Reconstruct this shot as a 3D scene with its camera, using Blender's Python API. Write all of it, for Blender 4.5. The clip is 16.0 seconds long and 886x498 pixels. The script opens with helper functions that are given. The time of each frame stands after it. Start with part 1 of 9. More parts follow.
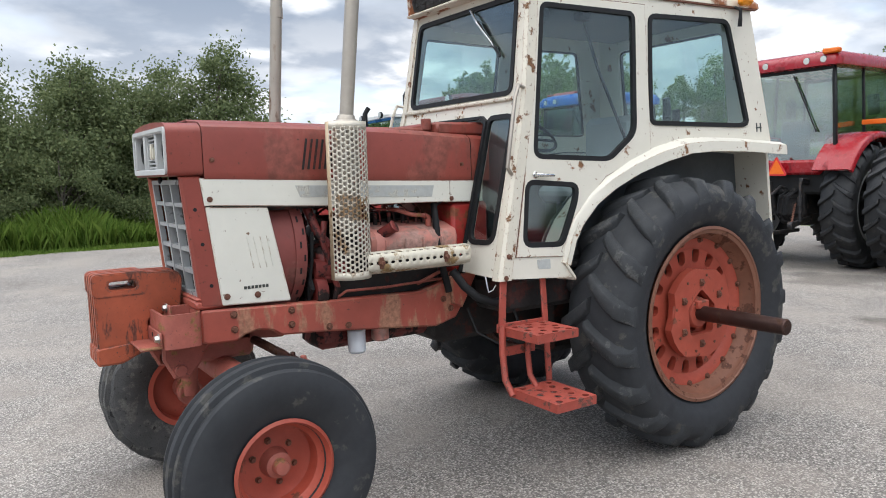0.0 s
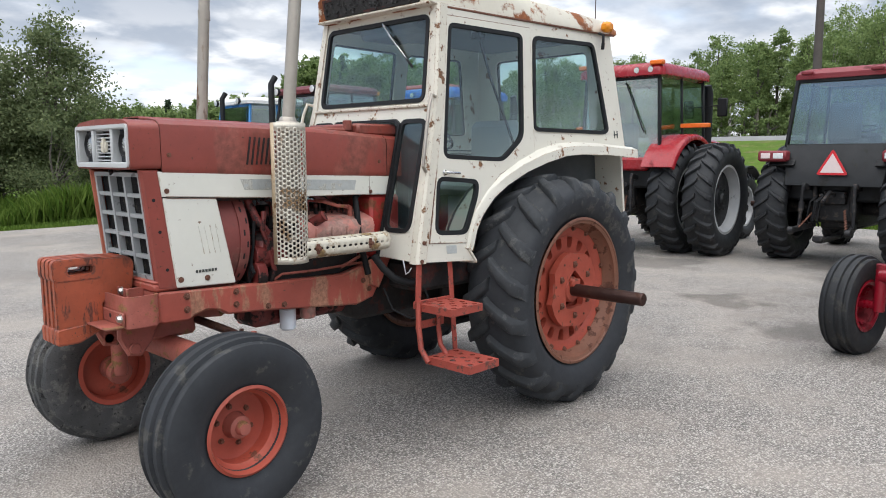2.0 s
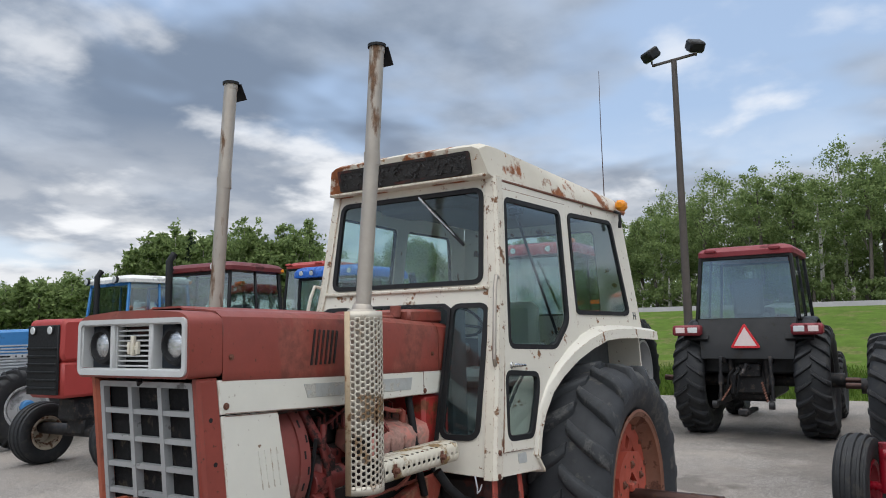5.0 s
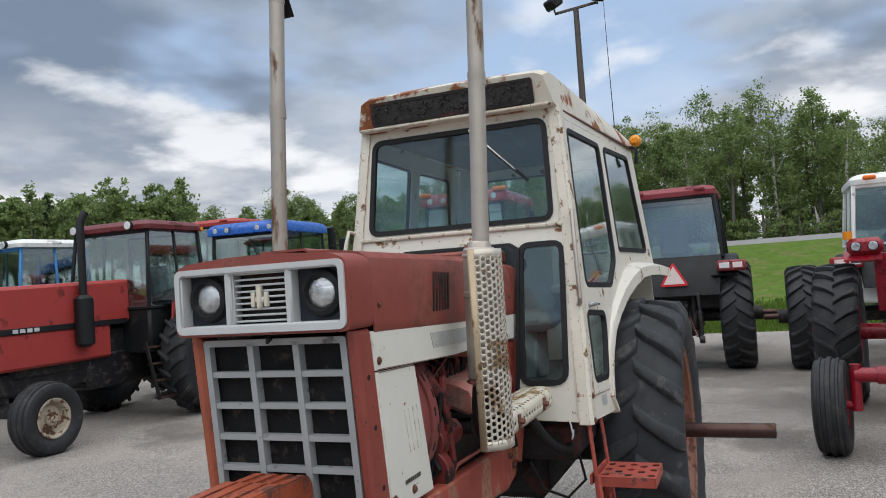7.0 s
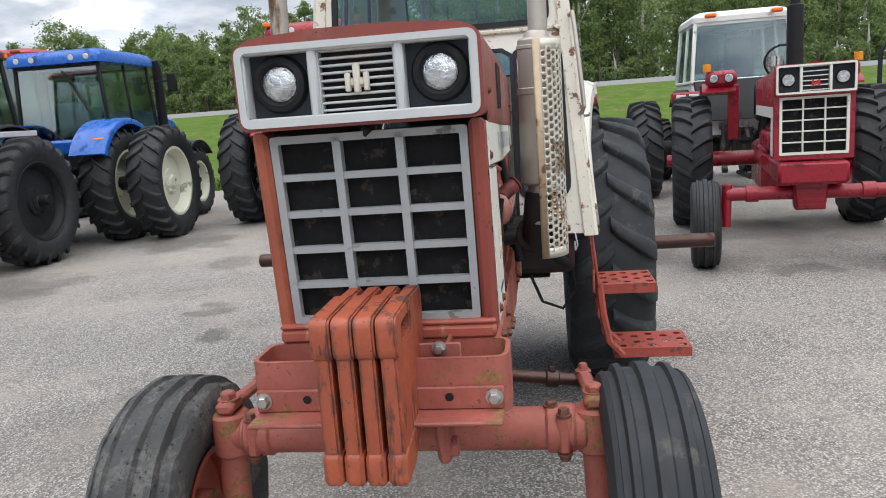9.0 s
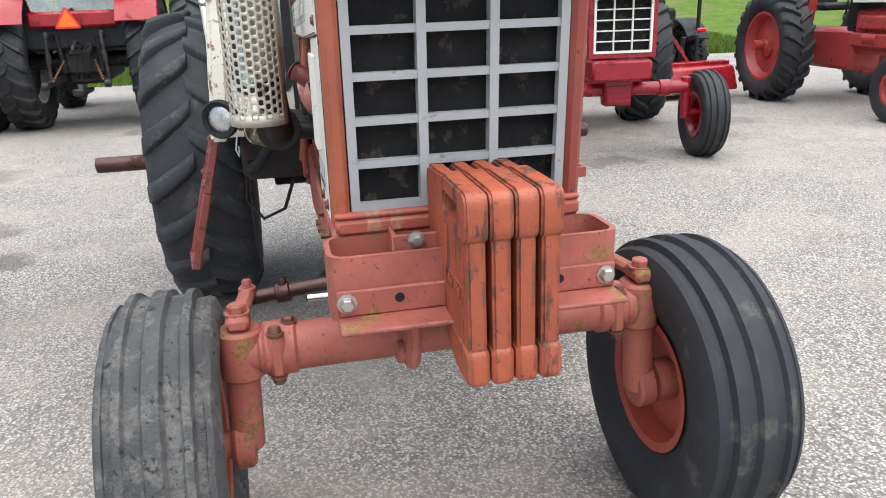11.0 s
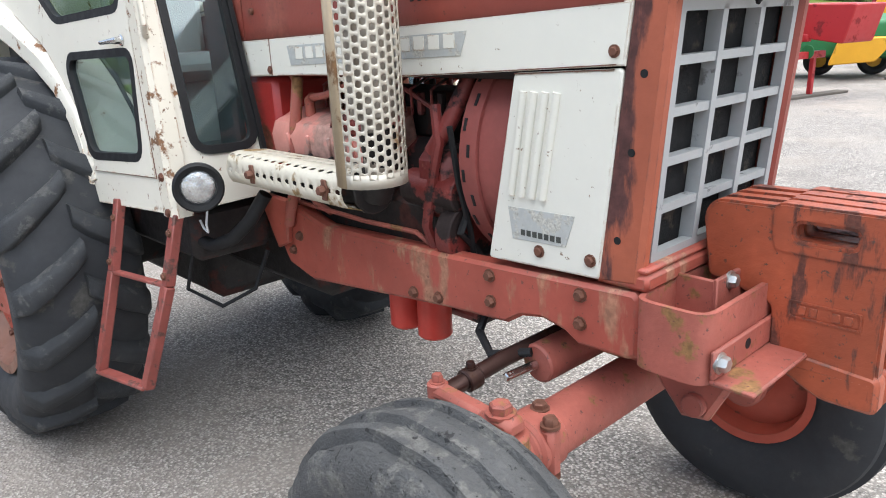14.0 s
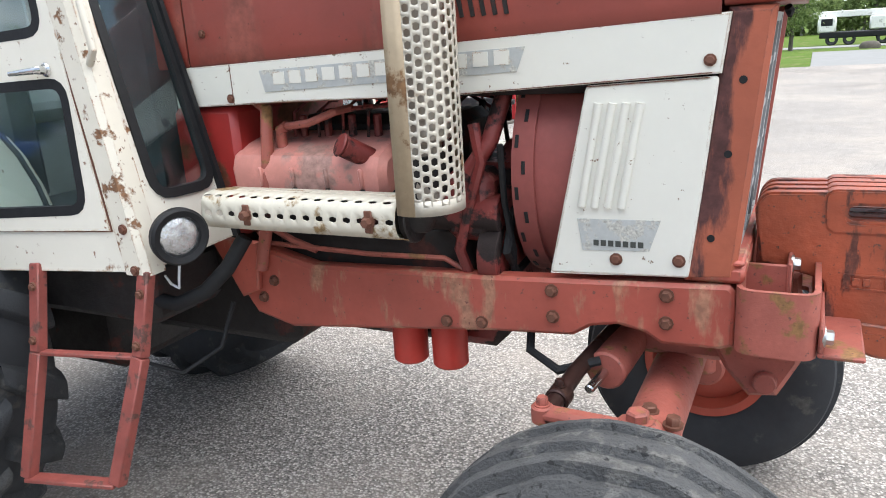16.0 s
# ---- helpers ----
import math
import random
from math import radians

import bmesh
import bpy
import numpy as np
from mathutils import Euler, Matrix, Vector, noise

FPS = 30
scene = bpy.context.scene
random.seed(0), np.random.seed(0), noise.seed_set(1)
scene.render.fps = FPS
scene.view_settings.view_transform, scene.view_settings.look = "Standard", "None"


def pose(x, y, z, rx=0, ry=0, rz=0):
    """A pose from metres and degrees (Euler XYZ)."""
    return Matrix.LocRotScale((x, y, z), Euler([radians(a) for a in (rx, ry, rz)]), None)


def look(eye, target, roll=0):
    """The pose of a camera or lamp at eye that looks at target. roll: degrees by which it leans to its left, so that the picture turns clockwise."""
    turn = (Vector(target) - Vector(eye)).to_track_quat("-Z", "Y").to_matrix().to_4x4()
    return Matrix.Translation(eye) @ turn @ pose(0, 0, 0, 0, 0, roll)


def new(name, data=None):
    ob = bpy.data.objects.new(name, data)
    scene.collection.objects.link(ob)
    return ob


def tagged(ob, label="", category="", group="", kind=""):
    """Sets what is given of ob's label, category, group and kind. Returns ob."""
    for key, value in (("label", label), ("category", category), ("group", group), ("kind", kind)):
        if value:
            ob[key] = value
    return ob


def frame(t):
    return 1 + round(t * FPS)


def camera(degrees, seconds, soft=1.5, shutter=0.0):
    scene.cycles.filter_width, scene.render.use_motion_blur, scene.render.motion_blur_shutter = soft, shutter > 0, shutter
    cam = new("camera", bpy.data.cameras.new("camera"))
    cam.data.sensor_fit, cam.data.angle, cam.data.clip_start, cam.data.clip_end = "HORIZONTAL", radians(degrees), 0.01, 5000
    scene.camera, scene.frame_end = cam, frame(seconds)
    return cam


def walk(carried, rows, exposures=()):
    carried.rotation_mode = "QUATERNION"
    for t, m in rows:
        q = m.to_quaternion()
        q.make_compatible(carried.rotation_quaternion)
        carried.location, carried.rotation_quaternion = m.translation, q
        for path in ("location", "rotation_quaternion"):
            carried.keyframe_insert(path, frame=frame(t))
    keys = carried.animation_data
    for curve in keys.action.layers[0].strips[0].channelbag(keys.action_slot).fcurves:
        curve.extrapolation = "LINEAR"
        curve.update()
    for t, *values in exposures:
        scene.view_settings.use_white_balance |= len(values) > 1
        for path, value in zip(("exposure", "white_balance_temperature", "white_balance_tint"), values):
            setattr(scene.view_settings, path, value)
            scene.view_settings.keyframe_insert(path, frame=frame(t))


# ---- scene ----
cam = camera(61.7, 16.0, 1.0)
PATH = [
    (0, (3.788, 3.85, 1.743), (2.685, 2.195, 1.534), -1.6),
    (0.5, (3.992, 3.996, 1.766), (2.811, 2.398, 1.537), -1.2),
    (1, (4.193, 4.109, 1.779), (2.929, 2.578, 1.538), -0.9),
    (1.5, (4.454, 4.074, 1.811), (3.101, 2.624, 1.55), -0.3),
    (2, (4.54, 4.008, 1.821), (3.106, 2.637, 1.569), -0.2),
    (2.5, (4.505, 3.863, 1.857), (3.009, 2.553, 1.637), -0.1),
    (3, (4.51, 3.639, 1.882), (2.967, 2.375, 1.735), -0.3),
    (3.5, (4.663, 3.366, 1.891), (3.084, 2.139, 1.844), -0.6),
    (4, (4.737, 3.139, 1.898), (3.126, 1.957, 1.968), -1.0),
    (4.2, (4.72, 3.024, 1.908), (3.094, 1.865, 2.023), -1.1),
    (6.3, (4.835, 1.849, 1.925), (3.043, 0.985, 2.127), -3.0),
    (6.5, (4.834, 1.75, 1.92), (3.024, 0.916, 2.093), -3.3),
    (7, (4.934, 1.472, 1.898), (3.083, 0.719, 1.975), -3.9),
    (7.5, (5.036, 1.232, 1.886), (3.15, 0.568, 1.848), -4.3),
    (8, (4.999, 0.986, 1.829), (3.083, 0.433, 1.674), -4.5),
    (8.5, (4.935, 0.74, 1.805), (2.998, 0.319, 1.541), -4.5),
    (9, (4.909, 0.477, 1.772), (2.961, 0.203, 1.409), -4.2),
    (9.5, (4.891, 0.227, 1.768), (2.947, 0.114, 1.314), -3.6),
    (9.7, (4.857, 0.14, 1.75), (2.919, 0.097, 1.262), -3.3),
    (11.8, (4.367, -0.806, 1.661), (2.603, -0.142, 0.991), -1.8),
    (12, (4.268, -0.898, 1.663), (2.534, -0.165, 0.986), -1.7),
    (12.5, (4.126, -1.101, 1.672), (2.47, -0.204, 0.999), -1.6),
    (13, (4.001, -1.316, 1.685), (2.423, -0.28, 1.025), -1.9),
    (13.5, (3.868, -1.51, 1.695), (2.368, -0.344, 1.068), -2.4),
    (14, (3.671, -1.686, 1.713), (2.263, -0.391, 1.13), -2.8),
    (14.5, (3.513, -1.841, 1.721), (2.222, -0.42, 1.161), -3.5),
    (15, (3.378, -2.037, 1.714), (2.224, -0.494, 1.177), -3.8),
    (15.5, (3.236, -2.096, 1.713), (2.222, -0.459, 1.172), -3.9),
    (16, (2.965, -2.112, 1.722), (2.095, -0.395, 1.177), -3.7),
]
walk(cam, [(t, look(eye, target, roll)) for t, eye, target, roll in PATH],
     [(0.0, 0.8), (2.5, 0.71), (4.0, 0.42), (7.0, 0.32), (8.0, 0.48), (9.0, 0.74), (9.7, 0.94), (12.0, 1.42), (16.0, 1.46)])

# ---- sky and sun ----
def build_world():
    w = bpy.data.worlds.new("overcast_sky")
    scene.world = w
    w.use_nodes = True
    nt = w.node_tree
    nt.nodes.clear()
    N, L = nt.nodes.new, nt.links.new
    out, bg = N("ShaderNodeOutputWorld"), N("ShaderNodeBackground")
    sky = N("ShaderNodeTexSky")
    sky.sky_type, sky.sun_disc = "NISHITA", False
    sky.sun_elevation, sky.sun_rotation = radians(75), radians(SUN_TURN)
    tc = N("ShaderNodeTexCoord")
    sep = N("ShaderNodeSeparateXYZ")
    L(tc.outputs["Generated"], sep.inputs[0])
    # flatten the dome so that clouds shrink towards the horizon
    add = N("ShaderNodeMath"); add.operation = "ADD"; add.inputs[1].default_value = 0.22
    mx = N("ShaderNodeMath"); mx.operation = "MAXIMUM"; mx.inputs[1].default_value = 0.0
    L(sep.outputs["Z"], mx.inputs[0]); L(mx.outputs[0], add.inputs[0])
    dv = N("ShaderNodeVectorMath"); dv.operation = "DIVIDE"
    comb = N("ShaderNodeCombineXYZ")
    for k in range(3):
        L(add.outputs[0], comb.inputs[k])
    L(tc.outputs["Generated"], dv.inputs[0]); L(comb.outputs[0], dv.inputs[1])
    def cloud(scale, detail, rough, lo, hi, off):
        mp = N("ShaderNodeMapping"); mp.inputs["Location"].default_value = off
        mp.inputs["Scale"].default_value = (1.0, 1.0, 1.0)
        L(dv.outputs[0], mp.inputs[0])
        n = N("ShaderNodeTexNoise")
        n.inputs["Scale"].default_value, n.inputs["Detail"].default_value, n.inputs["Roughness"].default_value = scale, detail, rough
        n.inputs["Distortion"].default_value = 0.1
        L(mp.outputs[0], n.inputs["Vector"])
        r = N("ShaderNodeMapRange"); r.interpolation_type = "SMOOTHSTEP"
        r.inputs["From Min"].default_value, r.inputs["From Max"].default_value = lo, hi
        L(n.outputs["Fac"], r.inputs["Value"])
        return r.outputs[0]
    thick = cloud(1.25, 9, 0.52, 0.36, 0.60, (3.1, 1.7, 0))
    bright = cloud(2.3, 9, 0.50, 0.53, 0.68, (4.3, 8.2, 0))
    blue = cloud(1.1, 4, 0.5, 0.50, 0.62, (7.5, 2.1, 0))
    def mix(f, a, b):
        m = N("ShaderNodeMix"); m.data_type = "RGBA"
        if isinstance(f, float): m.inputs[0].default_value = f
        else: L(f, m.inputs[0])
        for s, v in ((6, a), (7, b)):
            if isinstance(v, tuple): m.inputs[s].default_value = (*v, 1)
            else: L(v, m.inputs[s])
        return m.outputs[2]
    gain = N("ShaderNodeVectorMath"); gain.operation = "SCALE"; gain.inputs["Scale"].default_value = 0.10
    L(sky.outputs[0], gain.inputs[0])
    c = mix(thick, (0.35, 0.405, 0.49), (0.155, 0.20, 0.275))
    c = mix(blue, c, mix(0.6, gain.outputs[0], (0.36, 0.47, 0.64)))
    hi = N("ShaderNodeMapRange"); hi.inputs["From Min"].default_value, hi.inputs["From Max"].default_value = 0.16, 0.42
    hi.inputs["To Min"].default_value, hi.inputs["To Max"].default_value = 0.95, 0.45
    L(mx.outputs[0], hi.inputs["Value"])
    br = N("ShaderNodeMath"); br.operation = "MULTIPLY"
    L(bright, br.inputs[0]); L(hi.outputs[0], br.inputs[1])
    bright = br.outputs[0]
    c = mix(bright, c, (0.70, 0.715, 0.74))
    # paler towards the horizon
    hz = N("ShaderNodeMapRange"); hz.inputs["From Min"].default_value, hz.inputs["From Max"].default_value = 0.0, 0.27
    hz.inputs["To Min"].default_value, hz.inputs["To Max"].default_value = 0.98, 0.0
    L(mx.outputs[0], hz.inputs["Value"])
    puff = N("ShaderNodeMath"); puff.operation = "MULTIPLY_ADD"
    puff.inputs[1].default_value, puff.inputs[2].default_value = 0.55, 0.45
    L(cloud(3.4, 9, 0.52, 0.40, 0.60, (1.3, 2.6, 0)), puff.inputs[0])
    low = N("ShaderNodeMath"); low.operation = "MULTIPLY"
    L(hz.outputs[0], low.inputs[0]); L(puff.outputs[0], low.inputs[1])
    c = mix(low.outputs[0], c, (0.74, 0.74, 0.74))
    L(c, bg.inputs["Color"])
    bg.inputs["Strength"].default_value = SKY_STRENGTH
    L(bg.outputs[0], out.inputs[0])


SUN_TURN, SKY_STRENGTH = 200, 1.08
build_world()
sun = new("sun", bpy.data.lights.new("sun", "SUN"))
sun.data.energy, sun.data.angle, sun.data.color = 2.6, radians(100), (1.0, 0.98, 0.945)
sun.matrix_world = look((2.5, 1.5, 11.0), (0, 0, 0))

# ---- materials ----
def mat(name, base, rough=0.6, metal=0.0, var=0.18, scale=6.0, second=None, amount=0.0, sscale=9.0, srough=0.8,
        bump=0.05, bscale=60.0, third=None, tamount=0.0, tscale=30.0, spec=0.5, streak=False, edge=None, edge_r=0.008):
    """Paint, metal or rubber: a base colour that varies at two scales, and up to two kinds of stain or rust over it."""
    m = bpy.data.materials.new(name)
    m.use_nodes = True
    nt = m.node_tree
    N, L = nt.nodes.new, nt.links.new
    p = nt.nodes["Principled BSDF"]
    p.inputs["Roughness"].default_value, p.inputs["Metallic"].default_value = rough, metal
    p.inputs["Specular IOR Level"].default_value = spec
    tc = N("ShaderNodeTexCoord")
    def noise_at(s, detail=5, stretch=None):
        n = N("ShaderNodeTexNoise")
        n.inputs["Scale"].default_value, n.inputs["Detail"].default_value, n.inputs["Roughness"].default_value = s, detail, 0.62
        if stretch:
            mp = N("ShaderNodeMapping"); mp.inputs["Scale"].default_value = stretch
            L(tc.outputs["Object"], mp.inputs[0]); L(mp.outputs[0], n.inputs["Vector"])
        else:
            L(tc.outputs["Object"], n.inputs["Vector"])
        return n.outputs["Fac"]
    def mix(f, a, b, mode="MIX"):
        k = N("ShaderNodeMix"); k.data_type = "RGBA"; k.blend_type = mode
        if isinstance(f, float): k.inputs[0].default_value = f
        else: L(f, k.inputs[0])
        for s, v in ((6, a), (7, b)):
            if isinstance(v, tuple): k.inputs[s].default_value = (*v, 1)
            else: L(v, k.inputs[s])
        return k.outputs[2]
    def step(v, lo, hi, a=0.0, b=1.0):
        r = N("ShaderNodeMapRange")
        for k, x in zip(("From Min", "From Max", "To Min", "To Max"), (lo, hi, a, b)):
            r.inputs[k].default_value = x
        L(v, r.inputs["Value"])
        return r.outputs[0]
    dark = tuple(c * (1 - var) for c in base)
    light = tuple(min(1, c * (1 + var)) for c in base)
    c = mix(step(noise_at(scale), 0.3, 0.7), dark, light)
    c = mix(step(noise_at(scale * 9, 3), 0.35, 0.65, 0.0, 0.5), c, mix(0.5, dark, base))
    rgh = step(noise_at(scale * 3), 0.3, 0.7, max(0.02, rough - 0.08), min(1, rough + 0.1))
    if second and amount > 0:
        a = 0.62 - amount * 0.3
        f = step(noise_at(sscale, 9, (1, 1, 0.25) if streak else None), a, a + 0.05)
        c = mix(f, c, mix(step(noise_at(sscale * 6, 4), 0.35, 0.65), second, tuple(v * 0.55 for v in second)))
        rr = N("ShaderNodeMix"); L(f, rr.inputs[0]); L(rgh, rr.inputs[2]); rr.inputs[3].default_value = srough
        rgh = rr.outputs[0]
    if third and tamount > 0:
        a = 0.66 - tamount * 0.3
        c = mix(step(noise_at(tscale, 6), a, a + 0.04), c, third)
    if edge:
        # paint worn off along the edges
        bev, geo, dot = N("ShaderNodeBevel"), N("ShaderNodeNewGeometry"), N("ShaderNodeVectorMath")
        bev.samples, dot.operation = 4, "DOT_PRODUCT"
        bev.inputs["Radius"].default_value = edge_r
        L(bev.outputs[0], dot.inputs[0]); L(geo.outputs["Normal"], dot.inputs[1])
        both = N("ShaderNodeMath"); both.operation = "MULTIPLY"
        L(step(dot.outputs["Value"], 0.985, 0.90), both.inputs[0]); L(step(noise_at(22, 6), 0.46, 0.58), both.inputs[1])
        c = mix(both.outputs[0], c, edge)
    L(c, p.inputs["Base Color"]); L(rgh, p.inputs["Roughness"])
    if bump:
        b = N("ShaderNodeBump"); b.inputs["Strength"].default_value, b.inputs["Distance"].default_value = bump, 0.01
        L(noise_at(bscale, 4), b.inputs["Height"]); L(b.outputs[0], p.inputs["Normal"])
    return m


def glass_mat(name, tint, gloss=0.05, mirror_part=0.06):
    m = bpy.data.materials.new(name)
    m.use_nodes = True
    nt = m.node_tree
    nt.nodes.clear()
    N, L = nt.nodes.new, nt.links.new
    out, mx, tr, gl, lw = (N("ShaderNode" + k) for k in ("OutputMaterial", "MixShader", "BsdfTransparent", "BsdfGlossy", "LayerWeight"))
    tr.inputs[0].default_value = (*tint, 1)
    gl.inputs["Roughness"].default_value, gl.inputs[0].default_value = gloss, (0.95, 0.98, 1.0, 1)
    lw.inputs["Blend"].default_value = 0.5
    pw, ma = N("ShaderNodeMath"), N("ShaderNodeMath")
    pw.operation, ma.operation = "POWER", "MULTIPLY_ADD"
    pw.inputs[1].default_value, ma.inputs[1].default_value, ma.inputs[2].default_value = 4.0, 0.92 - mirror_part, mirror_part
    L(lw.outputs["Facing"], pw.inputs[0]); L(pw.outputs[0], ma.inputs[0])
    L(ma.outputs[0], mx.inputs[0]); L(tr.outputs[0], mx.inputs[1]); L(gl.outputs[0], mx.inputs[2]); L(mx.outputs[0], out.inputs[0])
    return m


RUST = (0.16, 0.055, 0.02)
red_hood = mat("faded_red_paint", (0.245, 0.050, 0.036), 0.42, var=0.20, scale=2.5, second=(0.285, 0.078, 0.056), amount=0.30, sscale=3.2, srough=0.5, streak=True, third=(0.10, 0.03, 0.02), tamount=0.06, tscale=45, edge=(0.17, 0.06, 0.045), edge_r=0.008)
red_frame = mat("worn_red_paint", (0.36, 0.078, 0.053), 0.55, var=0.2, scale=4, second=(0.46, 0.215, 0.135), amount=0.26, sscale=7, srough=0.6, third=(0.17, 0.06, 0.045), tamount=0.06, tscale=60, streak=True, edge=(0.19, 0.08, 0.055), edge_r=0.01)
red_post = mat("rust_stained_red_paint", (0.34, 0.088, 0.046), 0.6, var=0.2, scale=4, second=(0.105, 0.040, 0.036), amount=0.42, sscale=5.0, srough=0.9, streak=True, bump=0.12, edge=(0.16, 0.055, 0.04), edge_r=0.008)
red_cast = mat("chalky_red_casting", (0.34, 0.095, 0.070), 0.6, var=0.24, scale=8, second=(0.30, 0.155, 0.060), amount=0.17, sscale=11, third=(0.13, 0.05, 0.04), tamount=0.10, tscale=70, bump=0.15, edge=(0.17, 0.06, 0.045), edge_r=0.009)
red_weight = mat("orange_red_cast_iron", (0.345, 0.076, 0.034), 0.5, var=0.30, scale=4, second=(0.15, 0.05, 0.034), amount=0.20, sscale=15, third=(0.10, 0.045, 0.034), tamount=0.12, tscale=60, streak=True, bump=0.25, bscale=45, edge=(0.11, 0.045, 0.032), edge_r=0.012)
# engine red broken up by large near-black blotches
red_engine = mat("dark_blotched_red_engine_paint", (0.18, 0.028, 0.024), 0.5, var=0.35, scale=9, second=(0.022, 0.012, 0.011), amount=0.44, sscale=8, third=(0.24, 0.08, 0.06), tamount=0.10, tscale=14, bump=0.2)
red_valve = mat("sun_bleached_pink_red_paint", (0.60, 0.25, 0.205), 0.35, var=0.2, scale=6, second=(0.52, 0.30, 0.25), amount=0.36, sscale=5, srough=0.4, bump=0.06)
red_rim = mat("faded_red_rim_paint", (0.38, 0.07, 0.042), 0.55, var=0.2, scale=5, second=(0.22, 0.08, 0.05), amount=0.04, sscale=9, bump=0.08, edge=(0.20, 0.07, 0.045), edge_r=0.006)
rim_steel = mat("rusty_tan_rim", (0.20, 0.085, 0.052), 0.5, var=0.25, scale=5, second=(0.13, 0.05, 0.03), amount=0.16, sscale=10)
white_cab = mat("aged_white_paint", (0.66, 0.63, 0.55), 0.42, var=0.05, scale=3, second=(0.26, 0.12, 0.05), amount=0.025, sscale=9, third=(0.19, 0.09, 0.05), tamount=0.03, tscale=30, bump=0.03, edge=(0.34, 0.19, 0.09), edge_r=0.009)
white_rusty = mat("rusted_white_post_paint", (0.64, 0.60, 0.51), 0.5, var=0.08, scale=4, second=(0.22, 0.11, 0.055), amount=0.16, sscale=13, srough=0.9, third=(0.15, 0.08, 0.045), tamount=0.07, tscale=42, bump=0.06, edge=(0.30, 0.15, 0.07), edge_r=0.009)
white_roof = mat("rust_blistered_roof_paint", (0.60, 0.56, 0.47), 0.5, var=0.08, scale=3, second=(0.30, 0.10, 0.035), amount=0.32, sscale=3.4, srough=0.9, third=(0.30, 0.16, 0.07), tamount=0.08, tscale=16, bump=0.05)
white_panel = mat("white_side_panel_paint", (0.70, 0.69, 0.62), 0.42, var=0.05, scale=3, third=(0.20, 0.13, 0.08), tamount=0.015, tscale=34, bump=0.02, edge=(0.33, 0.21, 0.12), edge_r=0.006)
cream_shield = mat("stained_cream_heat_shield", (0.62, 0.58, 0.48), 0.5, 0.1, var=0.1, scale=5, second=(0.36, 0.24, 0.11), amount=0.22, sscale=7, bump=0.04)
guard_metal = mat("heat_browned_bare_steel", (0.56, 0.52, 0.44), 0.45, 0.35, var=0.2, scale=4, second=(0.30, 0.19, 0.10), amount=0.13, sscale=4, srough=0.6, bump=0.04)
pipe_metal = mat("brownish_bare_exhaust_pipe", (0.40, 0.36, 0.31), 0.42, 0.5, var=0.12, scale=5, second=(0.22, 0.13, 0.08), amount=0.20, sscale=6, streak=True, bump=0.02)
grille_grey = mat("silver_grey_grille_paint", (0.33, 0.345, 0.35), 0.45, 0.0, var=0.10, scale=6, second=(0.20, 0.20, 0.20), amount=0.08, sscale=12)
bezel_grey = mat("light_grey_bezel", (0.50, 0.51, 0.51), 0.42, 0.0, var=0.06, scale=6)
lamp_panel = mat("dark_slate_lamp_panel", (0.026, 0.032, 0.042), 0.5, var=0.15, scale=8, spec=0.25)
black = mat("black_rubber_trim", (0.012, 0.0125, 0.014), 0.6, spec=0.3, var=0.2, scale=10)
black_core = mat("dusty_radiator_screen", (0.014, 0.014, 0.015), 0.85, spec=0.2, var=0.3, scale=14, second=(0.06, 0.05, 0.04), amount=0.18, sscale=16, bump=0.5, bscale=420)
tyre_rubber = mat("weathered_black_tyre", (0.022, 0.0245, 0.029), 0.72, var=0.22, scale=4, second=(0.075, 0.073, 0.068), amount=0.14, sscale=7, bump=0.08, bscale=120)
tyre_tread = mat("dusty_tyre_tread", (0.026, 0.029, 0.033), 0.75, var=0.3, scale=5, second=(0.075, 0.076, 0.076), amount=0.20, sscale=12, third=(0.03, 0.03, 0.03), tamount=0.1, tscale=20, bump=0.3, bscale=150)
chrome = mat("dull_chrome", (0.62, 0.62, 0.61), 0.22, 1.0, var=0.06, scale=10)
bolt_dark = mat("rusty_bolt", (0.17, 0.075, 0.05), 0.6, 0.4, var=0.3, scale=40)
bolt_zinc = mat("zinc_bolt", (0.5, 0.5, 0.48), 0.35, 0.9, var=0.1, scale=40)
steel_dark = mat("brown_oiled_steel", (0.075, 0.042, 0.036), 0.35, 0.7, var=0.25, scale=8, second=(0.12, 0.06, 0.04), amount=0.2, sscale=9)
# near-black for greasy castings, and for shade put into the colour of hidden parts
dirt_shade_black = mat("greasy_shade_black_casting", (0.014, 0.012, 0.012), 0.6, var=0.4, scale=9, second=(0.08, 0.025, 0.02), amount=0.2, sscale=6, bump=0.2)
interior = mat("dark_grey_cab_lining", (0.075, 0.085, 0.092), 0.8, var=0.2, scale=5)
seat_vinyl = mat("faded_seat_vinyl", (0.32, 0.33, 0.33), 0.6, var=0.1, scale=8)
amber = mat("amber_lens", (0.75, 0.26, 0.01), 0.25, var=0.08, scale=30)
filter_white = mat("white_filter_can", (0.66, 0.69, 0.74), 0.35, var=0.04, scale=10)
filter_red = mat("bright_red_filter_can", (0.50, 0.045, 0.03), 0.45, var=0.1, scale=10)
decal_grey = mat("worn_silver_decal", (0.46, 0.48, 0.47), 0.4, 0.2, var=0.12, scale=30, second=(0.64, 0.63, 0.57), amount=0.35, sscale=22)
decal_dark = mat("dark_decal_print", (0.05, 0.055, 0.05), 0.5, var=0.1, scale=30)
glass = glass_mat("tinted_cab_glass", (0.84, 0.925, 0.925))
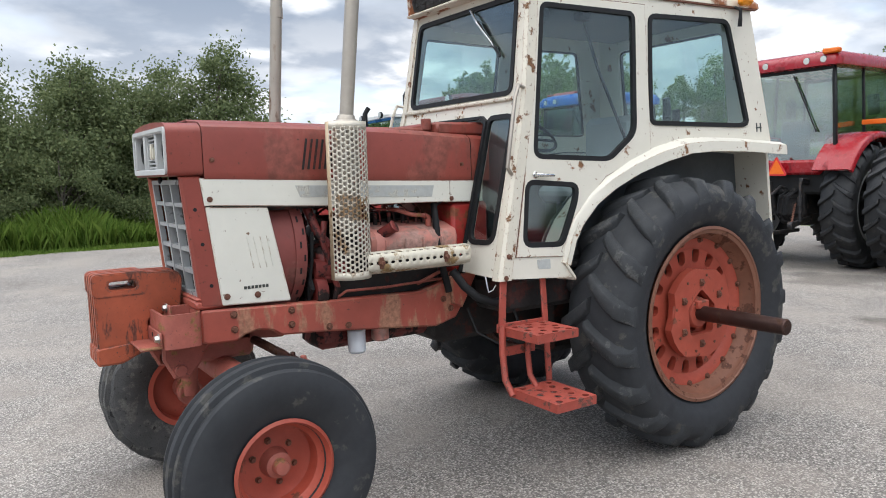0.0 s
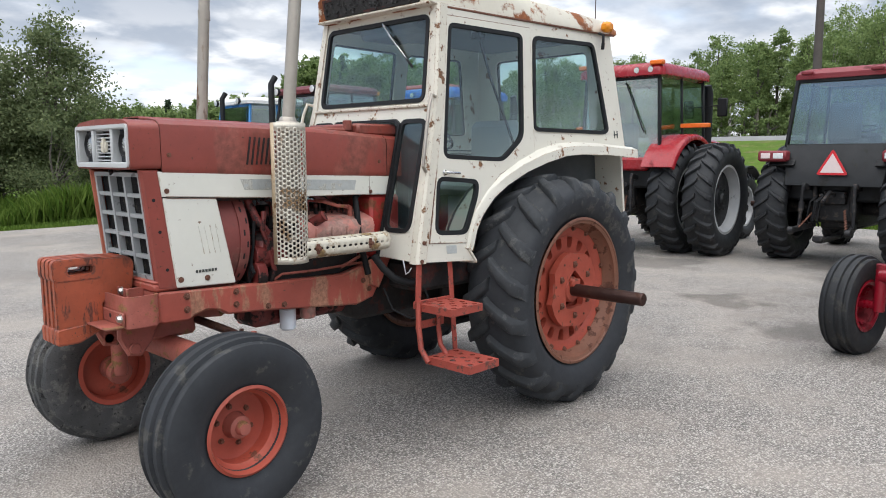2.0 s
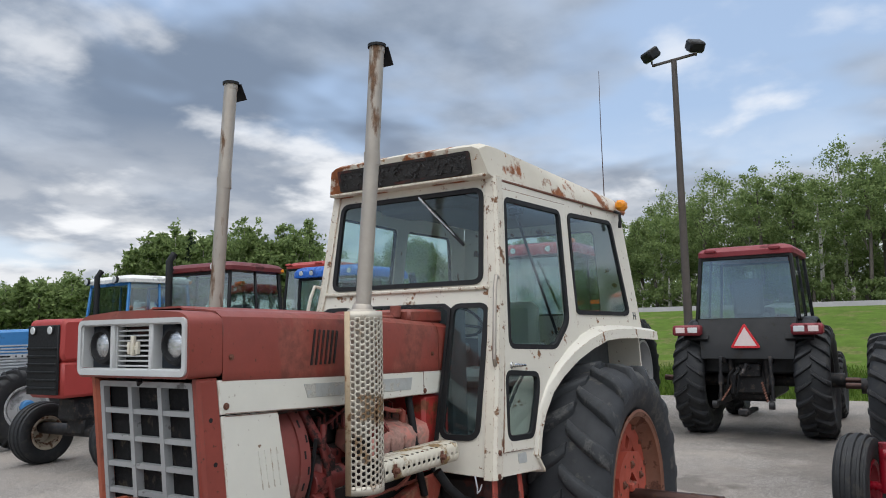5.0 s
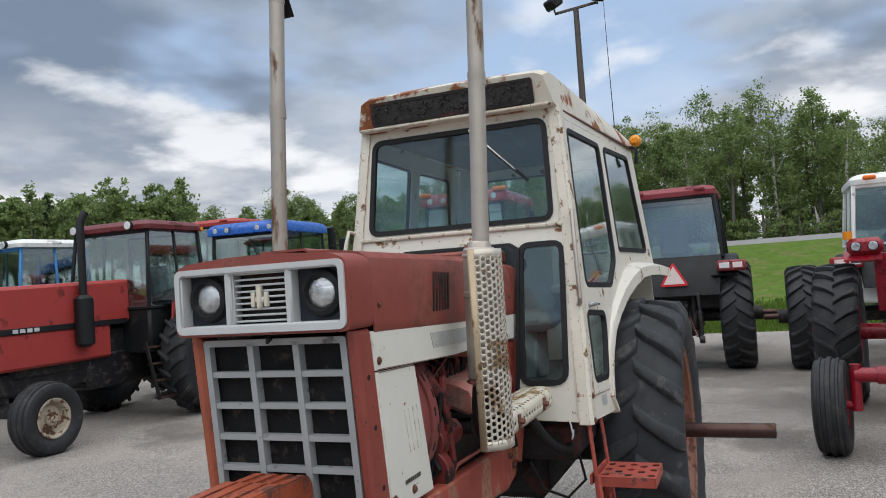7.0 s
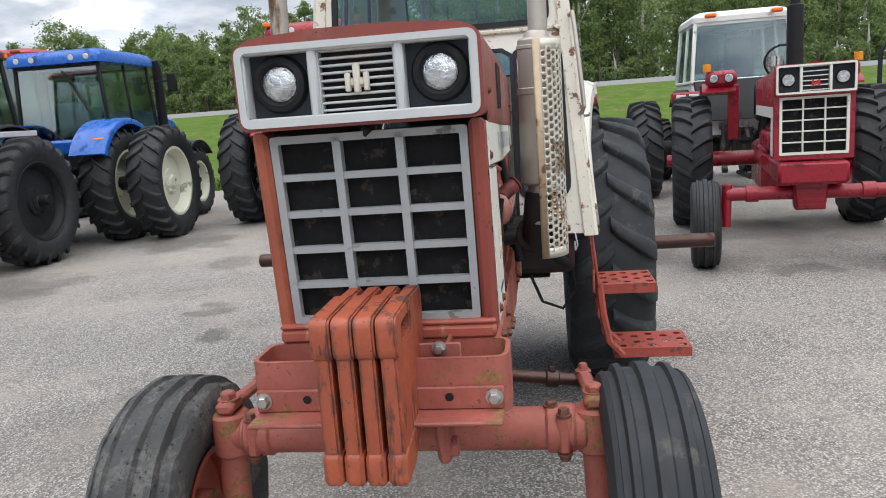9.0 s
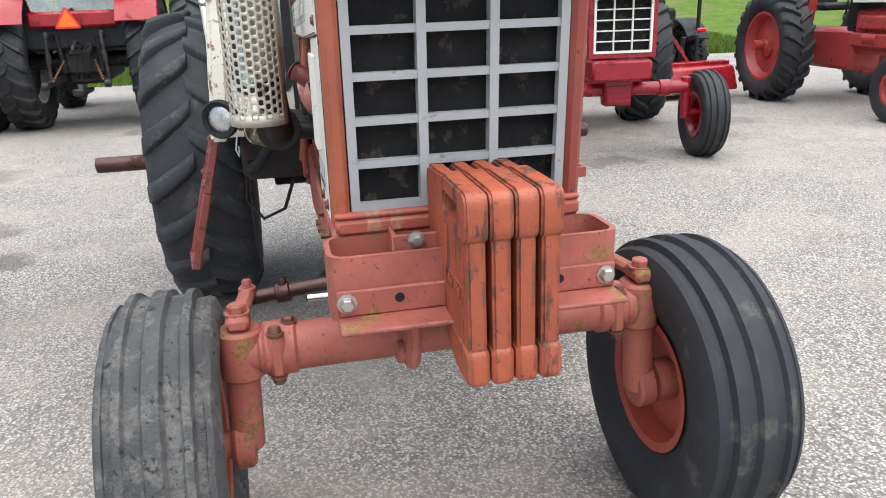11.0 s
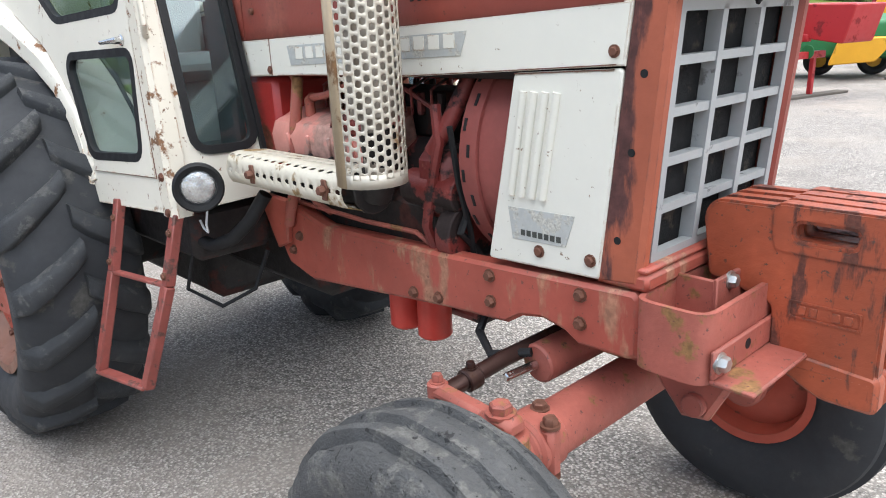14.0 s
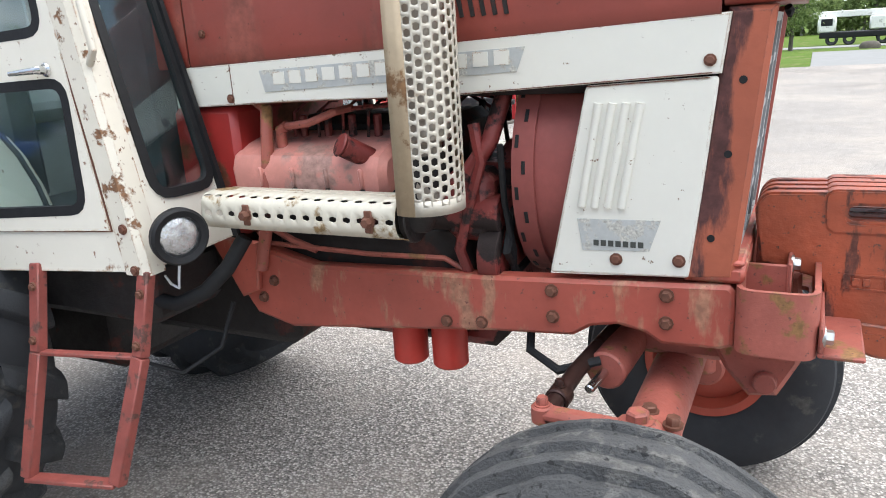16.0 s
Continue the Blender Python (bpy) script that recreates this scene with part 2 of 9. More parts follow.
lens_glass = mat("ribbed_lamp_lens", (0.60, 0.61, 0.62), 0.10, 0.85, var=0.45, scale=24, bump=0.5, bscale=70)
vent_foam = mat("crumbled_black_vent_foam", (0.035, 0.035, 0.035), 0.95, var=0.5, scale=30, bump=1.0, bscale=50)

guard_edge = mat("brown_stained_guard_edge", (0.42, 0.33, 0.22), 0.5, 0.2, var=0.2, scale=6, second=(0.24, 0.13, 0.06), amount=0.25, sscale=8, bump=0.04)
red_shroud = mat("dusty_maroon_shroud_paint", (0.23, 0.058, 0.050), 0.6, var=0.2, scale=5, second=(0.25, 0.09, 0.075), amount=0.2, sscale=4, bump=0.05)
worn_tread = mat("scuffed_grey_front_tyre", (0.075, 0.076, 0.077), 0.85, var=0.3, scale=6, second=(0.15, 0.147, 0.14), amount=0.36, sscale=11, third=(0.02, 0.02, 0.021), tamount=0.18, tscale=40, bump=1.0, bscale=110)
# ---- mesh tools ----
def offset_poly(poly, d):
    """A closed 2D outline moved outwards by d (inwards if negative)."""
    n = len(poly)
    area = sum(poly[i][0] * poly[(i + 1) % n][1] - poly[(i + 1) % n][0] * poly[i][1] for i in range(n))
    s = 1 if area > 0 else -1
    out = []
    for i in range(n):
        (ax, ay), (bx, by), (cx, cy) = poly[i - 1], poly[i], poly[(i + 1) % n]
        e1, e2 = Vector((bx - ax, by - ay)).normalized(), Vector((cx - bx, cy - by)).normalized()
        n1, n2 = Vector((e1.y, -e1.x)) * s, Vector((e2.y, -e2.x)) * s
        k = n1 + n2
        k = k / max(0.35, k.dot(n1)) if k.length > 1e-6 else n1
        out.append((bx + k.x * d, by + k.y * d))
    return out


def rounded(poly, r, n=4):
    """A 2D outline with its corners rounded by r (one number, or one for each corner)."""
    out = []
    for i, b in enumerate(poly):
        b = Vector(b)
        a, c = Vector(poly[i - 1]), Vector(poly[(i + 1) % len(poly)])
        rr = r[i] if isinstance(r, (list, tuple)) else r
        u, w = (a - b), (c - b)
        t = min(rr, u.length * 0.48, w.length * 0.48)
        p, q = b + u.normalized() * t, b + w.normalized() * t
        for k in range(n + 1):
            s = k / n
            v = p * (1 - s) ** 2 + b * 2 * s * (1 - s) + q * s * s
            out.append((v.x, v.y))
    return out


def rect(x0, x1, y0, y1, r=0.0, n=3):
    p = [(x0, y0), (x1, y0), (x1, y1), (x0, y1)]
    return rounded(p, r, n) if r else p


class Shape:
    """Vertices and faces gathered for one mesh."""

    def __init__(self):
        self.v, self.f = [], []

    def add(self, verts, faces):
        o = len(self.v)
        self.v += [tuple(p) for p in verts]
        self.f += [tuple(i + o for i in f) for f in faces]
        return self

    def box(self, x0, x1, y0, y1, z0, z1, c=0.006, m=None):
        c = min(c, abs(x1 - x0) * 0.4, abs(y1 - y0) * 0.4, abs(z1 - z0) * 0.4)
        lo, hi = (min(x0, x1), min(y0, y1), min(z0, z1)), (max(x0, x1), max(y0, y1), max(z0, z1))
        verts, idx = [], {}
        for sx in (0, 1):
            for sy in (0, 1):
                for sz in (0, 1):
                    s = (sx, sy, sz)
                    for ax in range(3):
                        p = [hi[k] - (c if k != ax else 0) if s[k] else lo[k] + (c if k != ax else 0) for k in range(3)]
                        idx[s, ax] = len(verts)
                        verts.append(p)
        faces = []
        for ax in range(3):
            a, b = (ax + 1) % 3, (ax + 2) % 3
            for e in (0, 1):
                q = []
                for sa, sb in ((0, 0), (1, 0), (1, 1), (0, 1)):
                    s = [0, 0, 0]; s[ax], s[a], s[b] = e, sa, sb
                    q.append(idx[tuple(s), ax])
                faces.append(q)
            for sa in (0, 1):
                for sb in (0, 1):
                    s0, s1 = [0, 0, 0], [0, 0, 0]
                    s0[a], s0[b], s0[ax], s1[a], s1[b], s1[ax] = sa, sb, 0, sa, sb, 1
                    s0, s1 = tuple(s0), tuple(s1)
                    faces.append([idx[s0, a], idx[s1, a], idx[s1, b], idx[s0, b]])
        for s in {k[0] for k in idx}:
            faces.append([idx[s, 0], idx[s, 1], idx[s, 2]])
        if m is not None:
            verts = [m @ Vector(p) for p in verts]
        return self.add(verts, faces)

    def bar(self, a, b, w, h, c=0.004, up=(0, 0, 1)):
        """A straight bar of section w by h from a to b."""
        a, b = Vector(a), Vector(b)
        d = (b - a)
        x = d.normalized()
        u = Vector(up)
        if abs(x.dot(u)) > 0.98:
            u = Vector((1, 0, 0))
        y = u.cross(x).normalized()
        z = x.cross(y)
        m = Matrix((x, y, z)).transposed().to_4x4()
        m.translation = a
        return self.box(0, d.length, -w / 2, w / 2, -h / 2, h / 2, c, m)

    def tube(self, pts, r, seg=10, cap=True, closed=False):
        pts = [Vector(p) for p in pts]
        n = len(pts)
        rs = r if isinstance(r, (list, tuple)) else [r] * n
        verts, side = [], None
        for i, p in enumerate(pts):
            t = (pts[(i + 1) % n] - pts[i - 1]) if closed or 0 < i < n - 1 else (pts[min(i + 1, n - 1)] - pts[max(i - 1, 0)])
            t.normalize()
            if side is None:
                side = t.cross(Vector((0, 0, 1)))
                if side.length < 1e-3:
                    side = t.cross(Vector((1, 0, 0)))
            side = (side - t * side.dot(t)).normalized()
            up = t.cross(side)
            for k in range(seg):
                a = 2 * math.pi * k / seg
                verts.append(p + (side * math.cos(a) + up * math.sin(a)) * rs[i])
        faces = [(i * seg + k, i * seg + (k + 1) % seg, (i + 1) % n * seg + (k + 1) % seg, (i + 1) % n * seg + k)
                 for i in range(n if closed else n - 1) for k in range(seg)]
        if cap and not closed:
            faces += [tuple(range(seg)), tuple(range((n - 1) * seg, n * seg))]
        return self.add(verts, faces)

    def cyl(self, a, b, r, seg=20, c=0.004, r2=None):
        """A cylinder from a to b with softened rims."""
        a, b = Vector(a), Vector(b)
        d = (b - a).normalized()
        r2 = r if r2 is None else r2
        c = min(c, r * 0.4, (b - a).length * 0.4)
        return self.tube([a, a + d * c, b - d * c, b], [r - c, r, r2, r2 - c], seg)

    def lathe(self, prof, seg=48, axis="y", at=(0, 0, 0), closed=True, turn=0.0):
        """A profile of (radius, along) turned about an axis through at."""
        verts, n = [], len(prof)
        for k in range(seg):
            a = 2 * math.pi * k / seg + turn
            for r, s in prof:
                p = {"y": (r * math.cos(a), s, r * math.sin(a)), "x": (s, r * math.cos(a), r * math.sin(a)), "z": (r * math.cos(a), r * math.sin(a), s)}[axis]
                verts.append((p[0] + at[0], p[1] + at[1], p[2] + at[2]))
        faces = [(k * n + i, k * n + (i + 1) % n, (k + 1) % seg * n + (i + 1) % n, (k + 1) % seg * n + i)
                 for k in range(seg) for i in range(n if closed else n - 1)]
        return self.add(verts, faces)

    def plate(self, outer, holes, to3d, t0, t1):
        """A sheet with openings: 2D outlines, to3d(u, v, depth) and two depths."""
        from_loops = [outer] + list(holes)
        flat = [p for l in from_loops for p in l]
        tris = tess_loops(from_loops)
        n = len(flat)
        verts = [to3d(u, w, t0) for u, w in flat] + [to3d(u, w, t1) for u, w in flat]
        faces = [t for t in tris] + [tuple(i + n for i in t) for t in tris]
        o = 0
        for l in from_loops:
            k = len(l)
            faces += [(o + i, o + (i + 1) % k, n + o + (i + 1) % k, n + o + i) for i in range(k)]
            o += k
        return self.add(verts, faces)

    def prism(self, poly, to3d, t0, t1, c=0.004):
        """A solid of the given 2D outline between two depths, its rims softened."""
        inner = offset_poly(poly, -c)
        d = c if t1 > t0 else -c
        rings = [(inner, t0), (poly, t0 + d), (poly, t1 - d), (inner, t1)]
        n = len(poly)
        verts = [to3d(u, w, t) for ring, t in rings for u, w in ring]
        faces = [(r * n + i, r * n + (i + 1) % n, (r + 1) * n + (i + 1) % n, (r + 1) * n + i) for r in range(3) for i in range(n)]
        faces += [tuple(range(n)), tuple(range(3 * n, 4 * n))]
        return self.add(verts, faces)

    def loft(self, rings, cap=True, closed=True):
        n = len(rings[0])
        verts = [p for r in rings for p in r]
        m = n if closed else n - 1
        faces = [(k * n + i, k * n + (i + 1) % n, (k + 1) * n + (i + 1) % n, (k + 1) * n + i) for k in range(len(rings) - 1) for i in range(m)]
        if cap and closed:
            faces += [tuple(range(n)), tuple(range((len(rings) - 1) * n, len(rings) * n))]
        return self.add(verts, faces)

    def bolt(self, p, d, r=0.012, h=0.012):
        """A hexagon bolt head with its washer at p, facing d."""
        p, d = Vector(p), Vector(d).normalized()
        self.tube([p - d * 0.004, p + d * 0.003], r * 1.35, 10)
        return self.tube([p, p + d * h * 0.8, p + d * h], [r, r, r * 0.8], 6)


class Pieces:
    """Small alike pieces; part() makes each an object of its own."""

    def __init__(self):
        self.items = []

    def _one(self, kind, a, k):
        s = Shape()
        {"bolt": s.bolt, "box": s.box, "bar": s.bar, "tube": s.tube, "cyl": s.cyl, "prism": s.prism, "plate": s.plate}[kind](*a, **k)
        self.items.append(s)
        return self

    def bolt(self, *a, **k):
        return self._one("bolt", a, k)

    def box(self, *a, **k):
        return self._one("box", a, k)

    def bar(self, *a, **k):
        return self._one("bar", a, k)

    def tube(self, *a, **k):
        return self._one("tube", a, k)

    def cyl(self, *a, **k):
        return self._one("cyl", a, k)

    def prism(self, *a, **k):
        return self._one("prism", a, k)

    def plate(self, *a, **k):
        return self._one("plate", a, k)


def tess_loops(loops):
    from mathutils.geometry import tessellate_polygon
    return [tuple(t) for t in tessellate_polygon([[Vector((u, w, 0)) for u, w in l] for l in loops])]


def mesh_of(name, shape, material, smooth=38, fix=True, weld=False):
    me = bpy.data.meshes.new(name)
    me.from_pydata(shape.v, [], shape.f)
    if fix and len(shape.f) < 30000:
        bm = bmesh.new()
        bm.from_mesh(me)
        if weld:
            bmesh.ops.remove_doubles(bm, verts=bm.verts, dist=0.0004)
        bmesh.ops.recalc_face_normals(bm, faces=bm.faces)
        bm.to_mesh(me)
        bm.free()
    me.materials.append(material)
    if smooth:
        me.polygons.foreach_set("use_smooth", [True] * len(me.polygons))
        me.set_sharp_from_angle(angle=radians(smooth))
    return me


def part(name, shape, material, parent, label="", smooth=38, at=None, weld=False):
    """One mesh object under a thing or under a part."""
    if isinstance(shape, Pieces):
        obs = [part(name, s, material, parent, label, smooth, at) for s in shape.items]
        return obs[-1]
    me = shape if isinstance(shape, bpy.types.Mesh) else mesh_of(name, shape, material, smooth, weld=weld)
    ob = new(name, me)
    ob.parent = parent
    if at is not None:
        ob.matrix_basis = at
    return tagged(ob, label=label)


def thing(name, at, label, category, group="", kind=""):
    ob = new(name)
    ob.empty_display_size = 0.2
    ob.matrix_basis = at
    return tagged(ob, label, category, group, kind)


def solid(name, shape, material, label, category="", group="", kind="", smooth=38, at=None):
    ob = new(name, mesh_of(name, shape, material, smooth))
    if at is not None:
        ob.matrix_basis = at
    return tagged(ob, label, category, group, kind)


def lerp(a, b, t):
    return a + (b - a) * t


def along(table, x):
    """A value read off a table of (x, value) pairs, straight between them."""
    for (x0, v0), (x1, v1) in zip(table, table[1:]):
        if x <= x1 or (x1, v1) == table[-1]:
            t = (x - x0) / (x1 - x0)
            return v0 + (v1 - v0) * max(0.0, min(1.0, t))

# ---- ground ----
def ground_mat():
    m = bpy.data.materials.new("worn_asphalt_and_verge")
    m.use_nodes = True
    nt = m.node_tree
    N, L = nt.nodes.new, nt.links.new
    p = nt.nodes["Principled BSDF"]
    tc = N("ShaderNodeTexCoord")
    def noise_at(s, detail=4, rough=0.6):
        n = N("ShaderNodeTexNoise")
        n.inputs["Scale"].default_value, n.inputs["Detail"].default_value, n.inputs["Roughness"].default_value = s, detail, rough
        L(tc.outputs["Object"], n.inputs["Vector"])
        return n.outputs["Fac"]
    def mix(f, a, b):
        k = N("ShaderNodeMix"); k.data_type = "RGBA"
        if isinstance(f, float): k.inputs[0].default_value = f
        else: L(f, k.inputs[0])
        for s, v in ((6, a), (7, b)):
            if isinstance(v, tuple): k.inputs[s].default_value = (*v, 1)
            else: L(v, k.inputs[s])
        return k.outputs[2]
    def step(v, lo, hi, a=0.0, b=1.0):
        r = N("ShaderNodeMapRange")
        for k, x in zip(("From Min", "From Max", "To Min", "To Max"), (lo, hi, a, b)):
            r.inputs[k].default_value = x
        L(v, r.inputs["Value"])
        return r.outputs[0]
    vor = N("ShaderNodeTexVoronoi"); vor.inputs["Scale"].default_value = 82
    L(tc.outputs["Object"], vor.inputs["Vector"])
    sepc = N("ShaderNodeSeparateColor"); L(vor.outputs["Color"], sepc.inputs[0])
    grain = step(sepc.outputs[0], 0.0, 1.0)
    c = mix(grain, (0.130, 0.119, 0.110), (0.648, 0.594, 0.545))
    c = mix(step(sepc.outputs[1], 0.91, 0.94), c, (0.562, 0.535, 0.491))
    c = mix(step(sepc.outputs[2], 0.88, 0.92), c, (0.065, 0.061, 0.056))
    c = mix(step(vor.outputs["Distance"], 0.42, 0.62, 0, 0.85), c, (0.081, 0.076, 0.069))
    c = mix(step(noise_at(34, 3, 0.7), 0.54, 0.66, 0, 0.5), c, (0.497, 0.466, 0.421))
    c = mix(step(noise_at(27, 3, 0.7), 0.55, 0.66, 0, 0.55), c, (0.119, 0.113, 0.103))
    tone = mix(step(noise_at(0.35, 6), 0.35, 0.68), (0.221, 0.199, 0.182), (0.389, 0.351, 0.315))
    c = mix(0.24, c, tone)
    c = mix(step(noise_at(1.1, 7), 0.56, 0.70, 0, 0.5), c, (0.140, 0.131, 0.121))
    c = mix(step(noise_at(0.55, 8, 0.7), 0.46, 0.62, 0, 0.5), c, (0.400, 0.347, 0.298))
    c = mix(step(noise_at(0.23, 9, 0.72), 0.52, 0.60, 0, 0.30), c, (0.124, 0.110, 0.099))
    c = mix(step(noise_at(2.6, 8, 0.75), 0.58, 0.68, 0, 0.35), c, (0.130, 0.117, 0.106))
    # oil and damp stains, and plain dark patches, with ragged outlines
    wob = N("ShaderNodeTexNoise"); wob.inputs["Scale"].default_value, wob.inputs["Detail"].default_value = 1.6, 6
    L(tc.outputs["Object"], wob.inputs["Vector"])
    shift = N("ShaderNodeVectorMath"); shift.operation = "MULTIPLY_ADD"
    shift.inputs[1].default_value, shift.inputs[2].default_value = (1.5, 1.9, 0.0), (-0.75, -0.95, 0.0)
    L(wob.outputs["Color"], shift.inputs[0])
    moved = N("ShaderNodeVectorMath"); moved.operation = "ADD"
    L(tc.outputs["Object"], moved.inputs[0]); L(shift.outputs[0], moved.inputs[1])
    for x, y, r, k in STAINS_AND_DARK_PATCHES:
        d = N("ShaderNodeVectorMath"); d.operation = "DISTANCE"
        d.inputs[1].default_value = (x, y, 0)
        L(moved.outputs[0], d.inputs[0])
        c = mix(step(d.outputs["Value"], r, r * 0.55, 0, k), c, (0.075, 0.066, 0.058))
    L(c, p.inputs["Base Color"])
    p.inputs["Roughness"].default_value = 0.88
    b = N("ShaderNodeBump"); b.inputs["Strength"].default_value, b.inputs["Distance"].default_value = 0.8, 0.008
    L(vor.outputs["Distance"], b.inputs["Height"]); L(b.outputs[0], p.inputs["Normal"])
    return m


# the ones at y 16.2, 12.8 and 21.0 darken ground behind the implements
STAINS_AND_DARK_PATCHES = ((-4.5, 0.21, 0.5, 0.6), (-7.0, -1.8, 0.9, 0.5), (-3.5, 1.7, 0.6, 0.5), (-2.6, 3.0, 0.3, 0.5), (-1.92, -2.75, 0.34, 0.55), (-0.98, -2.30, 0.28, 0.65), (-5.8, 1.6, 0.9, 0.4), (-5.0, 3.0, 1.1, 0.4), (-7.4, 1.5, 1.2, 0.45), (-4.2, 4.5, 0.9, 0.45), (-4.4, -3.6, 0.5, 0.4), (-6.2, -5.2, 0.9, 0.55), (-2.8, -5.9, 0.6, 0.4), (-5.2, 3.9, 0.8, 0.5), (-6.5, 6.6, 0.9, 0.5), (-8.4, 0.6, 0.9, 0.5), (-3.4, -6.0, 0.7, 0.45), (-4.6, 5.4, 0.5, 0.4), (-3.6, 16.2, 1.5, 0.5), (-5.2, 12.8, 1.3, 0.55), (-2.6, 21.0, 1.4, 0.4), (-0.6, 6.6, 0.5, 0.45))
asphalt = ground_mat()
grass_ground = mat("mown_grass_ground", (0.085, 0.14, 0.022), 0.95, var=0.3, scale=1.5, second=(0.15, 0.17, 0.05), amount=0.3, sscale=0.8, bump=0.6, bscale=30, spec=0.1)
LOT = (-15.5, 60.0, -16.5, 27.2)


def land(x, y):
    """The height of the land: flat by the yard, rising to a road bank behind it."""
    t = max(0.0, min(1.0, (-19.0 - x) / 26.0))
    low = 0.82 * max(0.0, min(1.0, (y - 40.0) / 30.0)) if x > -19 else 0.0
    return -0.03 + 2.7 * t * t * (3 - 2 * t) - low


def land_sheet():
    cuts = [-900, -400, -200, -120, -90, -70, -60] + [-55 + 2.5 * k for k in range(16)] + [-15, 0, 60, 120, 300, 900]
    rows = [-900, -300, -120, -60, -30, -15, 0, 15, 30, 40, 50, 60, 70, 120, 300, 900]
    v = [(x, y, land(x, y)) for x in cuts for y in rows]
    n = len(rows)
    f = [(i * n + j, (i + 1) * n + j, (i + 1) * n + j + 1, i * n + j + 1) for i in range(len(cuts) - 1) for j in range(n - 1)]
    return Shape().add(v, f)


solid("ground", land_sheet(), grass_ground, "green grass field running to the horizon", kind="structure", smooth=80)
road_mat = mat("pale_road_surface", (0.21, 0.21, 0.205), 0.85, var=0.1, scale=1.0, bump=0.0)
solid("road", Shape().loft([[(-45.6, y, 2.5), (-46.6, y, 3.0), (-53.0, y, 3.05), (-54.0, y, 2.5)] for y in (-300, -100, 0, 100, 300)]), road_mat, "pale asphalt road on a bank behind the yard", kind="structure", smooth=0)
random.seed(4)
edge = []
for (ax, ay), (bx, by) in (((LOT[0], LOT[2]), (LOT[1], LOT[2])), ((LOT[1], LOT[2]), (LOT[1], LOT[3])), ((LOT[1], LOT[3]), (LOT[0], LOT[3])), ((LOT[0], LOT[3]), (LOT[0], LOT[2]))):
    n = 40
    for i in range(n):
        t = i / n
        edge.append((lerp(ax, bx, t) + random.uniform(-0.22, 0.22), lerp(ay, by, t) + random.uniform(-0.22, 0.22)))
solid("pavement", Shape().plate(edge, [], lambda u, v, d: (u, v, d), 0.0, -0.12), asphalt, "worn grey chip-sealed asphalt yard with stains and dark patches", kind="structure", smooth=0)

solid("driveway", Shape().box(2.8, 58.0, 27.3, 38.6, -0.10, 0.002, 0.01), road_mat, "grey asphalt driveway leaving the yard", kind="structure", smooth=0)
solid("lane", Shape().loft([[(-1.2, 51, land(0, 51) + 0.03), (60, 51, land(0, 51) + 0.03), (60, 51, land(0, 51) - 0.05), (-1.2, 51, land(0, 51) - 0.05)], [(-3.0, 63, land(0, 63) + 0.03), (60, 63, land(0, 63) + 0.03), (60, 63, land(0, 63) - 0.05), (-3.0, 63, land(0, 63) - 0.05)]]), road_mat, "pale grey lane beyond the lawn", kind="structure", smooth=0)
# ---- wheels ----
def carcass(R, W, rim, lug, crown=0.03):
    """The tyre's half profile from the tread's middle to the bead, as (radius, offset)."""
    r0, h = R - lug, W / 2
    return [(r0, 0.0), (r0 - crown * 0.25, h * 0.45), (r0 - crown, h * 0.80), (r0 - crown - 0.03, h * 0.95), (r0 - (r0 - rim) * 0.30, h * 1.02),
            (r0 - (r0 - rim) * 0.50, h * 1.04), (r0 - (r0 - rim) * 0.72, h * 0.98), (r0 - (r0 - rim) * 0.90, h * 0.86), (rim + 0.012, h * 0.78), (rim - 0.012, h * 0.74)]


def full_profile(half):
    return [(r, s) for r, s in half] + [(half[-1][0] - 0.012, half[-1][1] * 0.9), (half[-1][0] - 0.012, -half[-1][1] * 0.9)] + [(r, -s) for r, s in reversed(half[1:])]


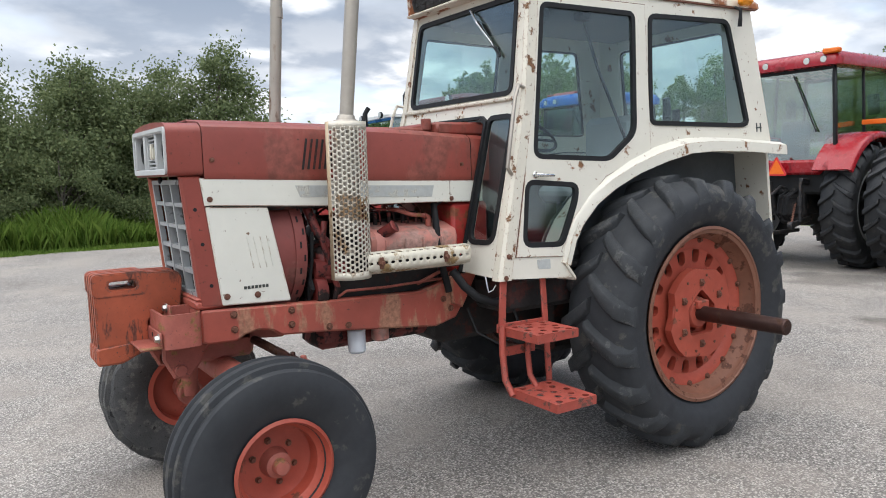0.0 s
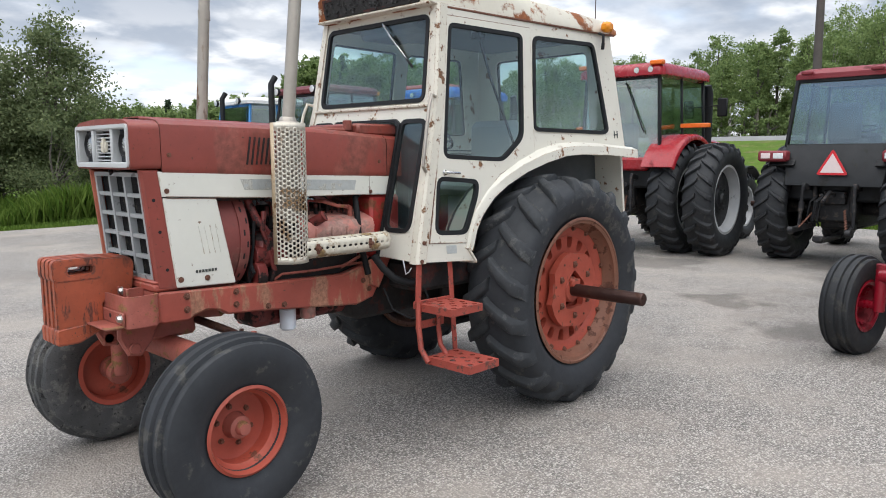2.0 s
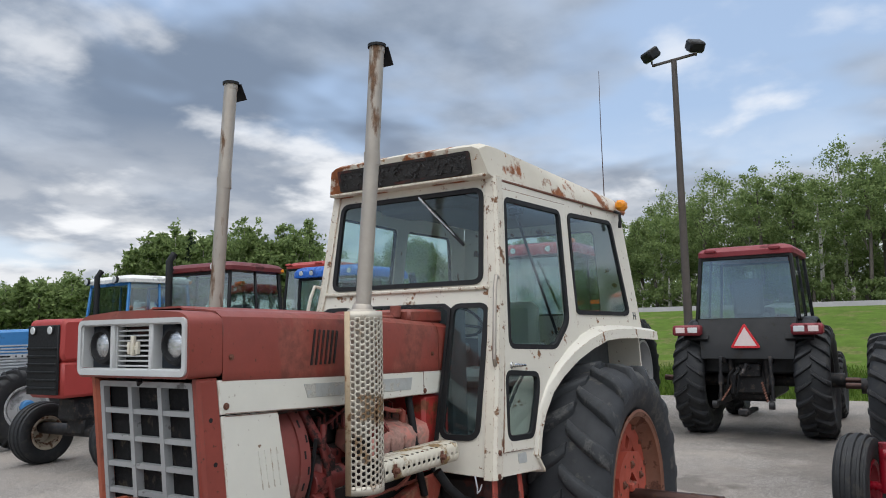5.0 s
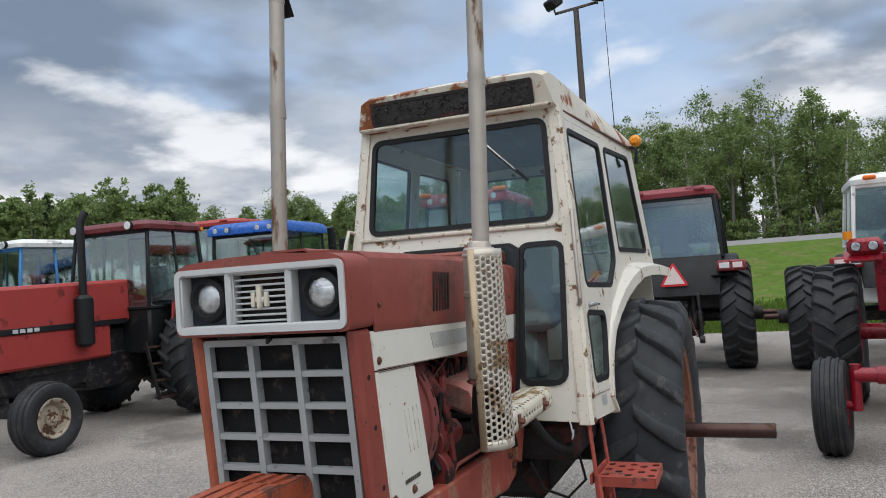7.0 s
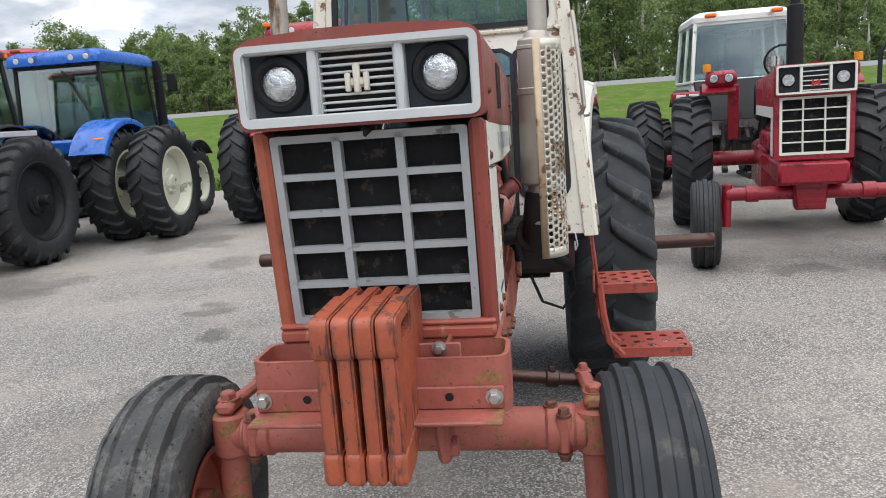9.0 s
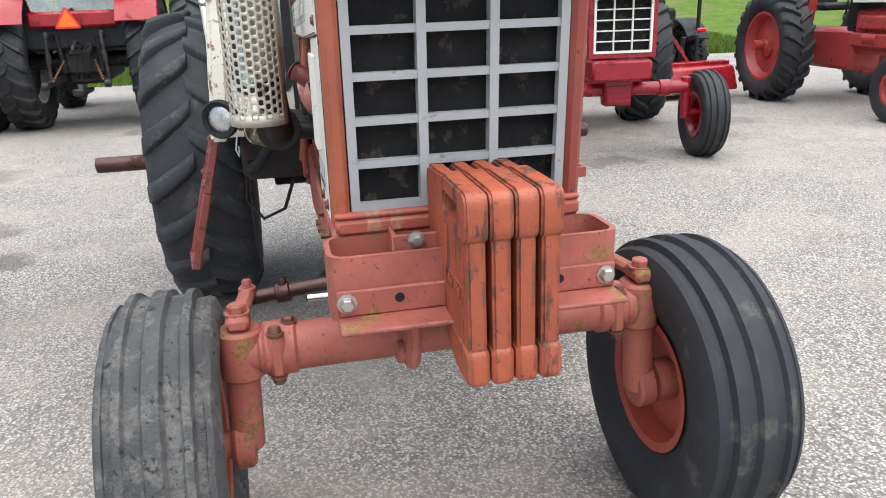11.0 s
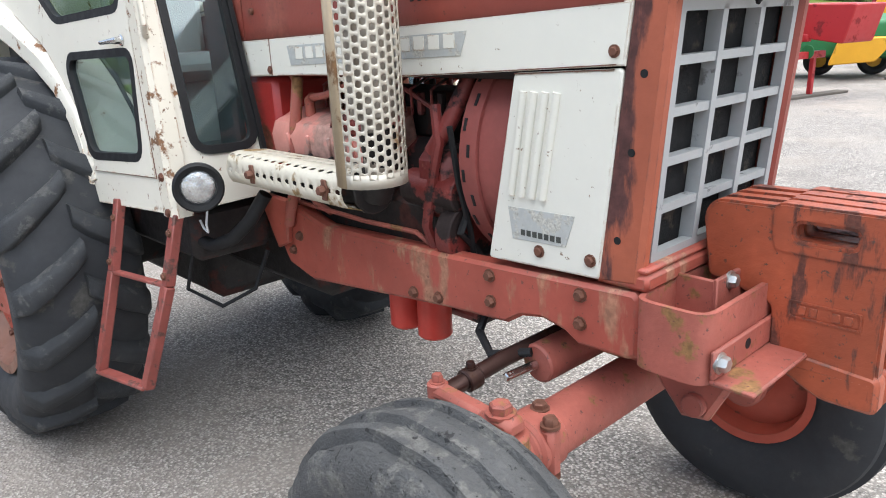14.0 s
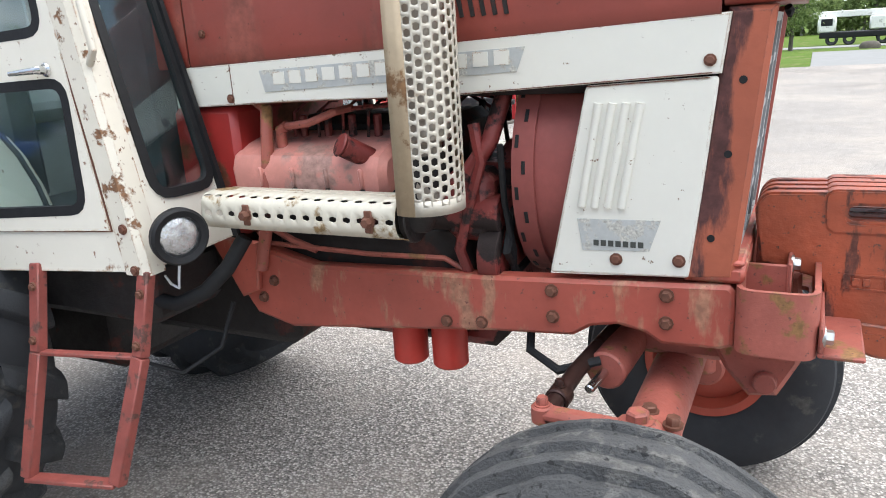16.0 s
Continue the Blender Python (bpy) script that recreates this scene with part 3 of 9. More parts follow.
def lug_tyre(R, W, rim, lugs=22, lug=0.042, seed=1, hand=1, slant=0.62, wear=0.25, broad=1.0):
    """A farm tyre's carcass and its chevron lugs, about the y axis."""
    rnd = random.Random(seed)
    half = carcass(R, W, rim, lug)
    body = Shape().lathe(full_profile(half), 72)
    tread = Shape()
    h = W / 2
    def surf(s):
        return along([(0, R - lug), (h * 0.45, R - lug - 0.0075), (h * 0.80, R - lug - 0.03), (h * 0.95, R - lug - 0.06), (h * 1.05, R - lug - 0.115)], abs(s))
    def top(s):
        return along([(0, R), (h * 0.5, R - 0.004), (h * 0.88, R - 0.018), (h * 0.99, R - 0.035), (h * 1.05, R - 0.11)], abs(s))
    dw = 0.046 * R / 0.85 * broad
    for side in (1, -1):
        for k in range(lugs):
            a0 = 2 * math.pi * (k + (0.5 if side < 0 else 0)) / lugs
            rings = []
            n = 7
            lowered = rnd.uniform(0, wear) * lug
            for i in range(n):
                t = i / (n - 1)
                s = lerp(-0.03 * h, 1.035 * h, t)
                turn = a0 + hand * slant * (t ** 0.85) * W / 2 / R * 1.25
                wob = rnd.uniform(-0.004, 0.004)
                w = lerp(0.85, 1.15, t) * dw + wob
                lo, hi = surf(s) - 0.012, max(top(s) - lowered, surf(s) + 0.006)
                ring = []
                md = lerp(lo, hi, 0.45)
                for r, off in ((lo, -w * 0.95), (md, -w * 0.72), (hi - 0.007, -w * 0.58), (hi - 0.001, -w * 0.44), (hi, w * 0.0), (hi - 0.001, w * 0.44), (hi - 0.007, w * 0.58), (md, w * 0.72), (lo, w * 0.95)):
                    a = turn + off / R
                    ring.append((r * math.cos(a), side * s, r * math.sin(a)))
                rings.append(ring)
            tread.loft(rings)
    return body, tread


def ribbed_tyre(R, W, rim, seed=1):
    """A front tyre with three circumferential ribs."""
    h, g = W / 2, 0.018
    half = [(R, 0.0), (R, h * 0.13), (R - g, h * 0.19), (R - g, h * 0.42), (R - 0.004, h * 0.47), (R - 0.008, h * 0.60), (R - 0.03, h * 0.64), (R - 0.032, h * 0.78),
            (R - 0.028, h * 0.80), (R - 0.036, h * 0.90), (R - 0.06, h * 0.97), (R - (R - rim) * 0.40, h * 1.02), (R - (R - rim) * 0.58, h * 1.0), (R - (R - rim) * 0.8, h * 0.88), (rim + 0.01, h * 0.72), (rim - 0.012, h * 0.68)]
    return Shape().lathe(full_profile(half), 80)


def rear_rim(rim, y, mid=0.0):
    """A wide drop-centre rim; y is half its width."""
    p = [(rim + 0.012, y), (rim - 0.006, y + 0.006), (rim - 0.022, y - 0.012), (rim - 0.026, y - 0.05), (rim - 0.055, y - 0.085), (rim - 0.06, mid + 0.06),
         (rim - 0.085, mid), (rim - 0.085, -mid - 0.06), (rim - 0.06, -y + 0.085), (rim - 0.022, -y + 0.02), (rim + 0.012, -y), (rim - 0.03, -y), (rim - 0.07, -y + 0.09),
         (rim - 0.097, -mid - 0.05), (rim - 0.097, mid), (rim - 0.07, mid + 0.05), (rim - 0.065, y - 0.08), (rim - 0.036, y - 0.045), (rim - 0.032, y - 0.01), (rim - 0.01, y + 0.0)]
    return Shape().lathe(p, 64)


def circle(r, n=40, c=(0, 0), turn=0.0):
    return [(c[0] + r * math.cos(2 * math.pi * k / n + turn), c[1] + r * math.sin(2 * math.pi * k / n + turn)) for k in range(n)]


def wheel_face(y):
    return lambda u, v, d: (u, y + d, v)

# ---- the red and white cab tractor ----
tractor = thing("tractor", pose(0, 0, -0.05), "faded red and white row-crop tractor with a rusty cab", "tractor")


def cab_y(x, z):
    return 0.915 - 0.066 * x - 0.090 * z


def cab_x(z):
    return 1.335 - 0.245 * (z - 1.2) if z < 2.2 else 1.09 - 0.14 * (z - 2.2)


def widen(poly):
    """Cab-side outlines carried outwards and forwards with the wall that they lie in."""
    out = []
    for x, z in poly:
        d = -0.034 + 0.015 * x + 0.025 * z
        out.append((x + (1.19 - 0.16 * x) * d, z + d * (1.85 - z) / 2.85))
    return out


def side_map(s):
    return lambda u, v, d: (u, s * (cab_y(u, v) + d), v)


def front_map(u, v, d):
    return (cab_x(v) + d, u, v)


def flat_y(y, s=1):
    return lambda u, v, d: (u, s * (y + d), v)


def flat_x(x):
    return lambda u, v, d: (x + d, u, v)


def rear_wheel(s):
    wheel = thing("wheel", pose(0, 0.845 if s > 0 else -0.875, 0.885), "", "")
    wheel.parent = tractor
    tagged(wheel, label="rear wheel with a worn chevron-lug tyre")
    body, tread = lug_tyre(0.85, 0.475, 0.53, lugs=19, lug=0.044, seed=3, hand=-1, wear=0.5, broad=1.55)
    tyre = part("tyre", body, tyre_rubber, wheel, "cracked black rubber")
    part("tread", tread, tyre_tread, tyre, "dusty worn rubber lugs", smooth=75)
    part("rim", rear_rim(0.525, 0.205, 0.02), rim_steel, wheel, "rusty tan steel rim")
    # pressed disc with oval hand holes
    holes = []
    pocket = rounded([(0.302, -0.026), (0.388, -0.038), (0.388, 0.038), (0.302, 0.026)], 0.026, 3)
    for k in range(16):
        a = 2 * math.pi * k / 16 + 0.13
        holes.append([(r * math.cos(a) - q * math.sin(a), r * math.sin(a) + q * math.cos(a)) for r, q in pocket])
    disc = Shape()
    d0 = 0.06 * s
    disc.plate(circle(0.40, 60), holes + [circle(0.13, 30)], wheel_face(d0), -0.03 * s, 0.014 * s)
    disc.lathe([(0.395, d0 - 0.005 * s), (0.435, d0 + 0.03 * s), (0.47, d0 + 0.03 * s), (0.47, d0 + 0.042 * s), (0.43, d0 + 0.042 * s), (0.388, d0 + 0.012 * s)], 60)
    # near-black disc added behind the hand holes, in place of the shade inside
    part("dark_backing_disc", Shape().lathe([(0.0, d0 - 0.10 * s), (0.43, d0 - 0.10 * s), (0.43, d0 - 0.13 * s), (0.0, d0 - 0.13 * s)], 40), dirt_shade_black, wheel, "added dark disc that blackens the hand holes")
    dk = part("wheel_disc", disc, red_rim, wheel, "faded red pressed-steel disc")
    bolts = Pieces()
    for k in range(16):
        a = 2 * math.pi * k / 16 + 0.1
        bolts.bolt((0.447 * math.cos(a), d0 + 0.042 * s, 0.447 * math.sin(a)), (0, s, 0), 0.015, 0.018)
    part("rim_bolt", bolts, bolt_dark, dk)
    # cast wheel weight: a flat plate with cut corners round the hub
    o = []
    for k in range(24):
        a = 2 * math.pi * k / 24
        r = 0.29 if k % 6 not in (0, 1) else (0.25 if k % 12 < 2 else 0.27)
        o.append((r * math.cos(a), r * math.sin(a)))
    slot = rounded([(-0.11, -0.13), (0.10, -0.13), (0.125, 0.04), (0.0, 0.15), (-0.13, 0.04)], 0.02, 2)
    wt = Shape().plate(o, [slot], wheel_face(d0 + 0.045 * s), 0, 0.05 * s)
    wt.lathe([(0.20, d0 + 0.09 * s), (0.245, d0 + 0.094 * s), (0.255, d0 + 0.082 * s), (0.2, d0 + 0.08 * s)], 40)
    wh = part("wheel_weight", wt, red_rim, wheel, "faded red cast wheel weight")
    b2 = Pieces()
    for k in range(6):
        a = 2 * math.pi * k / 6 + 0.5
        p = (0.19 * math.cos(a), d0 + 0.095 * s, 0.19 * math.sin(a))
        b2.box(p[0] - 0.016, p[0] + 0.016, p[1] - 0.004, p[1] + 0.012, p[2] - 0.022, p[2] + 0.022, 0.003)
        b2.bolt((p[0], p[1] + 0.012 * s, p[2]), (0, s, 0), 0.012, 0.012)
    for k in range(8):
        a = 2 * math.pi * k / 8 + 0.2
        b2.bolt((0.235 * math.cos(a), d0 + 0.095 * s, 0.235 * math.sin(a)), (0, s, 0), 0.007, 0.005)
    part("weight_bolt", b2, bolt_dark, wh)
    hub = Shape()
    hub.lathe([(0.0, d0 + 0.085 * s), (0.085, d0 + 0.085 * s), (0.095, d0 + 0.07 * s), (0.10, d0 + 0.03 * s), (0.10, d0 - 0.09 * s), (0.0, d0 - 0.09 * s)], 28)
    hub.box(-0.05, 0.05, d0 + 0.05 * s, d0 + 0.115 * s, 0.03, 0.08, 0.006)
    part("hub", hub, red_rim, wheel, "red wheel hub clamp")
    ax = Shape().cyl((0, d0 - 0.1 * s, 0), (0, 0.715 if s > 0 else -0.635, 0), 0.046, 24, 0.006)
    part("axle_bar", ax, steel_dark, wheel, "long bare brown steel axle shaft")
    return wheel


def front_wheel(s):
    wheel = thing("wheel", pose(2.66, 0.765 if s > 0 else -0.805, 0.520, 0, 0, 1.0), "", "")
    wheel.parent = tractor
    tagged(wheel, label="front wheel with a three-rib tyre")
    rib = ribbed_tyre(0.473, 0.295, 0.225)
    if s < 0:
        rnd = random.Random(31)
        ripped = []
        for x, y, z in rib.v:
            r, a = math.hypot(x, z), math.atan2(z, x)
            if r > 0.40:
                tear = 0.5 + 0.5 * math.sin(a * 5.3 + y * 21) * math.sin(a * 9.1 - y * 13)
                k = 1 - (0.012 * tear + rnd.uniform(0, 0.006)) * (1.4 if abs(y) > 0.09 else 0.6) / r
                x, y, z = x * k, y * (1 + 0.04 * (tear - 0.5)), z * k
            ripped.append((x, y, z))
        rib.v = ripped
    part("tyre", rib, worn_tread if s < 0 else tyre_rubber, wheel, "scuffed black rubber" if s < 0 else "dull black rubber", smooth=30)
    rim = Shape().lathe([(0.23, 0.115 * s), (0.215, 0.125 * s), (0.205, 0.105 * s), (0.2, 0.07 * s), (0.18, 0.05 * s), (0.175, -0.02 * s), (0.13, -0.035 * s), (0.075, -0.02 * s), (0.0, -0.02 * s),
                         (0.0, -0.035 * s), (0.075, -0.035 * s), (0.13, -0.05 * s), (0.19, -0.035 * s), (0.2, -0.11 * s), (0.23, -0.115 * s)], 48, closed=False)
    rr = part("rim", rim, red_rim, wheel, "faded orange-red steel rim")
    hub = Shape().lathe([(0.0, 0.085 * s), (0.03, 0.085 * s), (0.036, 0.075 * s), (0.038, 0.05 * s), (0.058, 0.04 * s), (0.062, 0.0), (0.07, -0.02 * s), (0.07, -0.1 * s), (0, -0.1 * s)], 24, closed=False)
    part("hub_cap", hub, red_cast, wheel, "red bearing cap")
    b = Pieces()
    for k in range(6):
        a = 2 * math.pi * k / 6 + 0.3
        b.bolt((0.1 * math.cos(a), -0.026 * s, 0.1 * math.sin(a)), (0, s, 0), 0.012, 0.016)
    part("wheel_bolt", b, bolt_dark, rr)
    return wheel


for s in (1, -1):
    rear_wheel(s)
    front_wheel(s)

# --- chassis
HOOD_TOP = [(1.10, 1.99), (1.5, 2.013), (2.06, 2.04), (2.80, 2.052), (2.93, 2.045)]
HOOD_LOW = [(1.10, 1.738), (2.09, 1.765), (2.77, 1.792), (2.93, 1.812)]


def rail(s):
    out = [(1.37, 1.14), (1.42, 1.165), (1.60, 1.12), (2.2, 1.137), (2.815, 1.165), (2.83, 1.15), (2.83, 1.01), (2.80, 0.998), (2.66, 0.995), (2.62, 1.02), (2.55, 1.035), (2.48, 1.022), (2.43, 0.99),
           (2.2, 0.975), (1.5, 0.905), (1.36, 0.94), (1.30, 1.03)]
    m = Shape().prism(out, flat_y(0.265, s), 0, 0.065, 0.01)
    ob = part("side_rail", m, red_frame, tractor, "faded red cast side rail with rust streaks")
    b = Pieces()
    for x, z in ((2.672, 1.128), (2.672, 1.055), (2.376, 1.113), (2.378, 1.04), (2.17, 1.0), (2.06, 0.992), (1.45, 1.06), (1.40, 1.0)):
        b.bolt((x, s * 0.33, z), (0, s, 0), 0.014, 0.016)
    part("bolt", b, bolt_dark, ob)


for s in (1, -1):
    rail(s)

core = Shape()
core.box(2.62, 2.84, -0.262, 0.262, 1.0, 1.17, 0.02)
core.box(2.50, 2.80, -0.10, 0.10, 0.86, 1.02, 0.02)
part("front_bolster", core, red_cast, tractor, "red cast front bolster")

part("engine_block", Shape().box(1.36, 2.22, -0.17, 0.17, 0.95, 1.42, 0.03), red_engine, tractor, "dark blotched red engine block")
# crankcase and intake are near-black: engine-bay shade put into their colour
part("crankcase", Shape().box(1.40, 2.10, -0.24, 0.24, 1.02, 1.26, 0.03), dirt_shade_black, tractor)
part("oil_pan", Shape().box(1.40, 2.15, -0.13, 0.13, 0.82, 0.98, 0.04), red_engine, tractor)
part("intake_manifold", Shape().box(1.45, 2.05, -0.12, 0.12, 1.40, 1.56, 0.03), dirt_shade_black, tractor)
part("water_pump", Shape().box(2.15, 2.30, -0.12, 0.12, 1.12, 1.48, 0.03), red_engine, tractor)
for s in (1, -1):
    prof = [(0.12, 1.40), (0.30, 1.335), (0.335, 1.362), (0.342, 1.42), (0.325, 1.462), (0.26, 1.49), (0.14, 1.515)]
    vc = Shape().prism(prof, lambda u, v, d, s=s: (1.335 + d, s * u, v), 0, 0.56, 0.02)
    for k in range(4):
        vc.bar((1.46 + 0.12 * k, s * 0.338, 1.37), (1.46 + 0.12 * k, s * 0.345, 1.43), 0.012, 0.014, 0.004)
    v = part("valve_cover", vc, red_valve, tractor, "sun-bleached pinkish red valve cover")
    gk = Shape().box(1.40, 1.88, s * 0.10, s * 0.325, 1.325, 1.352, 0.006)
    for k in range(4):
        gk.bolt((1.46 + 0.12 * k, s * 0.335, 1.352), (0, s * 0.4, 1), 0.011, 0.016)
    part("gasket_rail", gk, dirt_shade_black, v)
    br = Shape().cyl((1.83, s * 0.29, 1.45), (1.78, s * 0.36, 1.50), 0.032, 18)
    br.cyl((1.78, s * 0.36, 1.50), (1.775, s * 0.367, 1.505), 0.036, 18)
    part("breather_cap", br, red_engine, v)
    el = Shape().tube([(1.50, s * 0.27, 1.48), (1.50, s * 0.27, 1.535), (1.53, s * 0.275, 1.545)], 0.018, 10)
    el.tube([(1.53, s * 0.275, 1.545), (1.62, s * 0.29, 1.555), (1.70, s * 0.26, 1.585), (1.72, s * 0.2, 1.59)], 0.012, 8)
    part("fuel_elbow", el, red_cast, v)
    lines = Pieces()
    rnd = random.Random(9)
    for k in range(7):
        x = 1.5 + 0.09 * k
        lines.tube([(x, s * 0.20, 1.50), (x + 0.02, s * 0.22, 1.58), (x + 0.05, s * 0.16, 1.62), (x + 0.09, s * 0.08, 1.60)], 0.005, 6)
        lines.cyl((x + 0.03, s * 0.19, 1.5), (x + 0.03, s * 0.19, 1.57), 0.013, 8)
    lines.tube([(1.62, s * 0.2, 1.58), (1.9, s * 0.22, 1.60), (2.05, s * 0.2, 1.52), (2.08, s * 0.18, 1.35)], 0.008, 6)
    part("injector_line", lines, red_engine, tractor, "thin fuel line")
    mani = Shape().tube([(1.42, s * 0.44, 1.30), (1.9, s * 0.44, 1.31), (2.06, s * 0.44, 1.33), (2.10, s * 0.45, 1.42), (2.10, s * 0.46, 1.5)], [0.04, 0.045, 0.05, 0.05, 0.05], 14)
    for k in range(4):
        mani.tube([(1.48 + 0.13 * k, s * 0.25, 1.28), (1.48 + 0.13 * k, s * 0.42, 1.30)], 0.03, 10)
    mani.cyl((2.03, s * 0.44, 1.33), (2.05, s * 0.44, 1.33), 0.075, 18)
    part("exhaust_manifold", mani, dirt_shade_black, tractor, "sooty cast exhaust manifold")
    pump = Shape().box(2.05, 2.20, s * 0.16, s * 0.30, 1.22, 1.42, 0.03)
    pump.cyl((2.0, s * 0.26, 1.30), (2.22, s * 0.26, 1.30), 0.055, 16)
    pump.cyl((2.16, s * 0.24, 1.18), (2.22, s * 0.24, 1.18), 0.09, 20)
    pump.tube([(2.16, s * 0.30, 1.55), (2.18, s * 0.31, 1.45), (2.15, s * 0.31, 1.36), (2.10, s * 0.3, 1.2), (2.12, s * 0.29, 1.13)], 0.016, 8)
    pump.tube([(2.22, s * 0.22, 1.62), (2.2, s * 0.29, 1.50), (2.14, s * 0.3, 1.42)], 0.024, 10)
    part("alternator_and_pump", pump, red_engine, tractor, "dark blotched red pump and alternator housing")
    belt = Shape().tube([(2.24, s * 0.05, 1.14), (2.24, s * 0.22, 1.12), (2.24, s * 0.30, 1.2), (2.24, s * 0.24, 1.3), (2.24, s * 0.10, 1.34)], 0.012, 6)
    belt.tube([(2.245, s * 0.33, 1.50), (2.24, s * 0.30, 1.34), (2.25, s * 0.27, 1.2), (2.24, s * 0.25, 1.12)], 0.009, 6)
    part("fan_belt", belt, black, tractor)
    low = Shape().tube([(1.30, s * 0.24, 1.22), (1.42, s * 0.30, 1.175), (1.8, s * 0.30, 1.165), (2.05, s * 0.30, 1.17), (2.10, s * 0.29, 1.14)], 0.008, 6)
    low.tube([(1.38, s * 0.25, 1.22), (1.52, s * 0.30, 1.19), (1.6, s * 0.29, 1.16)], 0.011, 6)
    part("brake_line", low, red_cast, tractor)

shroud = Shape().lathe([(0.30, 2.31), (0.315, 2.31), (0.315, 2.33), (0.312, 2.46), (0.33, 2.60), (0.30, 2.60), (0.29, 2.46), (0.29, 2.33)], 40, "x", (0, 0, 1.405))
sh = part("fan_shroud", shroud, red_shroud, tractor, "faded red round fan shroud")
ring = Shape().lathe([(0.316, 2.272), (0.326, 2.272), (0.326, 2.332), (0.316, 2.332)], 52, "x", (0, 0, 1.405))
ring_ob = part("fan_guard_ring", ring, red_shroud, sh, "red fan guard ring with slots")
slots = Pieces()
for k in range(30):
    a = 2 * math.pi * (k + 0.5) / 30
    x = 2.285 if k % 2 else 2.305
    c0, s0 = math.cos(a), math.sin(a)
    t = Vector((0, -s0, c0)) * 0.017
    o = Vector((x, 0.3265 * c0, 1.405 + 0.3265 * s0))
    slots.bar(o - t, o + t, 0.010, 0.0025, 0.0006, (0, c0, s0))
part("slot", slots, black, ring_ob)
fan = Shape()
for k in range(6):
    a = 2 * math.pi * k / 6
    fan.box(-0.04, 0.04, 0.05, 0.27, -0.004, 0.004, 0.002, pose(2.4, 0, 1.405) @ Matrix.Rotation(a, 4, "X") @ Matrix.Rotation(0.5, 4, "Y"))
fan.cyl((2.25, 0, 1.405), (2.45, 0, 1.405), 0.05, 16)
part("cooling_fan", fan, dirt_shade_black, sh)
rad = Shape().box(2.58, 2.74, -0.29, 0.29, 1.18, 1.77, 0.01)
part("radiator_core", rad, black_core, tractor, "dark dusty radiator core")
# black filler block added to stand for the shade under the hood
inner = Shape().box(1.12, 2.60, -0.29, 0.29, 1.62, 1.76, 0.02)
part("hood_shade_filler", inner, dirt_shade_black, tractor, "dark filler block standing for shade under the hood")
part("firewall", Shape().box(1.10, 1.36, -0.315, 0.315, 1.20, 1.61, 0.02), mat("bright_red_firewall_paint", (0.36, 0.026, 0.022), 0.45, var=0.25, scale=4, second=(0.24, 0.075, 0.035), amount=0.30, sscale=4, bump=0.05), tractor, "bright red sheet-metal firewall")

# near-black here and on the cab floor carries the shade under the cab
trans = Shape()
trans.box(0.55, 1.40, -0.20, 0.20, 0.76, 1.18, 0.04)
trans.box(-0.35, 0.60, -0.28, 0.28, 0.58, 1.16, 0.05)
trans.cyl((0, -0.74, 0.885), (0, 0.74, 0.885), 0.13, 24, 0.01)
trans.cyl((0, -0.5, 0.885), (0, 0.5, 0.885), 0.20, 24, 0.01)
part("transmission", trans, dirt_shade_black, tractor, "dark red transmission housing blackened for shade under the cab")
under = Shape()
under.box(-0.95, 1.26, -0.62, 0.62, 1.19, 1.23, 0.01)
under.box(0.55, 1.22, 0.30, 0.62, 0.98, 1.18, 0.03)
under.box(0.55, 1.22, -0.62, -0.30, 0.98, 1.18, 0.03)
part("cab_floor", under, dirt_shade_black, tractor, "black cab floor and tanks with underside shade in the colour")
for s in (1, -1):
    up = Shape().tube([(1.34, s * 0.24, 1.66), (1.47, s * 0.29, 1.60), (1.475, s * 0.32, 1.45), (1.45, s * 0.33, 1.25), (1.42, s * 0.35, 1.10)], 0.020, 10)
    part("heater_hose", up, black if s > 0 else red_cast, tractor, "rubber heater hose beside the engine")
    hose = Shape().tube([(1.47, s * 0.46, 1.24), (1.42, s * 0.50, 1.15), (1.36, s * 0.54, 1.085), (1.28, s * 0.58, 1.05), (1.15, s * 0.58, 1.06), (1.0, s * 0.55, 1.12)], 0.024, 10)
    part("coolant_hose", hose, black, tractor, "thick black hose looping under the cab")
    w = Shape().tube([(1.36, s * 0.62, 1.21), (1.355, s * 0.63, 1.15), (1.34, s * 0.62, 1.12), (1.31, s * 0.62, 1.13), (1.29, s * 0.62, 1.155)], 0.004, 5)
    part("loose_wire", w, filter_white, tractor, "loose pale wire")
    w2 = Shape().tube([(1.2, s * 0.6, 1.1), (1.1, s * 0.62, 0.86), (1.22, s * 0.55, 0.80), (1.30, s * 0.45, 0.86), (1.33, s * 0.4, 1.0)], 0.008, 6)
    part("cable", w2, black, tractor)
    gus = Shape().prism([(1.22, 1.20), (1.42, 1.19), (1.40, 1.03), (1.33, 1.00)], flat_y(0.33, s), 0, 0.025, 0.005)
    part("cab_mount", gus, red_frame, tractor, "red cab mounting bracket")

can = Shape().cyl((1.95, 0.20, 0.80), (1.95, 0.20, 0.94), 0.05, 24, 0.012)
part("oil_filter", can, filter_white, tractor, "white spin-on filter")
can = Shape().cyl((1.80, 0.20, 0.85), (1.80, 0.20, 0.94), 0.05, 24, 0.01)
part("oil_filter", can, red_valve, tractor, "pinkish red filter head")
for x in (1.86, 2.0):
    part("oil_filter", Shape().cyl((x, -0.20, 0.79), (x, -0.20, 0.95), 0.056, 24, 0.008), filter_red, tractor, "bright red filter can")

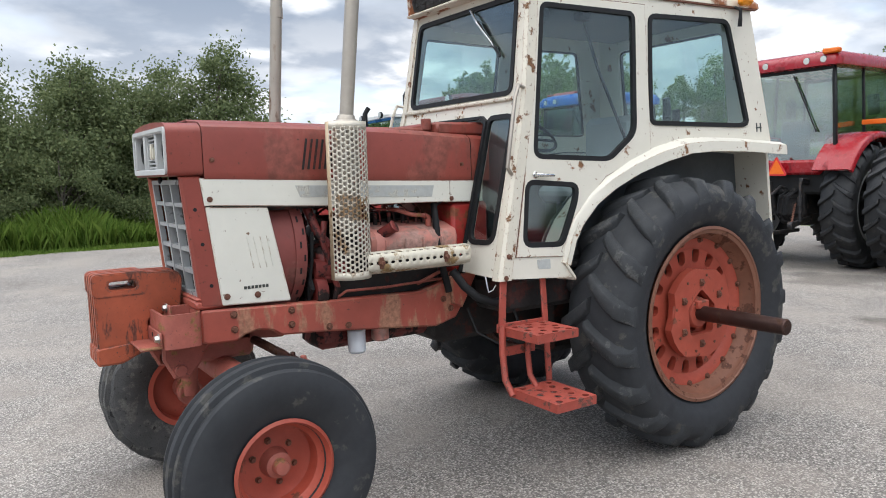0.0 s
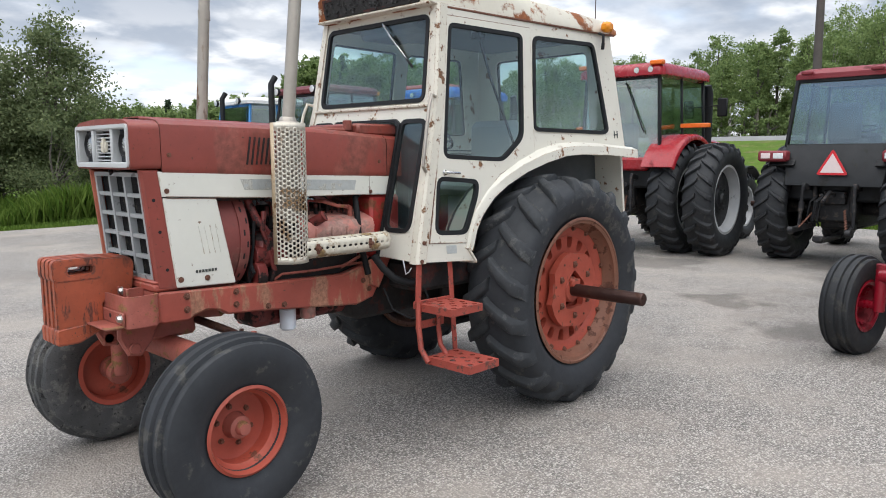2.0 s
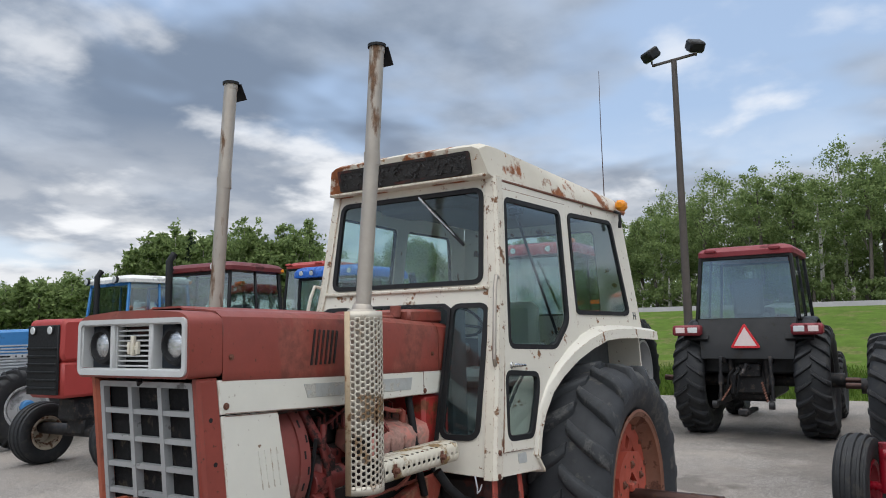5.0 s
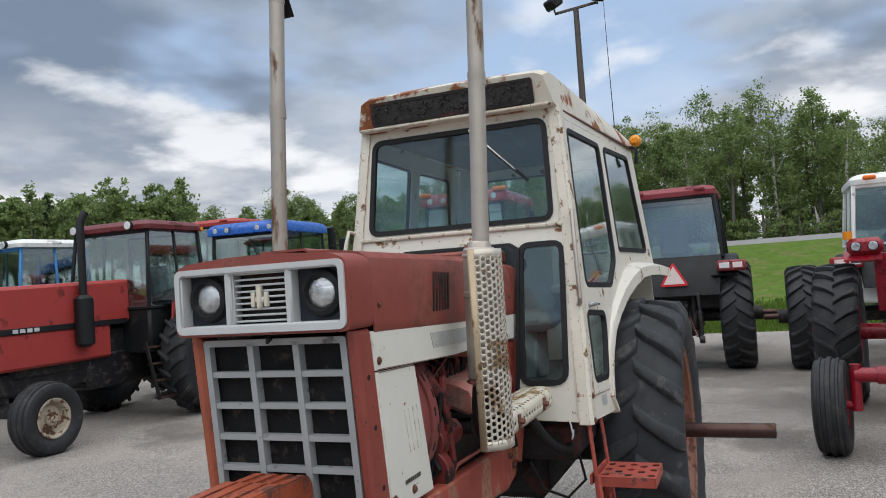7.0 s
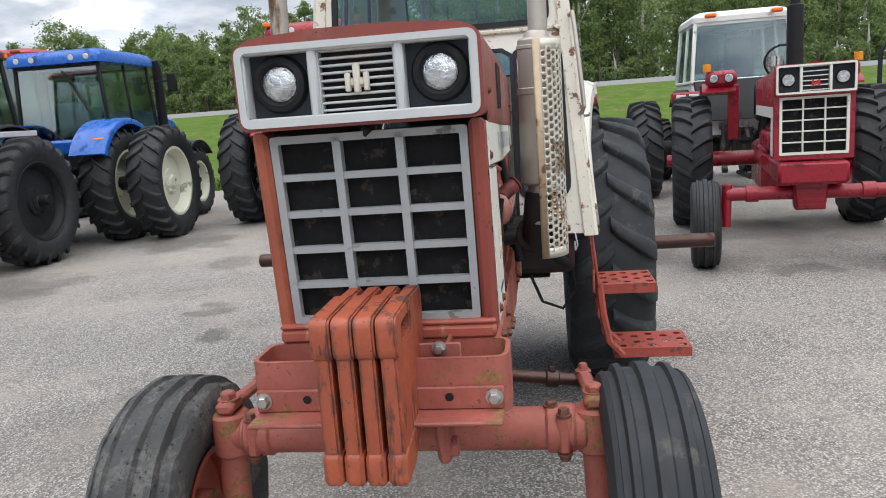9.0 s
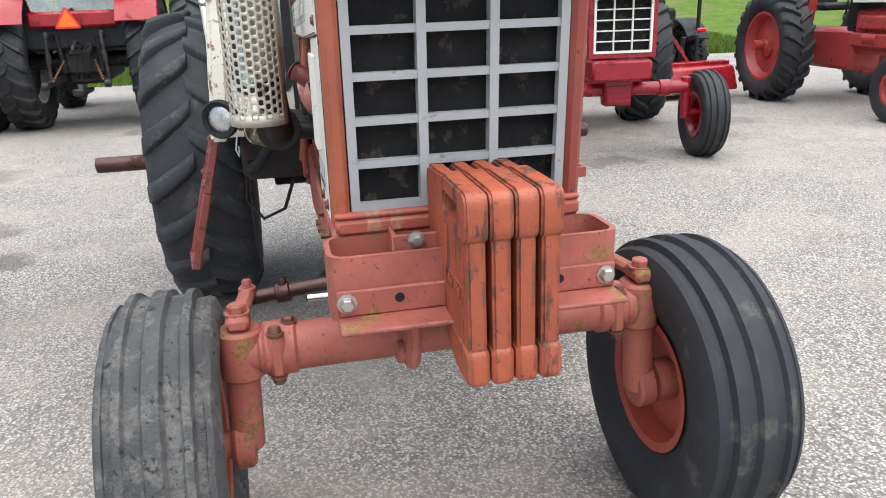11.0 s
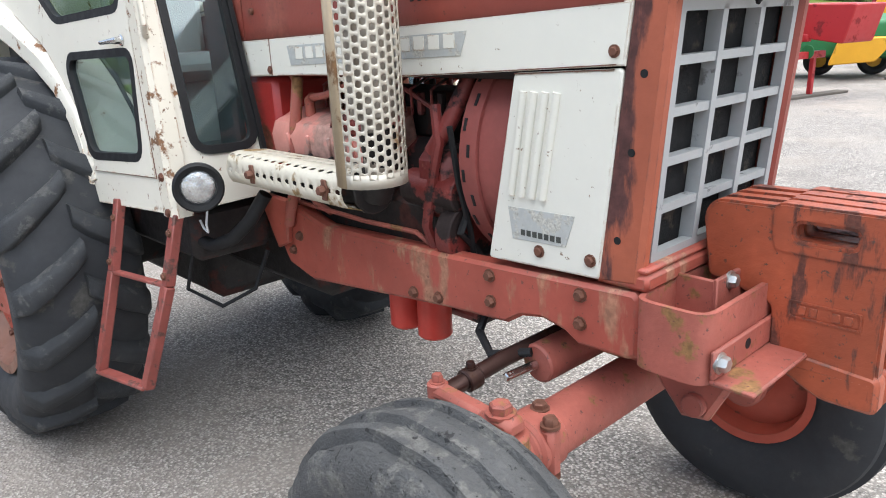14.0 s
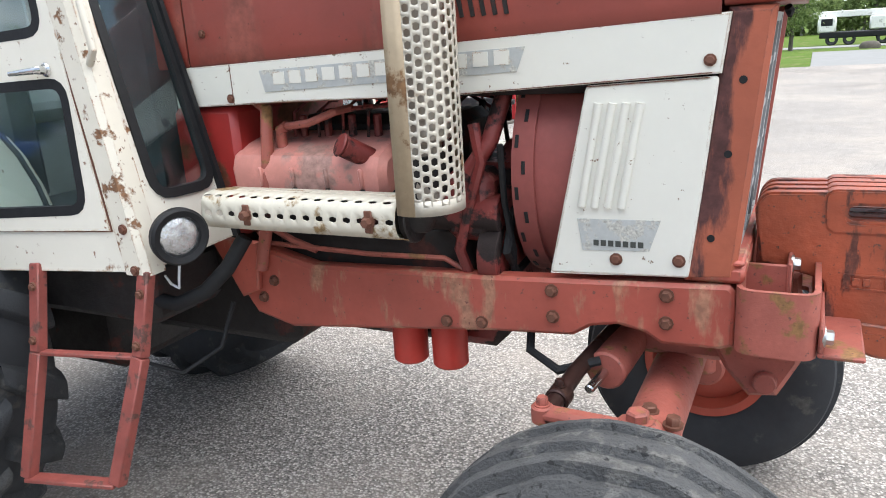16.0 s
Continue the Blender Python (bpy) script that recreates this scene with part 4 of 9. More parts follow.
# --- front axle, steering and weights
ax = Shape().cyl((2.66, -0.56, 0.805), (2.66, 0.58, 0.805), 0.069, 28, 0.008)
for s in (1, -1):
    ax.cyl((2.66, s * 0.45, 0.805), (2.66, s * 0.545, 0.805), 0.078, 28, 0.008)
    ax.box(2.70, 2.742, s * 0.485, s * 0.53, 0.745, 0.875, 0.012)
axle = part("front_axle", ax, red_cast, tractor, "chalky red tubular front axle")
ab = Pieces()
for s in (1, -1):
    for z in (0.875, 0.745):
        ab.bolt((2.722, s * 0.508, z), (0, 0, 1 if z > 0.8 else -1), 0.018, 0.022)
    ab.bolt((2.66, s * 0.47, 0.88), (0, 0, 1), 0.018, 0.018)
part("clamp_bolt", ab, bolt_dark, axle)
for s in (1, -1):
    ky = 0.605
    k = Shape().cyl((2.66, s * (ky + 0.015), 0.50), (2.66, s * ky, 0.88), 0.048, 20, 0.008)
    k.cyl((2.66, s * ky, 0.73), (2.66, s * ky, 0.88), 0.064, 20, 0.01)
    k.cyl((2.66, s * 0.50, 0.805), (2.66, s * ky, 0.805), 0.062, 20, 0.008)
    k.cyl((2.66, s * ky, 0.515), (2.66, s * 0.74, 0.515), 0.042, 18, 0.006)
    k.cyl((2.66, s * 0.60, 0.515), (2.66, s * 0.66, 0.515), 0.075, 20, 0.01)
    kp = part("steering_knuckle", k, red_cast, tractor, "red cast steering knuckle")
    arm = Shape().box(2.61, 2.71, s * (ky - 0.032), s * (ky + 0.032), 0.882, 0.925, 0.012)
    arm.bolt((2.66, s * ky, 0.925), (0, 0, 1), 0.027, 0.026)
    arm.bar((2.64, s * ky, 0.90), (2.43, s * (ky - 0.02), 0.895), 0.05, 0.034, 0.012)
    arm.cyl((2.43, s * (ky - 0.02), 0.87), (2.43, s * (ky - 0.02), 0.915), 0.027, 14)
    arm.bolt((2.43, s * (ky - 0.02), 0.915), (0, 0, 1), 0.015, 0.022)
    part("steering_arm", arm, red_cast, kp, "chalky red steering arm")
    rod = Shape().tube([(2.43, s * (ky - 0.03), 0.875), (2.45, s * 0.36, 0.905), (2.50, s * 0.08, 0.94)], 0.023, 12)
    rod.cyl((2.437, s * 0.50, 0.884), (2.441, s * 0.455, 0.890), 0.032, 14)
    rod.bolt((2.44, s * 0.478, 0.915), (0, 0, 1), 0.012, 0.02)
    part("tie_rod", rod, steel_dark, tractor, "brown greasy tie rod")
cy = Shape().cyl((2.51, -0.30, 0.885), (2.54, 0.05, 0.905), 0.055, 22, 0.006)
c = part("steering_cylinder", cy, red_cast, tractor, "red hydraulic steering cylinder")
part("piston_rod", Shape().cyl((2.495, -0.41, 0.880), (2.51, -0.30, 0.885), 0.013, 14), chrome, c, "shiny piston rod")
hs = Shape().tube([(2.50, -0.31, 0.92), (2.40, -0.36, 0.90), (2.30, -0.30, 0.92), (2.28, -0.22, 1.0), (2.35, -0.16, 1.03)], 0.013, 8)
part("steering_hose", hs, black, tractor)
br = Shape()
br.prism([(2.20, 1.0), (2.60, 1.0), (2.58, 0.95), (2.34, 0.93)], flat_y(-0.10), 0, 0.2, 0.01)
for s in (1, -1):
    br.prism([(2.73, 1.02), (2.97, 1.06), (2.98, 0.92), (2.93, 0.82), (2.86, 0.81), (2.80, 0.88)], flat_y(0.14, s), 0, 0.04, 0.012)
    br.cyl((2.90, s * 0.14, 0.86), (2.90, s * 0.20, 0.86), 0.03, 16)
part("axle_pivot", br, red_cast, tractor, "red axle pivot bracket")

bracket = Shape()
outl = rounded([(2.83, -0.362), (3.012, -0.362), (3.012, 0.366), (2.83, 0.366)], 0.05, 4)
bracket.plate(outl, [offset_poly(outl, -0.014)], lambda u, v, d: (u, v, d), 1.008, 1.168)
bracket.plate(offset_poly(outl, -0.005), [rect(2.88, 2.99, -0.15, 0.15, 0.02)], lambda u, v, d: (u, v, d), 1.010, 1.022)
for y in (-0.19, 0.19):
    bracket.box(2.84, 2.945, y - 0.006, y + 0.006, 1.03, 1.185, 0.003)
bracket.box(2.935, 2.947, -0.20, 0.23, 1.03, 1.19, 0.003)
bk = part("weight_bracket", bracket, red_cast, tractor, "chalky red box-shaped weight bracket")
ang = Shape().box(3.012, 3.024, -0.348, 0.348, 1.025, 1.09, 0.004)
ang.box(3.012, 3.11, -0.348, 0.348, 1.013, 1.025, 0.004)
part("angle_iron", ang, red_cast, bk, "pitted red angle iron")
bb = Pieces()
for y in (-0.325, 0.322):
    bb.bolt((3.024, y, 1.06), (1, 0, 0), 0.018, 0.02)
for y in (-0.14, 0.17):
    bb.bolt((2.947, y, 1.175), (1, 0, 0), 0.016, 0.018)
part("zinc_bolt", bb, bolt_zinc, bk, "shiny zinc bolt")
hb = Pieces()
for y in (-0.2, 0.2):
    hb.tube([(3.0225, y, 1.062), (3.0255, y, 1.062)], 0.012, 12)
part("bolt_hole", hb, black, bk)

prof = rounded([(2.905, 1.18), (2.885, 1.33), (2.91, 1.365), (3.255, 1.372), (3.29, 1.33), (3.29, 0.968), (3.265, 0.946), (3.19, 0.950), (3.09, 1.01), (3.06, 1.03), (3.06, 1.14)], [0.01, 0.03, 0.03, 0.035, 0.035, 0.03, 0.02, 0.04, 0.04, 0.01, 0.02], 4)
slot = rounded([(3.10, 1.298), (3.225, 1.298), (3.225, 1.337), (3.10, 1.337)], 0.016, 4)
ridge = rounded([(3.05, 1.265), (3.298, 1.265), (3.298, 1.377), (3.045, 1.377)], 0.03, 4)
foot = rounded([(3.05, 1.005), (3.18, 0.941), (3.298, 0.941), (3.298, 1.03), (3.1, 1.045)], 0.02, 4)
for k in range(4):
    y = -0.0665 + 0.0545 * k
    m = Shape().plate(offset_poly(prof, -0.006), [slot], flat_y(y - 0.0205), 0, 0.041)
    m.plate(prof, [offset_poly(slot, 0.004)], flat_y(y - 0.014), 0, 0.028)
    m.plate(offset_poly(ridge, -0.005), [offset_poly(slot, 0.008)], flat_y(y - 0.0250), 0, 0.050)
    m.plate(ridge, [offset_poly(slot, 0.012)], flat_y(y - 0.0195), 0, 0.039)
    m.prism(foot, flat_y(y - 0.0250), 0, 0.050, 0.010)
    w = part("suitcase_weight", m, red_weight, tractor, "chipped orange-red suitcase weight", at=pose(-0.038, -0.004, -0.020))
    if k == 0:
        e = Pieces()
        for i in range(5):
            if i == 2:
                continue
            x = 3.12 + 0.024 * i
            e.box(x, x + 0.016, y - 0.0255, y - 0.0205, 1.133, 1.153, 0.001)
        e.plate(rect(3.10, 3.25, 1.123, 1.163, 0.004), [rect(3.104, 3.246, 1.127, 1.159, 0.004)], flat_y(y - 0.0240), 0, 0.005)
        part("cast_mark", e, red_weight, w)

# --- hood, grille and lamps
def hood_ring(x, drop=0.0, grow=0.0):
    top, low, h = along(HOOD_TOP, x), along(HOOD_LOW, x), 0.335 + grow
    half = [(h, low), (h, low + 0.03), (h - 0.002, top - 0.055), (h - 0.012, top - 0.02), (h - 0.045, top + 0.002), (h - 0.12, top + 0.012), (0.10, top + 0.02), (0.085, top + 0.028)]
    return [(x, y, z + grow) for y, z in half] + [(x, -y, z + grow) for y, z in reversed(half)]


def hood_shell(x0, x1, n=6):
    m = Shape()
    xs = [lerp(x0, x1, i / n) for i in range(n + 1)]
    outer = [hood_ring(x) for x in xs]
    inner = [[(p[0], p[1] * 0.985, p[2] - 0.008) for p in r] for r in outer]
    k = len(outer[0])
    rings = [o + list(reversed(i)) for o, i in zip(outer, inner)]
    m.loft(rings)
    return m


hd = part("hood", hood_shell(1.235, 2.775), red_hood, tractor, "faded brick-red steel hood")
rearh = part("hood_rear", hood_shell(1.10, 1.228, 2), red_hood, tractor, "rust-edged rear hood section")
lou = Pieces()
for s in (1, -1):
    for k in range(6):
        x = 2.255 - 0.03 * k
        lou.bar((x, s * 0.337, 1.975 - 0.0015 * k), (x - 0.024 + 0.05, s * 0.337, 1.82), 0.006, 0.011, 0.001, (1, 0, 0))
part("louvre", lou, dirt_shade_black, hd, "dark louvre slot")
hb = Pieces()
for s in (1, -1):
    hb.bolt((2.735, s * 0.337, 1.875), (0, s, 0), 0.009, 0.008)
    hb.bolt((1.30, s * 0.337, 1.83), (0, s, 0), 0.009, 0.008)
part("hood_bolt", hb, bolt_dark, hd)
cowl = Shape().box(1.08, 2.0, -0.21, 0.21, 2.01, 2.045, 0.012)
cowl.box(1.08, 1.42, -0.27, 0.27, 2.0, 2.075, 0.014)
cowl.cyl((1.45, 0.20, 2.03), (1.45, 0.20, 2.095), 0.03, 16)
part("top_cowl", cowl, red_hood, tractor, "faded red raised cowl strip")

# front cap round the lamps
cap = Shape()
o = [(p[1], p[2]) for p in hood_ring(2.93)]
cap_front = rounded([(-0.337, 1.803), (0.337, 1.803), (0.337, 2.028), (0.28, 2.05), (0.10, 2.062), (-0.10, 2.062), (-0.28, 2.05), (-0.337, 2.028)], [0.03, 0.03, 0.03, 0.02, 0.02, 0.02, 0.02, 0.03], 4)
cap_in = rounded([(-0.312, 1.833), (0.312, 1.833), (0.312, 2.018), (-0.312, 2.018)], 0.03, 4)
cap.plate(cap_front, [cap_in], lambda u, v, d: (2.78 + d * 1.0 + 0.0, u, v), 0, 0.157)
part("front_cap", cap, red_hood, tractor, "faded red hood front cap")
bez = Shape()
b_out = rounded([(-0.328, 1.812), (0.328, 1.812), (0.328, 2.03), (-0.328, 2.03)], 0.03, 5)
b_in = rounded([(-0.309, 1.832), (0.309, 1.832), (0.309, 2.012), (-0.309, 2.012)], 0.02, 5)
bez.plate(b_out, [b_in], flat_x(2.925), 0, 0.022)
for y in (-0.118, 0.118):
    bez.box(2.86, 2.938, y - 0.013, y + 0.013, 1.83, 2.015, 0.006)
for z in (1.833, 2.012):
    bez.box(2.86, 2.94, -0.31, 0.31, z - 0.006, z + 0.006, 0.004)
for y in (-0.31, 0.31):
    bez.box(2.86, 2.94, y - 0.006, y + 0.006, 1.83, 2.015, 0.004)
bz = part("lamp_bezel", bez, bezel_grey, tractor, "light grey headlamp bezel")
lp = Pieces()
for s in (1, -1):
    lp.plate(rect(s * 0.216 - 0.094, s * 0.216 + 0.094, 1.835, 2.01, 0.008), [circle(0.066, 28, (s * 0.222, 1.927))], flat_x(2.885), 0, 0.006)
part("lamp_panel", lp, lamp_panel, bz, "dark slate lamp panel")
for s in (1, -1):
    hl = Shape().lathe([(0.050, 2.905), (0.058, 2.918), (0.072, 2.912), (0.080, 2.89), (0.066, 2.885), (0.050, 2.892)], 32, "x", (0, s * 0.222, 1.927))
    h = part("headlamp_ring", hl, black, bz, "black rubber lamp ring")
    le = Shape().lathe([(0.0, 2.915), (0.02, 2.914), (0.035, 2.911), (0.048, 2.904), (0.051, 2.896), (0.0, 2.890)], 32, "x", (0, s * 0.222, 1.927), closed=False)
    part("headlamp_lens", le, lens_glass, h, "clear ribbed sealed-beam lens")
vg = Pieces()
for k in range(9):
    z = 1.848 + 0.0195 * k
    vg.box(2.895, 2.918, -0.103, 0.103, z - 0.0035, z + 0.0035, 0.002)
vg.box(2.89, 2.925, -0.108, -0.101, 1.836, 2.01, 0.002)
vg.box(2.89, 2.925, 0.101, 0.108, 1.836, 2.01, 0.002)
part("vent_slat", vg, bezel_grey, bz, "light grey horizontal slat")
vb = Shape().box(2.872, 2.882, -0.105, 0.105, 1.835, 2.01, 0.002)
part("vent_backing", vb, dirt_shade_black, bz, "rusty dark backing")
em = Shape().box(2.915, 2.93, -0.033, -0.018, 1.893, 1.942, 0.003)
em.box(2.915, 2.93, 0.018, 0.033, 1.893, 1.942, 0.003)
em.box(2.915, 2.928, -0.018, 0.018, 1.908, 1.926, 0.003)
em.box(2.915, 2.934, -0.009, 0.009, 1.888, 1.965, 0.004)
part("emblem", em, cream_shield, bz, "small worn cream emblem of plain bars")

# side posts and bottom lip round the grille
def post_x(z):
    return 2.823 + (z - 1.19) * 0.088


for s in (1, -1):
    po = [(2.71, 1.168), (2.826, 1.178), (2.888, 1.80), (2.79, 1.80)]
    m = Shape().prism(po, flat_y(0.284, s), 0, 0.044, 0.012)
    ob = part("radiator_post", m, red_hood if s > 0 else red_post, tractor, "red radiator side post with dark rust scabs")
    hh = Pieces()
    for x, z in ((2.825, 1.645), (2.80, 1.48), (2.77, 1.28)):
        hh.tube([(x, s * 0.326, z), (x, s * 0.3295, z)], 0.009, 12)
    part("post_hole", hh, black, ob)
lip = Shape().box(2.72, 2.848, -0.325, 0.325, 1.168, 1.210, 0.01)
lip.box(2.79, 2.846, -0.325, 0.325, 1.21, 1.226, 0.006)
part("grille_lip", lip, red_frame, tractor, "rusty red lip under the grille")


def grille_map(u, v, d):
    return (post_x(v) - 0.012 + d, u, v)


gr = Shape()
gr.plate(rect(-0.281, 0.281, 1.222, 1.785, 0.012), [rect(-0.258, 0.258, 1.245, 1.763, 0.006)], grille_map, -0.015, 0.012)
for y in (-0.09, 0.09):
    gr.plate(rect(y - 0.0115, y + 0.0115, 1.24, 1.775), [], grille_map, -0.024, 0.012)
for k in range(4):
    z = 1.345 + 0.107 * k
    for a, b in ((-0.258, -0.1), (-0.08, 0.08), (0.1, 0.258)):
        gr.plate(rect(a, b, z - 0.010, z + 0.010), [], grille_map, -0.022, 0.008)
part("grille", gr, grille_grey, tractor, "silver-grey cast grille of fifteen openings", smooth=20)
part("radiator_screen", Shape().plate(rect(-0.27, 0.27, 1.23, 1.78), [], grille_map, -0.034, -0.026), black_core, tractor, "dark dusty radiator screen")
fl = Shape().tube([(2.895, 0.0, 1.795), (2.90, 0.01, 1.785), (2.90, 0.0, 1.772)], [0.010, 0.012, 0.005], 8)
part("torn_flap", fl, black, tractor, "torn black rubber flap")

# white stripe and side panels
for s in (1, -1):
    st = [(1.15, 1.61), (1.62, 1.622), (2.09, 1.626), (2.780, 1.66), (2.797, 1.79), (2.09, 1.762), (1.15, 1.732)]
    stp = part("side_stripe", Shape().prism(st, flat_y(0.316, s), 0, 0.016, 0.004), white_panel, tractor, "scratched off-white side stripe")
    sb = Pieces()
    for x, z in ((2.755, 1.69), (1.375, 1.636)):
        sb.bolt((x, s * 0.332, z), (0, s, 0), 0.0105, 0.008)
    sb.bar((1.385, s * 0.3325, 1.618), (1.385, s * 0.3325, 1.738), 0.003, 0.002, 0.0004)
    part("stripe_bolt", sb, bolt_dark, stp)
    bd = [(1.51, 1.652), (2.30, 1.682), (2.325, 1.742), (1.495, 1.715)]
    bp = part("badge_plate", Shape().prism(bd, flat_y(0.3325, s), 0, 0.002, 0.0006), decal_grey, stp, "worn silver name band with plain bars")
    bars = Pieces()
    for k in range(13 if s < 0 else 0):
        x = 1.545 + 0.058 * k
        z = 1.672 + (x - 1.51) * 0.038
        bars.box(x, x + 0.042, s * 0.3345, s * 0.3362, z, z + 0.036, 0.0005)
    if s < 0:
        part("badge_bar", bars, white_panel, bp)
    pn = rounded([(2.373, 1.163), (2.724, 1.177), (2.776, 1.655), (2.473, 1.642)], 0.012, 3)
    pan = Shape().prism(pn, flat_y(0.314, s), 0, 0.016, 0.005)
    pan_ob = part("side_panel", pan, white_panel, tractor, "off-white side panel with pressed ribs and scratches")
    ribs = Pieces()
    for k in range(4):
        x0 = 2.515 + 0.033 * k
        top, r = (1.60, 0.0105) if s < 0 else (1.50, 0.0025)
        a, b = (x0 - 0.055 + 0.176 * (top - 1.345), s * 0.331, top), (x0 - 0.055, s * 0.331, 1.345)
        ribs.tube([a, b], [r, r], 10)
    part("pressed_rib", ribs, white_panel, pan_ob)
    db = [(2.462, 1.232), (2.628, 1.238), (2.655, 1.318), (2.448, 1.314)]
    if s < 0:
        part("model_plate", Shape().prism(db, flat_y(0.3303, s), 0, 0.0014, 0.0004), decal_grey, pan_ob, "worn silver decal patch")
    tx = Pieces()
    for k in range(7):
        x = 2.49 + 0.0185 * k
        tx.box(x, x + 0.0135, s * 0.3318, s * 0.333, 1.246, 1.261, 0.0003)
    part("name_bar", tx, decal_dark, pan_ob, "small dark bar")
    sm = Pieces()
    sm.bar((1.42, s * 0.3325, 1.6195), (2.09, s * 0.3325, 1.6285), 0.0022, 0.004, 0.0004, (0, 1, 0))
    sm.bar((2.09, s * 0.3325, 1.6285), (2.76, s * 0.3325, 1.6625), 0.0022, 0.004, 0.0004, (0, 1, 0))
    sm.bar((2.476, s * 0.3305, 1.6395), (2.755, s * 0.3305, 1.652), 0.0022, 0.004, 0.0004, (0, 1, 0))
    part("rusty_seam", sm, bolt_dark, stp, "rusty brown lower edge")
    pb = Pieces()
    for x, z in ((2.699, 1.219), (2.547, 1.213)):
        pb.bolt((x, s * 0.330, z), (0, s, 0), 0.012, 0.01)
    part("panel_bolt", pb, bolt_dark, pan_ob)

# --- exhausts
def perforated(shape, to3d, rows, cols, du, dv, hu, hv, cut=0.45, skip=None):
    """A sheet with staggered eight-cornered holes, cell by cell: to3d(u, v)."""
    for i in range(rows):
        for j in range(cols):
            u0, v0 = j * du, i * dv + (dv / 2 if j % 2 else 0)
            outer = [(u0, v0), (u0 + du / 2, v0), (u0 + du, v0), (u0 + du, v0 + dv / 2), (u0 + du, v0 + dv), (u0 + du / 2, v0 + dv), (u0, v0 + dv), (u0, v0 + dv / 2)]
            cx, cy = u0 + du / 2, v0 + dv / 2
            c = min(hu, hv) * cut
            inner = [(cx - hu, cy - hv + c), (cx, cy - hv), (cx + hu, cy - hv + c), (cx + hu, cy), (cx + hu, cy + hv - c), (cx, cy + hv), (cx - hu, cy + hv - c), (cx - hu, cy)]
            verts = [to3d(*p) for p in outer + inner]
            shape.add(verts, [(k, (k + 1) % 8, 8 + (k + 1) % 8, 8 + k) for k in range(8)])


for s in (1, -1):
    gx, gy, gr_, b0, cols = (2.10, 0.455, 0.108, -78, 12) if s > 0 else (2.112, 0.495, 0.094, -150, 10)
    z0, z1 = (1.275, 2.05) if s > 0 else (1.375, 2.05)
    def on_guard(u, v, s=s, z0=z0, gx=gx, gy=gy, gr_=gr_, b0=b0):
        b = radians(b0) + u / gr_
        return (gx - gr_ * math.sin(b), s * (gy + gr_ * math.cos(b)), z0 + v)
    m = Shape()
    rows = int((z1 - z0 - 0.04) / 0.0268)
    perforated(m, lambda u, v: on_guard(u + 0.012, v + 0.012), rows, cols, 0.0222, 0.0268, 0.0077, 0.0098)
    rim_u = cols * 0.0222 + 0.012
    for va, vb in ((-0.012, 0.026), ((rows + 0.5) * 0.0268 - 0.004, z1 - z0)):
        us = [lerp(-0.012, rim_u + 0.0, i / 12) for i in range(13)]
        m.loft([[on_guard(u, va) for u in us], [on_guard(u, vb) for u in us]], closed=False)
    eg = Shape()
    for ua, ub in ((-0.014, 0.013), (rim_u - 0.001, rim_u + (0.020 if s > 0 else 0.055))):
        us = [lerp(ua, ub, i / 3) for i in range(4)]
        eg.loft([[on_guard(u, -0.012) for u in us], [on_guard(u, z1 - z0) for u in us]], closed=False)
    ob = part("muffler_guard", m, guard_metal, tractor, "perforated browned steel muffler guard", weld=True)
    sd = ob.modifiers.new("thickness", "SOLIDIFY")
    sd.thickness, sd.offset = 0.003, 0
    ed = part("guard_edge", eg, guard_edge, ob, "brown-stained edge strip")
    sd = ed.modifiers.new("thickness", "SOLIDIFY")
    sd.thickness, sd.offset = 0.004, 0
    mf = Shape().cyl((2.10, s * 0.462, 1.53), (2.10, s * 0.475, 2.06), 0.066, 30, 0.008)
    mf.cyl((2.10, s * 0.46, 1.38), (2.10, s * 0.462, 1.54), 0.04, 20, 0.004)
    mf.cyl((2.10, s * 0.468, 1.86), (2.10, s * 0.4685, 1.885), 0.0685, 30, 0.003)
    mf.cyl((2.10, s * 0.472, 2.02), (2.10, s * 0.4725, 2.035), 0.0685, 30, 0.003)
    mf.cyl((2.10, s * 0.478, 2.05), (2.10, s * 0.48, 2.085), 0.05, 24, 0.006, 0.044)
    mu = part("muffler", mf, pipe_metal, tractor, "browned bare steel muffler")
    base, joint, tip = (Vector((2.10, 0.485, 2.08)), Vector((2.035, 0.495, 2.78)), Vector((2.0, 0.505, 3.31))) if s > 0 else (Vector((2.10, -0.48, 2.08)), Vector((2.055, -0.475, 2.78)), Vector((2.02, -0.468, 3.31)))
    st = Shape().tube([base, joint, tip], [0.035, 0.035, 0.035], 22)
    st.tube([joint - Vector((0, 0, 0.05)), joint + Vector((0, 0, 0.01))], 0.038, 22)
    st.tube([tip - Vector((0, 0, 0.03)), tip + Vector((0, 0, 0.004))], 0.037, 22)
    pp = part("exhaust_pipe", st, pipe_metal, tractor, "tall brownish upright exhaust pipe")
    sm = Shape().tube([joint + Vector((-0.035, 0, 0.02)), tip + Vector((-0.035, 0, 0))], 0.004, 6)
    part("pipe_seam", sm, rim_steel, pp)
    fp = Shape().box(-0.045, 0.045, -0.042, 0.042, -0.003, 0.003, 0.002, Matrix.Translation(tip + Vector((-0.055, 0, -0.035))) @ pose(0, 0, 0, 0, -62, 0))
    fp.tube([tip + Vector((-0.045, -0.03, 0.0)), tip + Vector((-0.045, 0.03, 0.0))], 0.008, 8)
    fp.tube([tip + Vector((0, 0, -0.004)), tip + Vector((0, 0, 0.010))], 0.0445, 18)
    part("rain_cap", fp, black, pp, "open black rain cap")
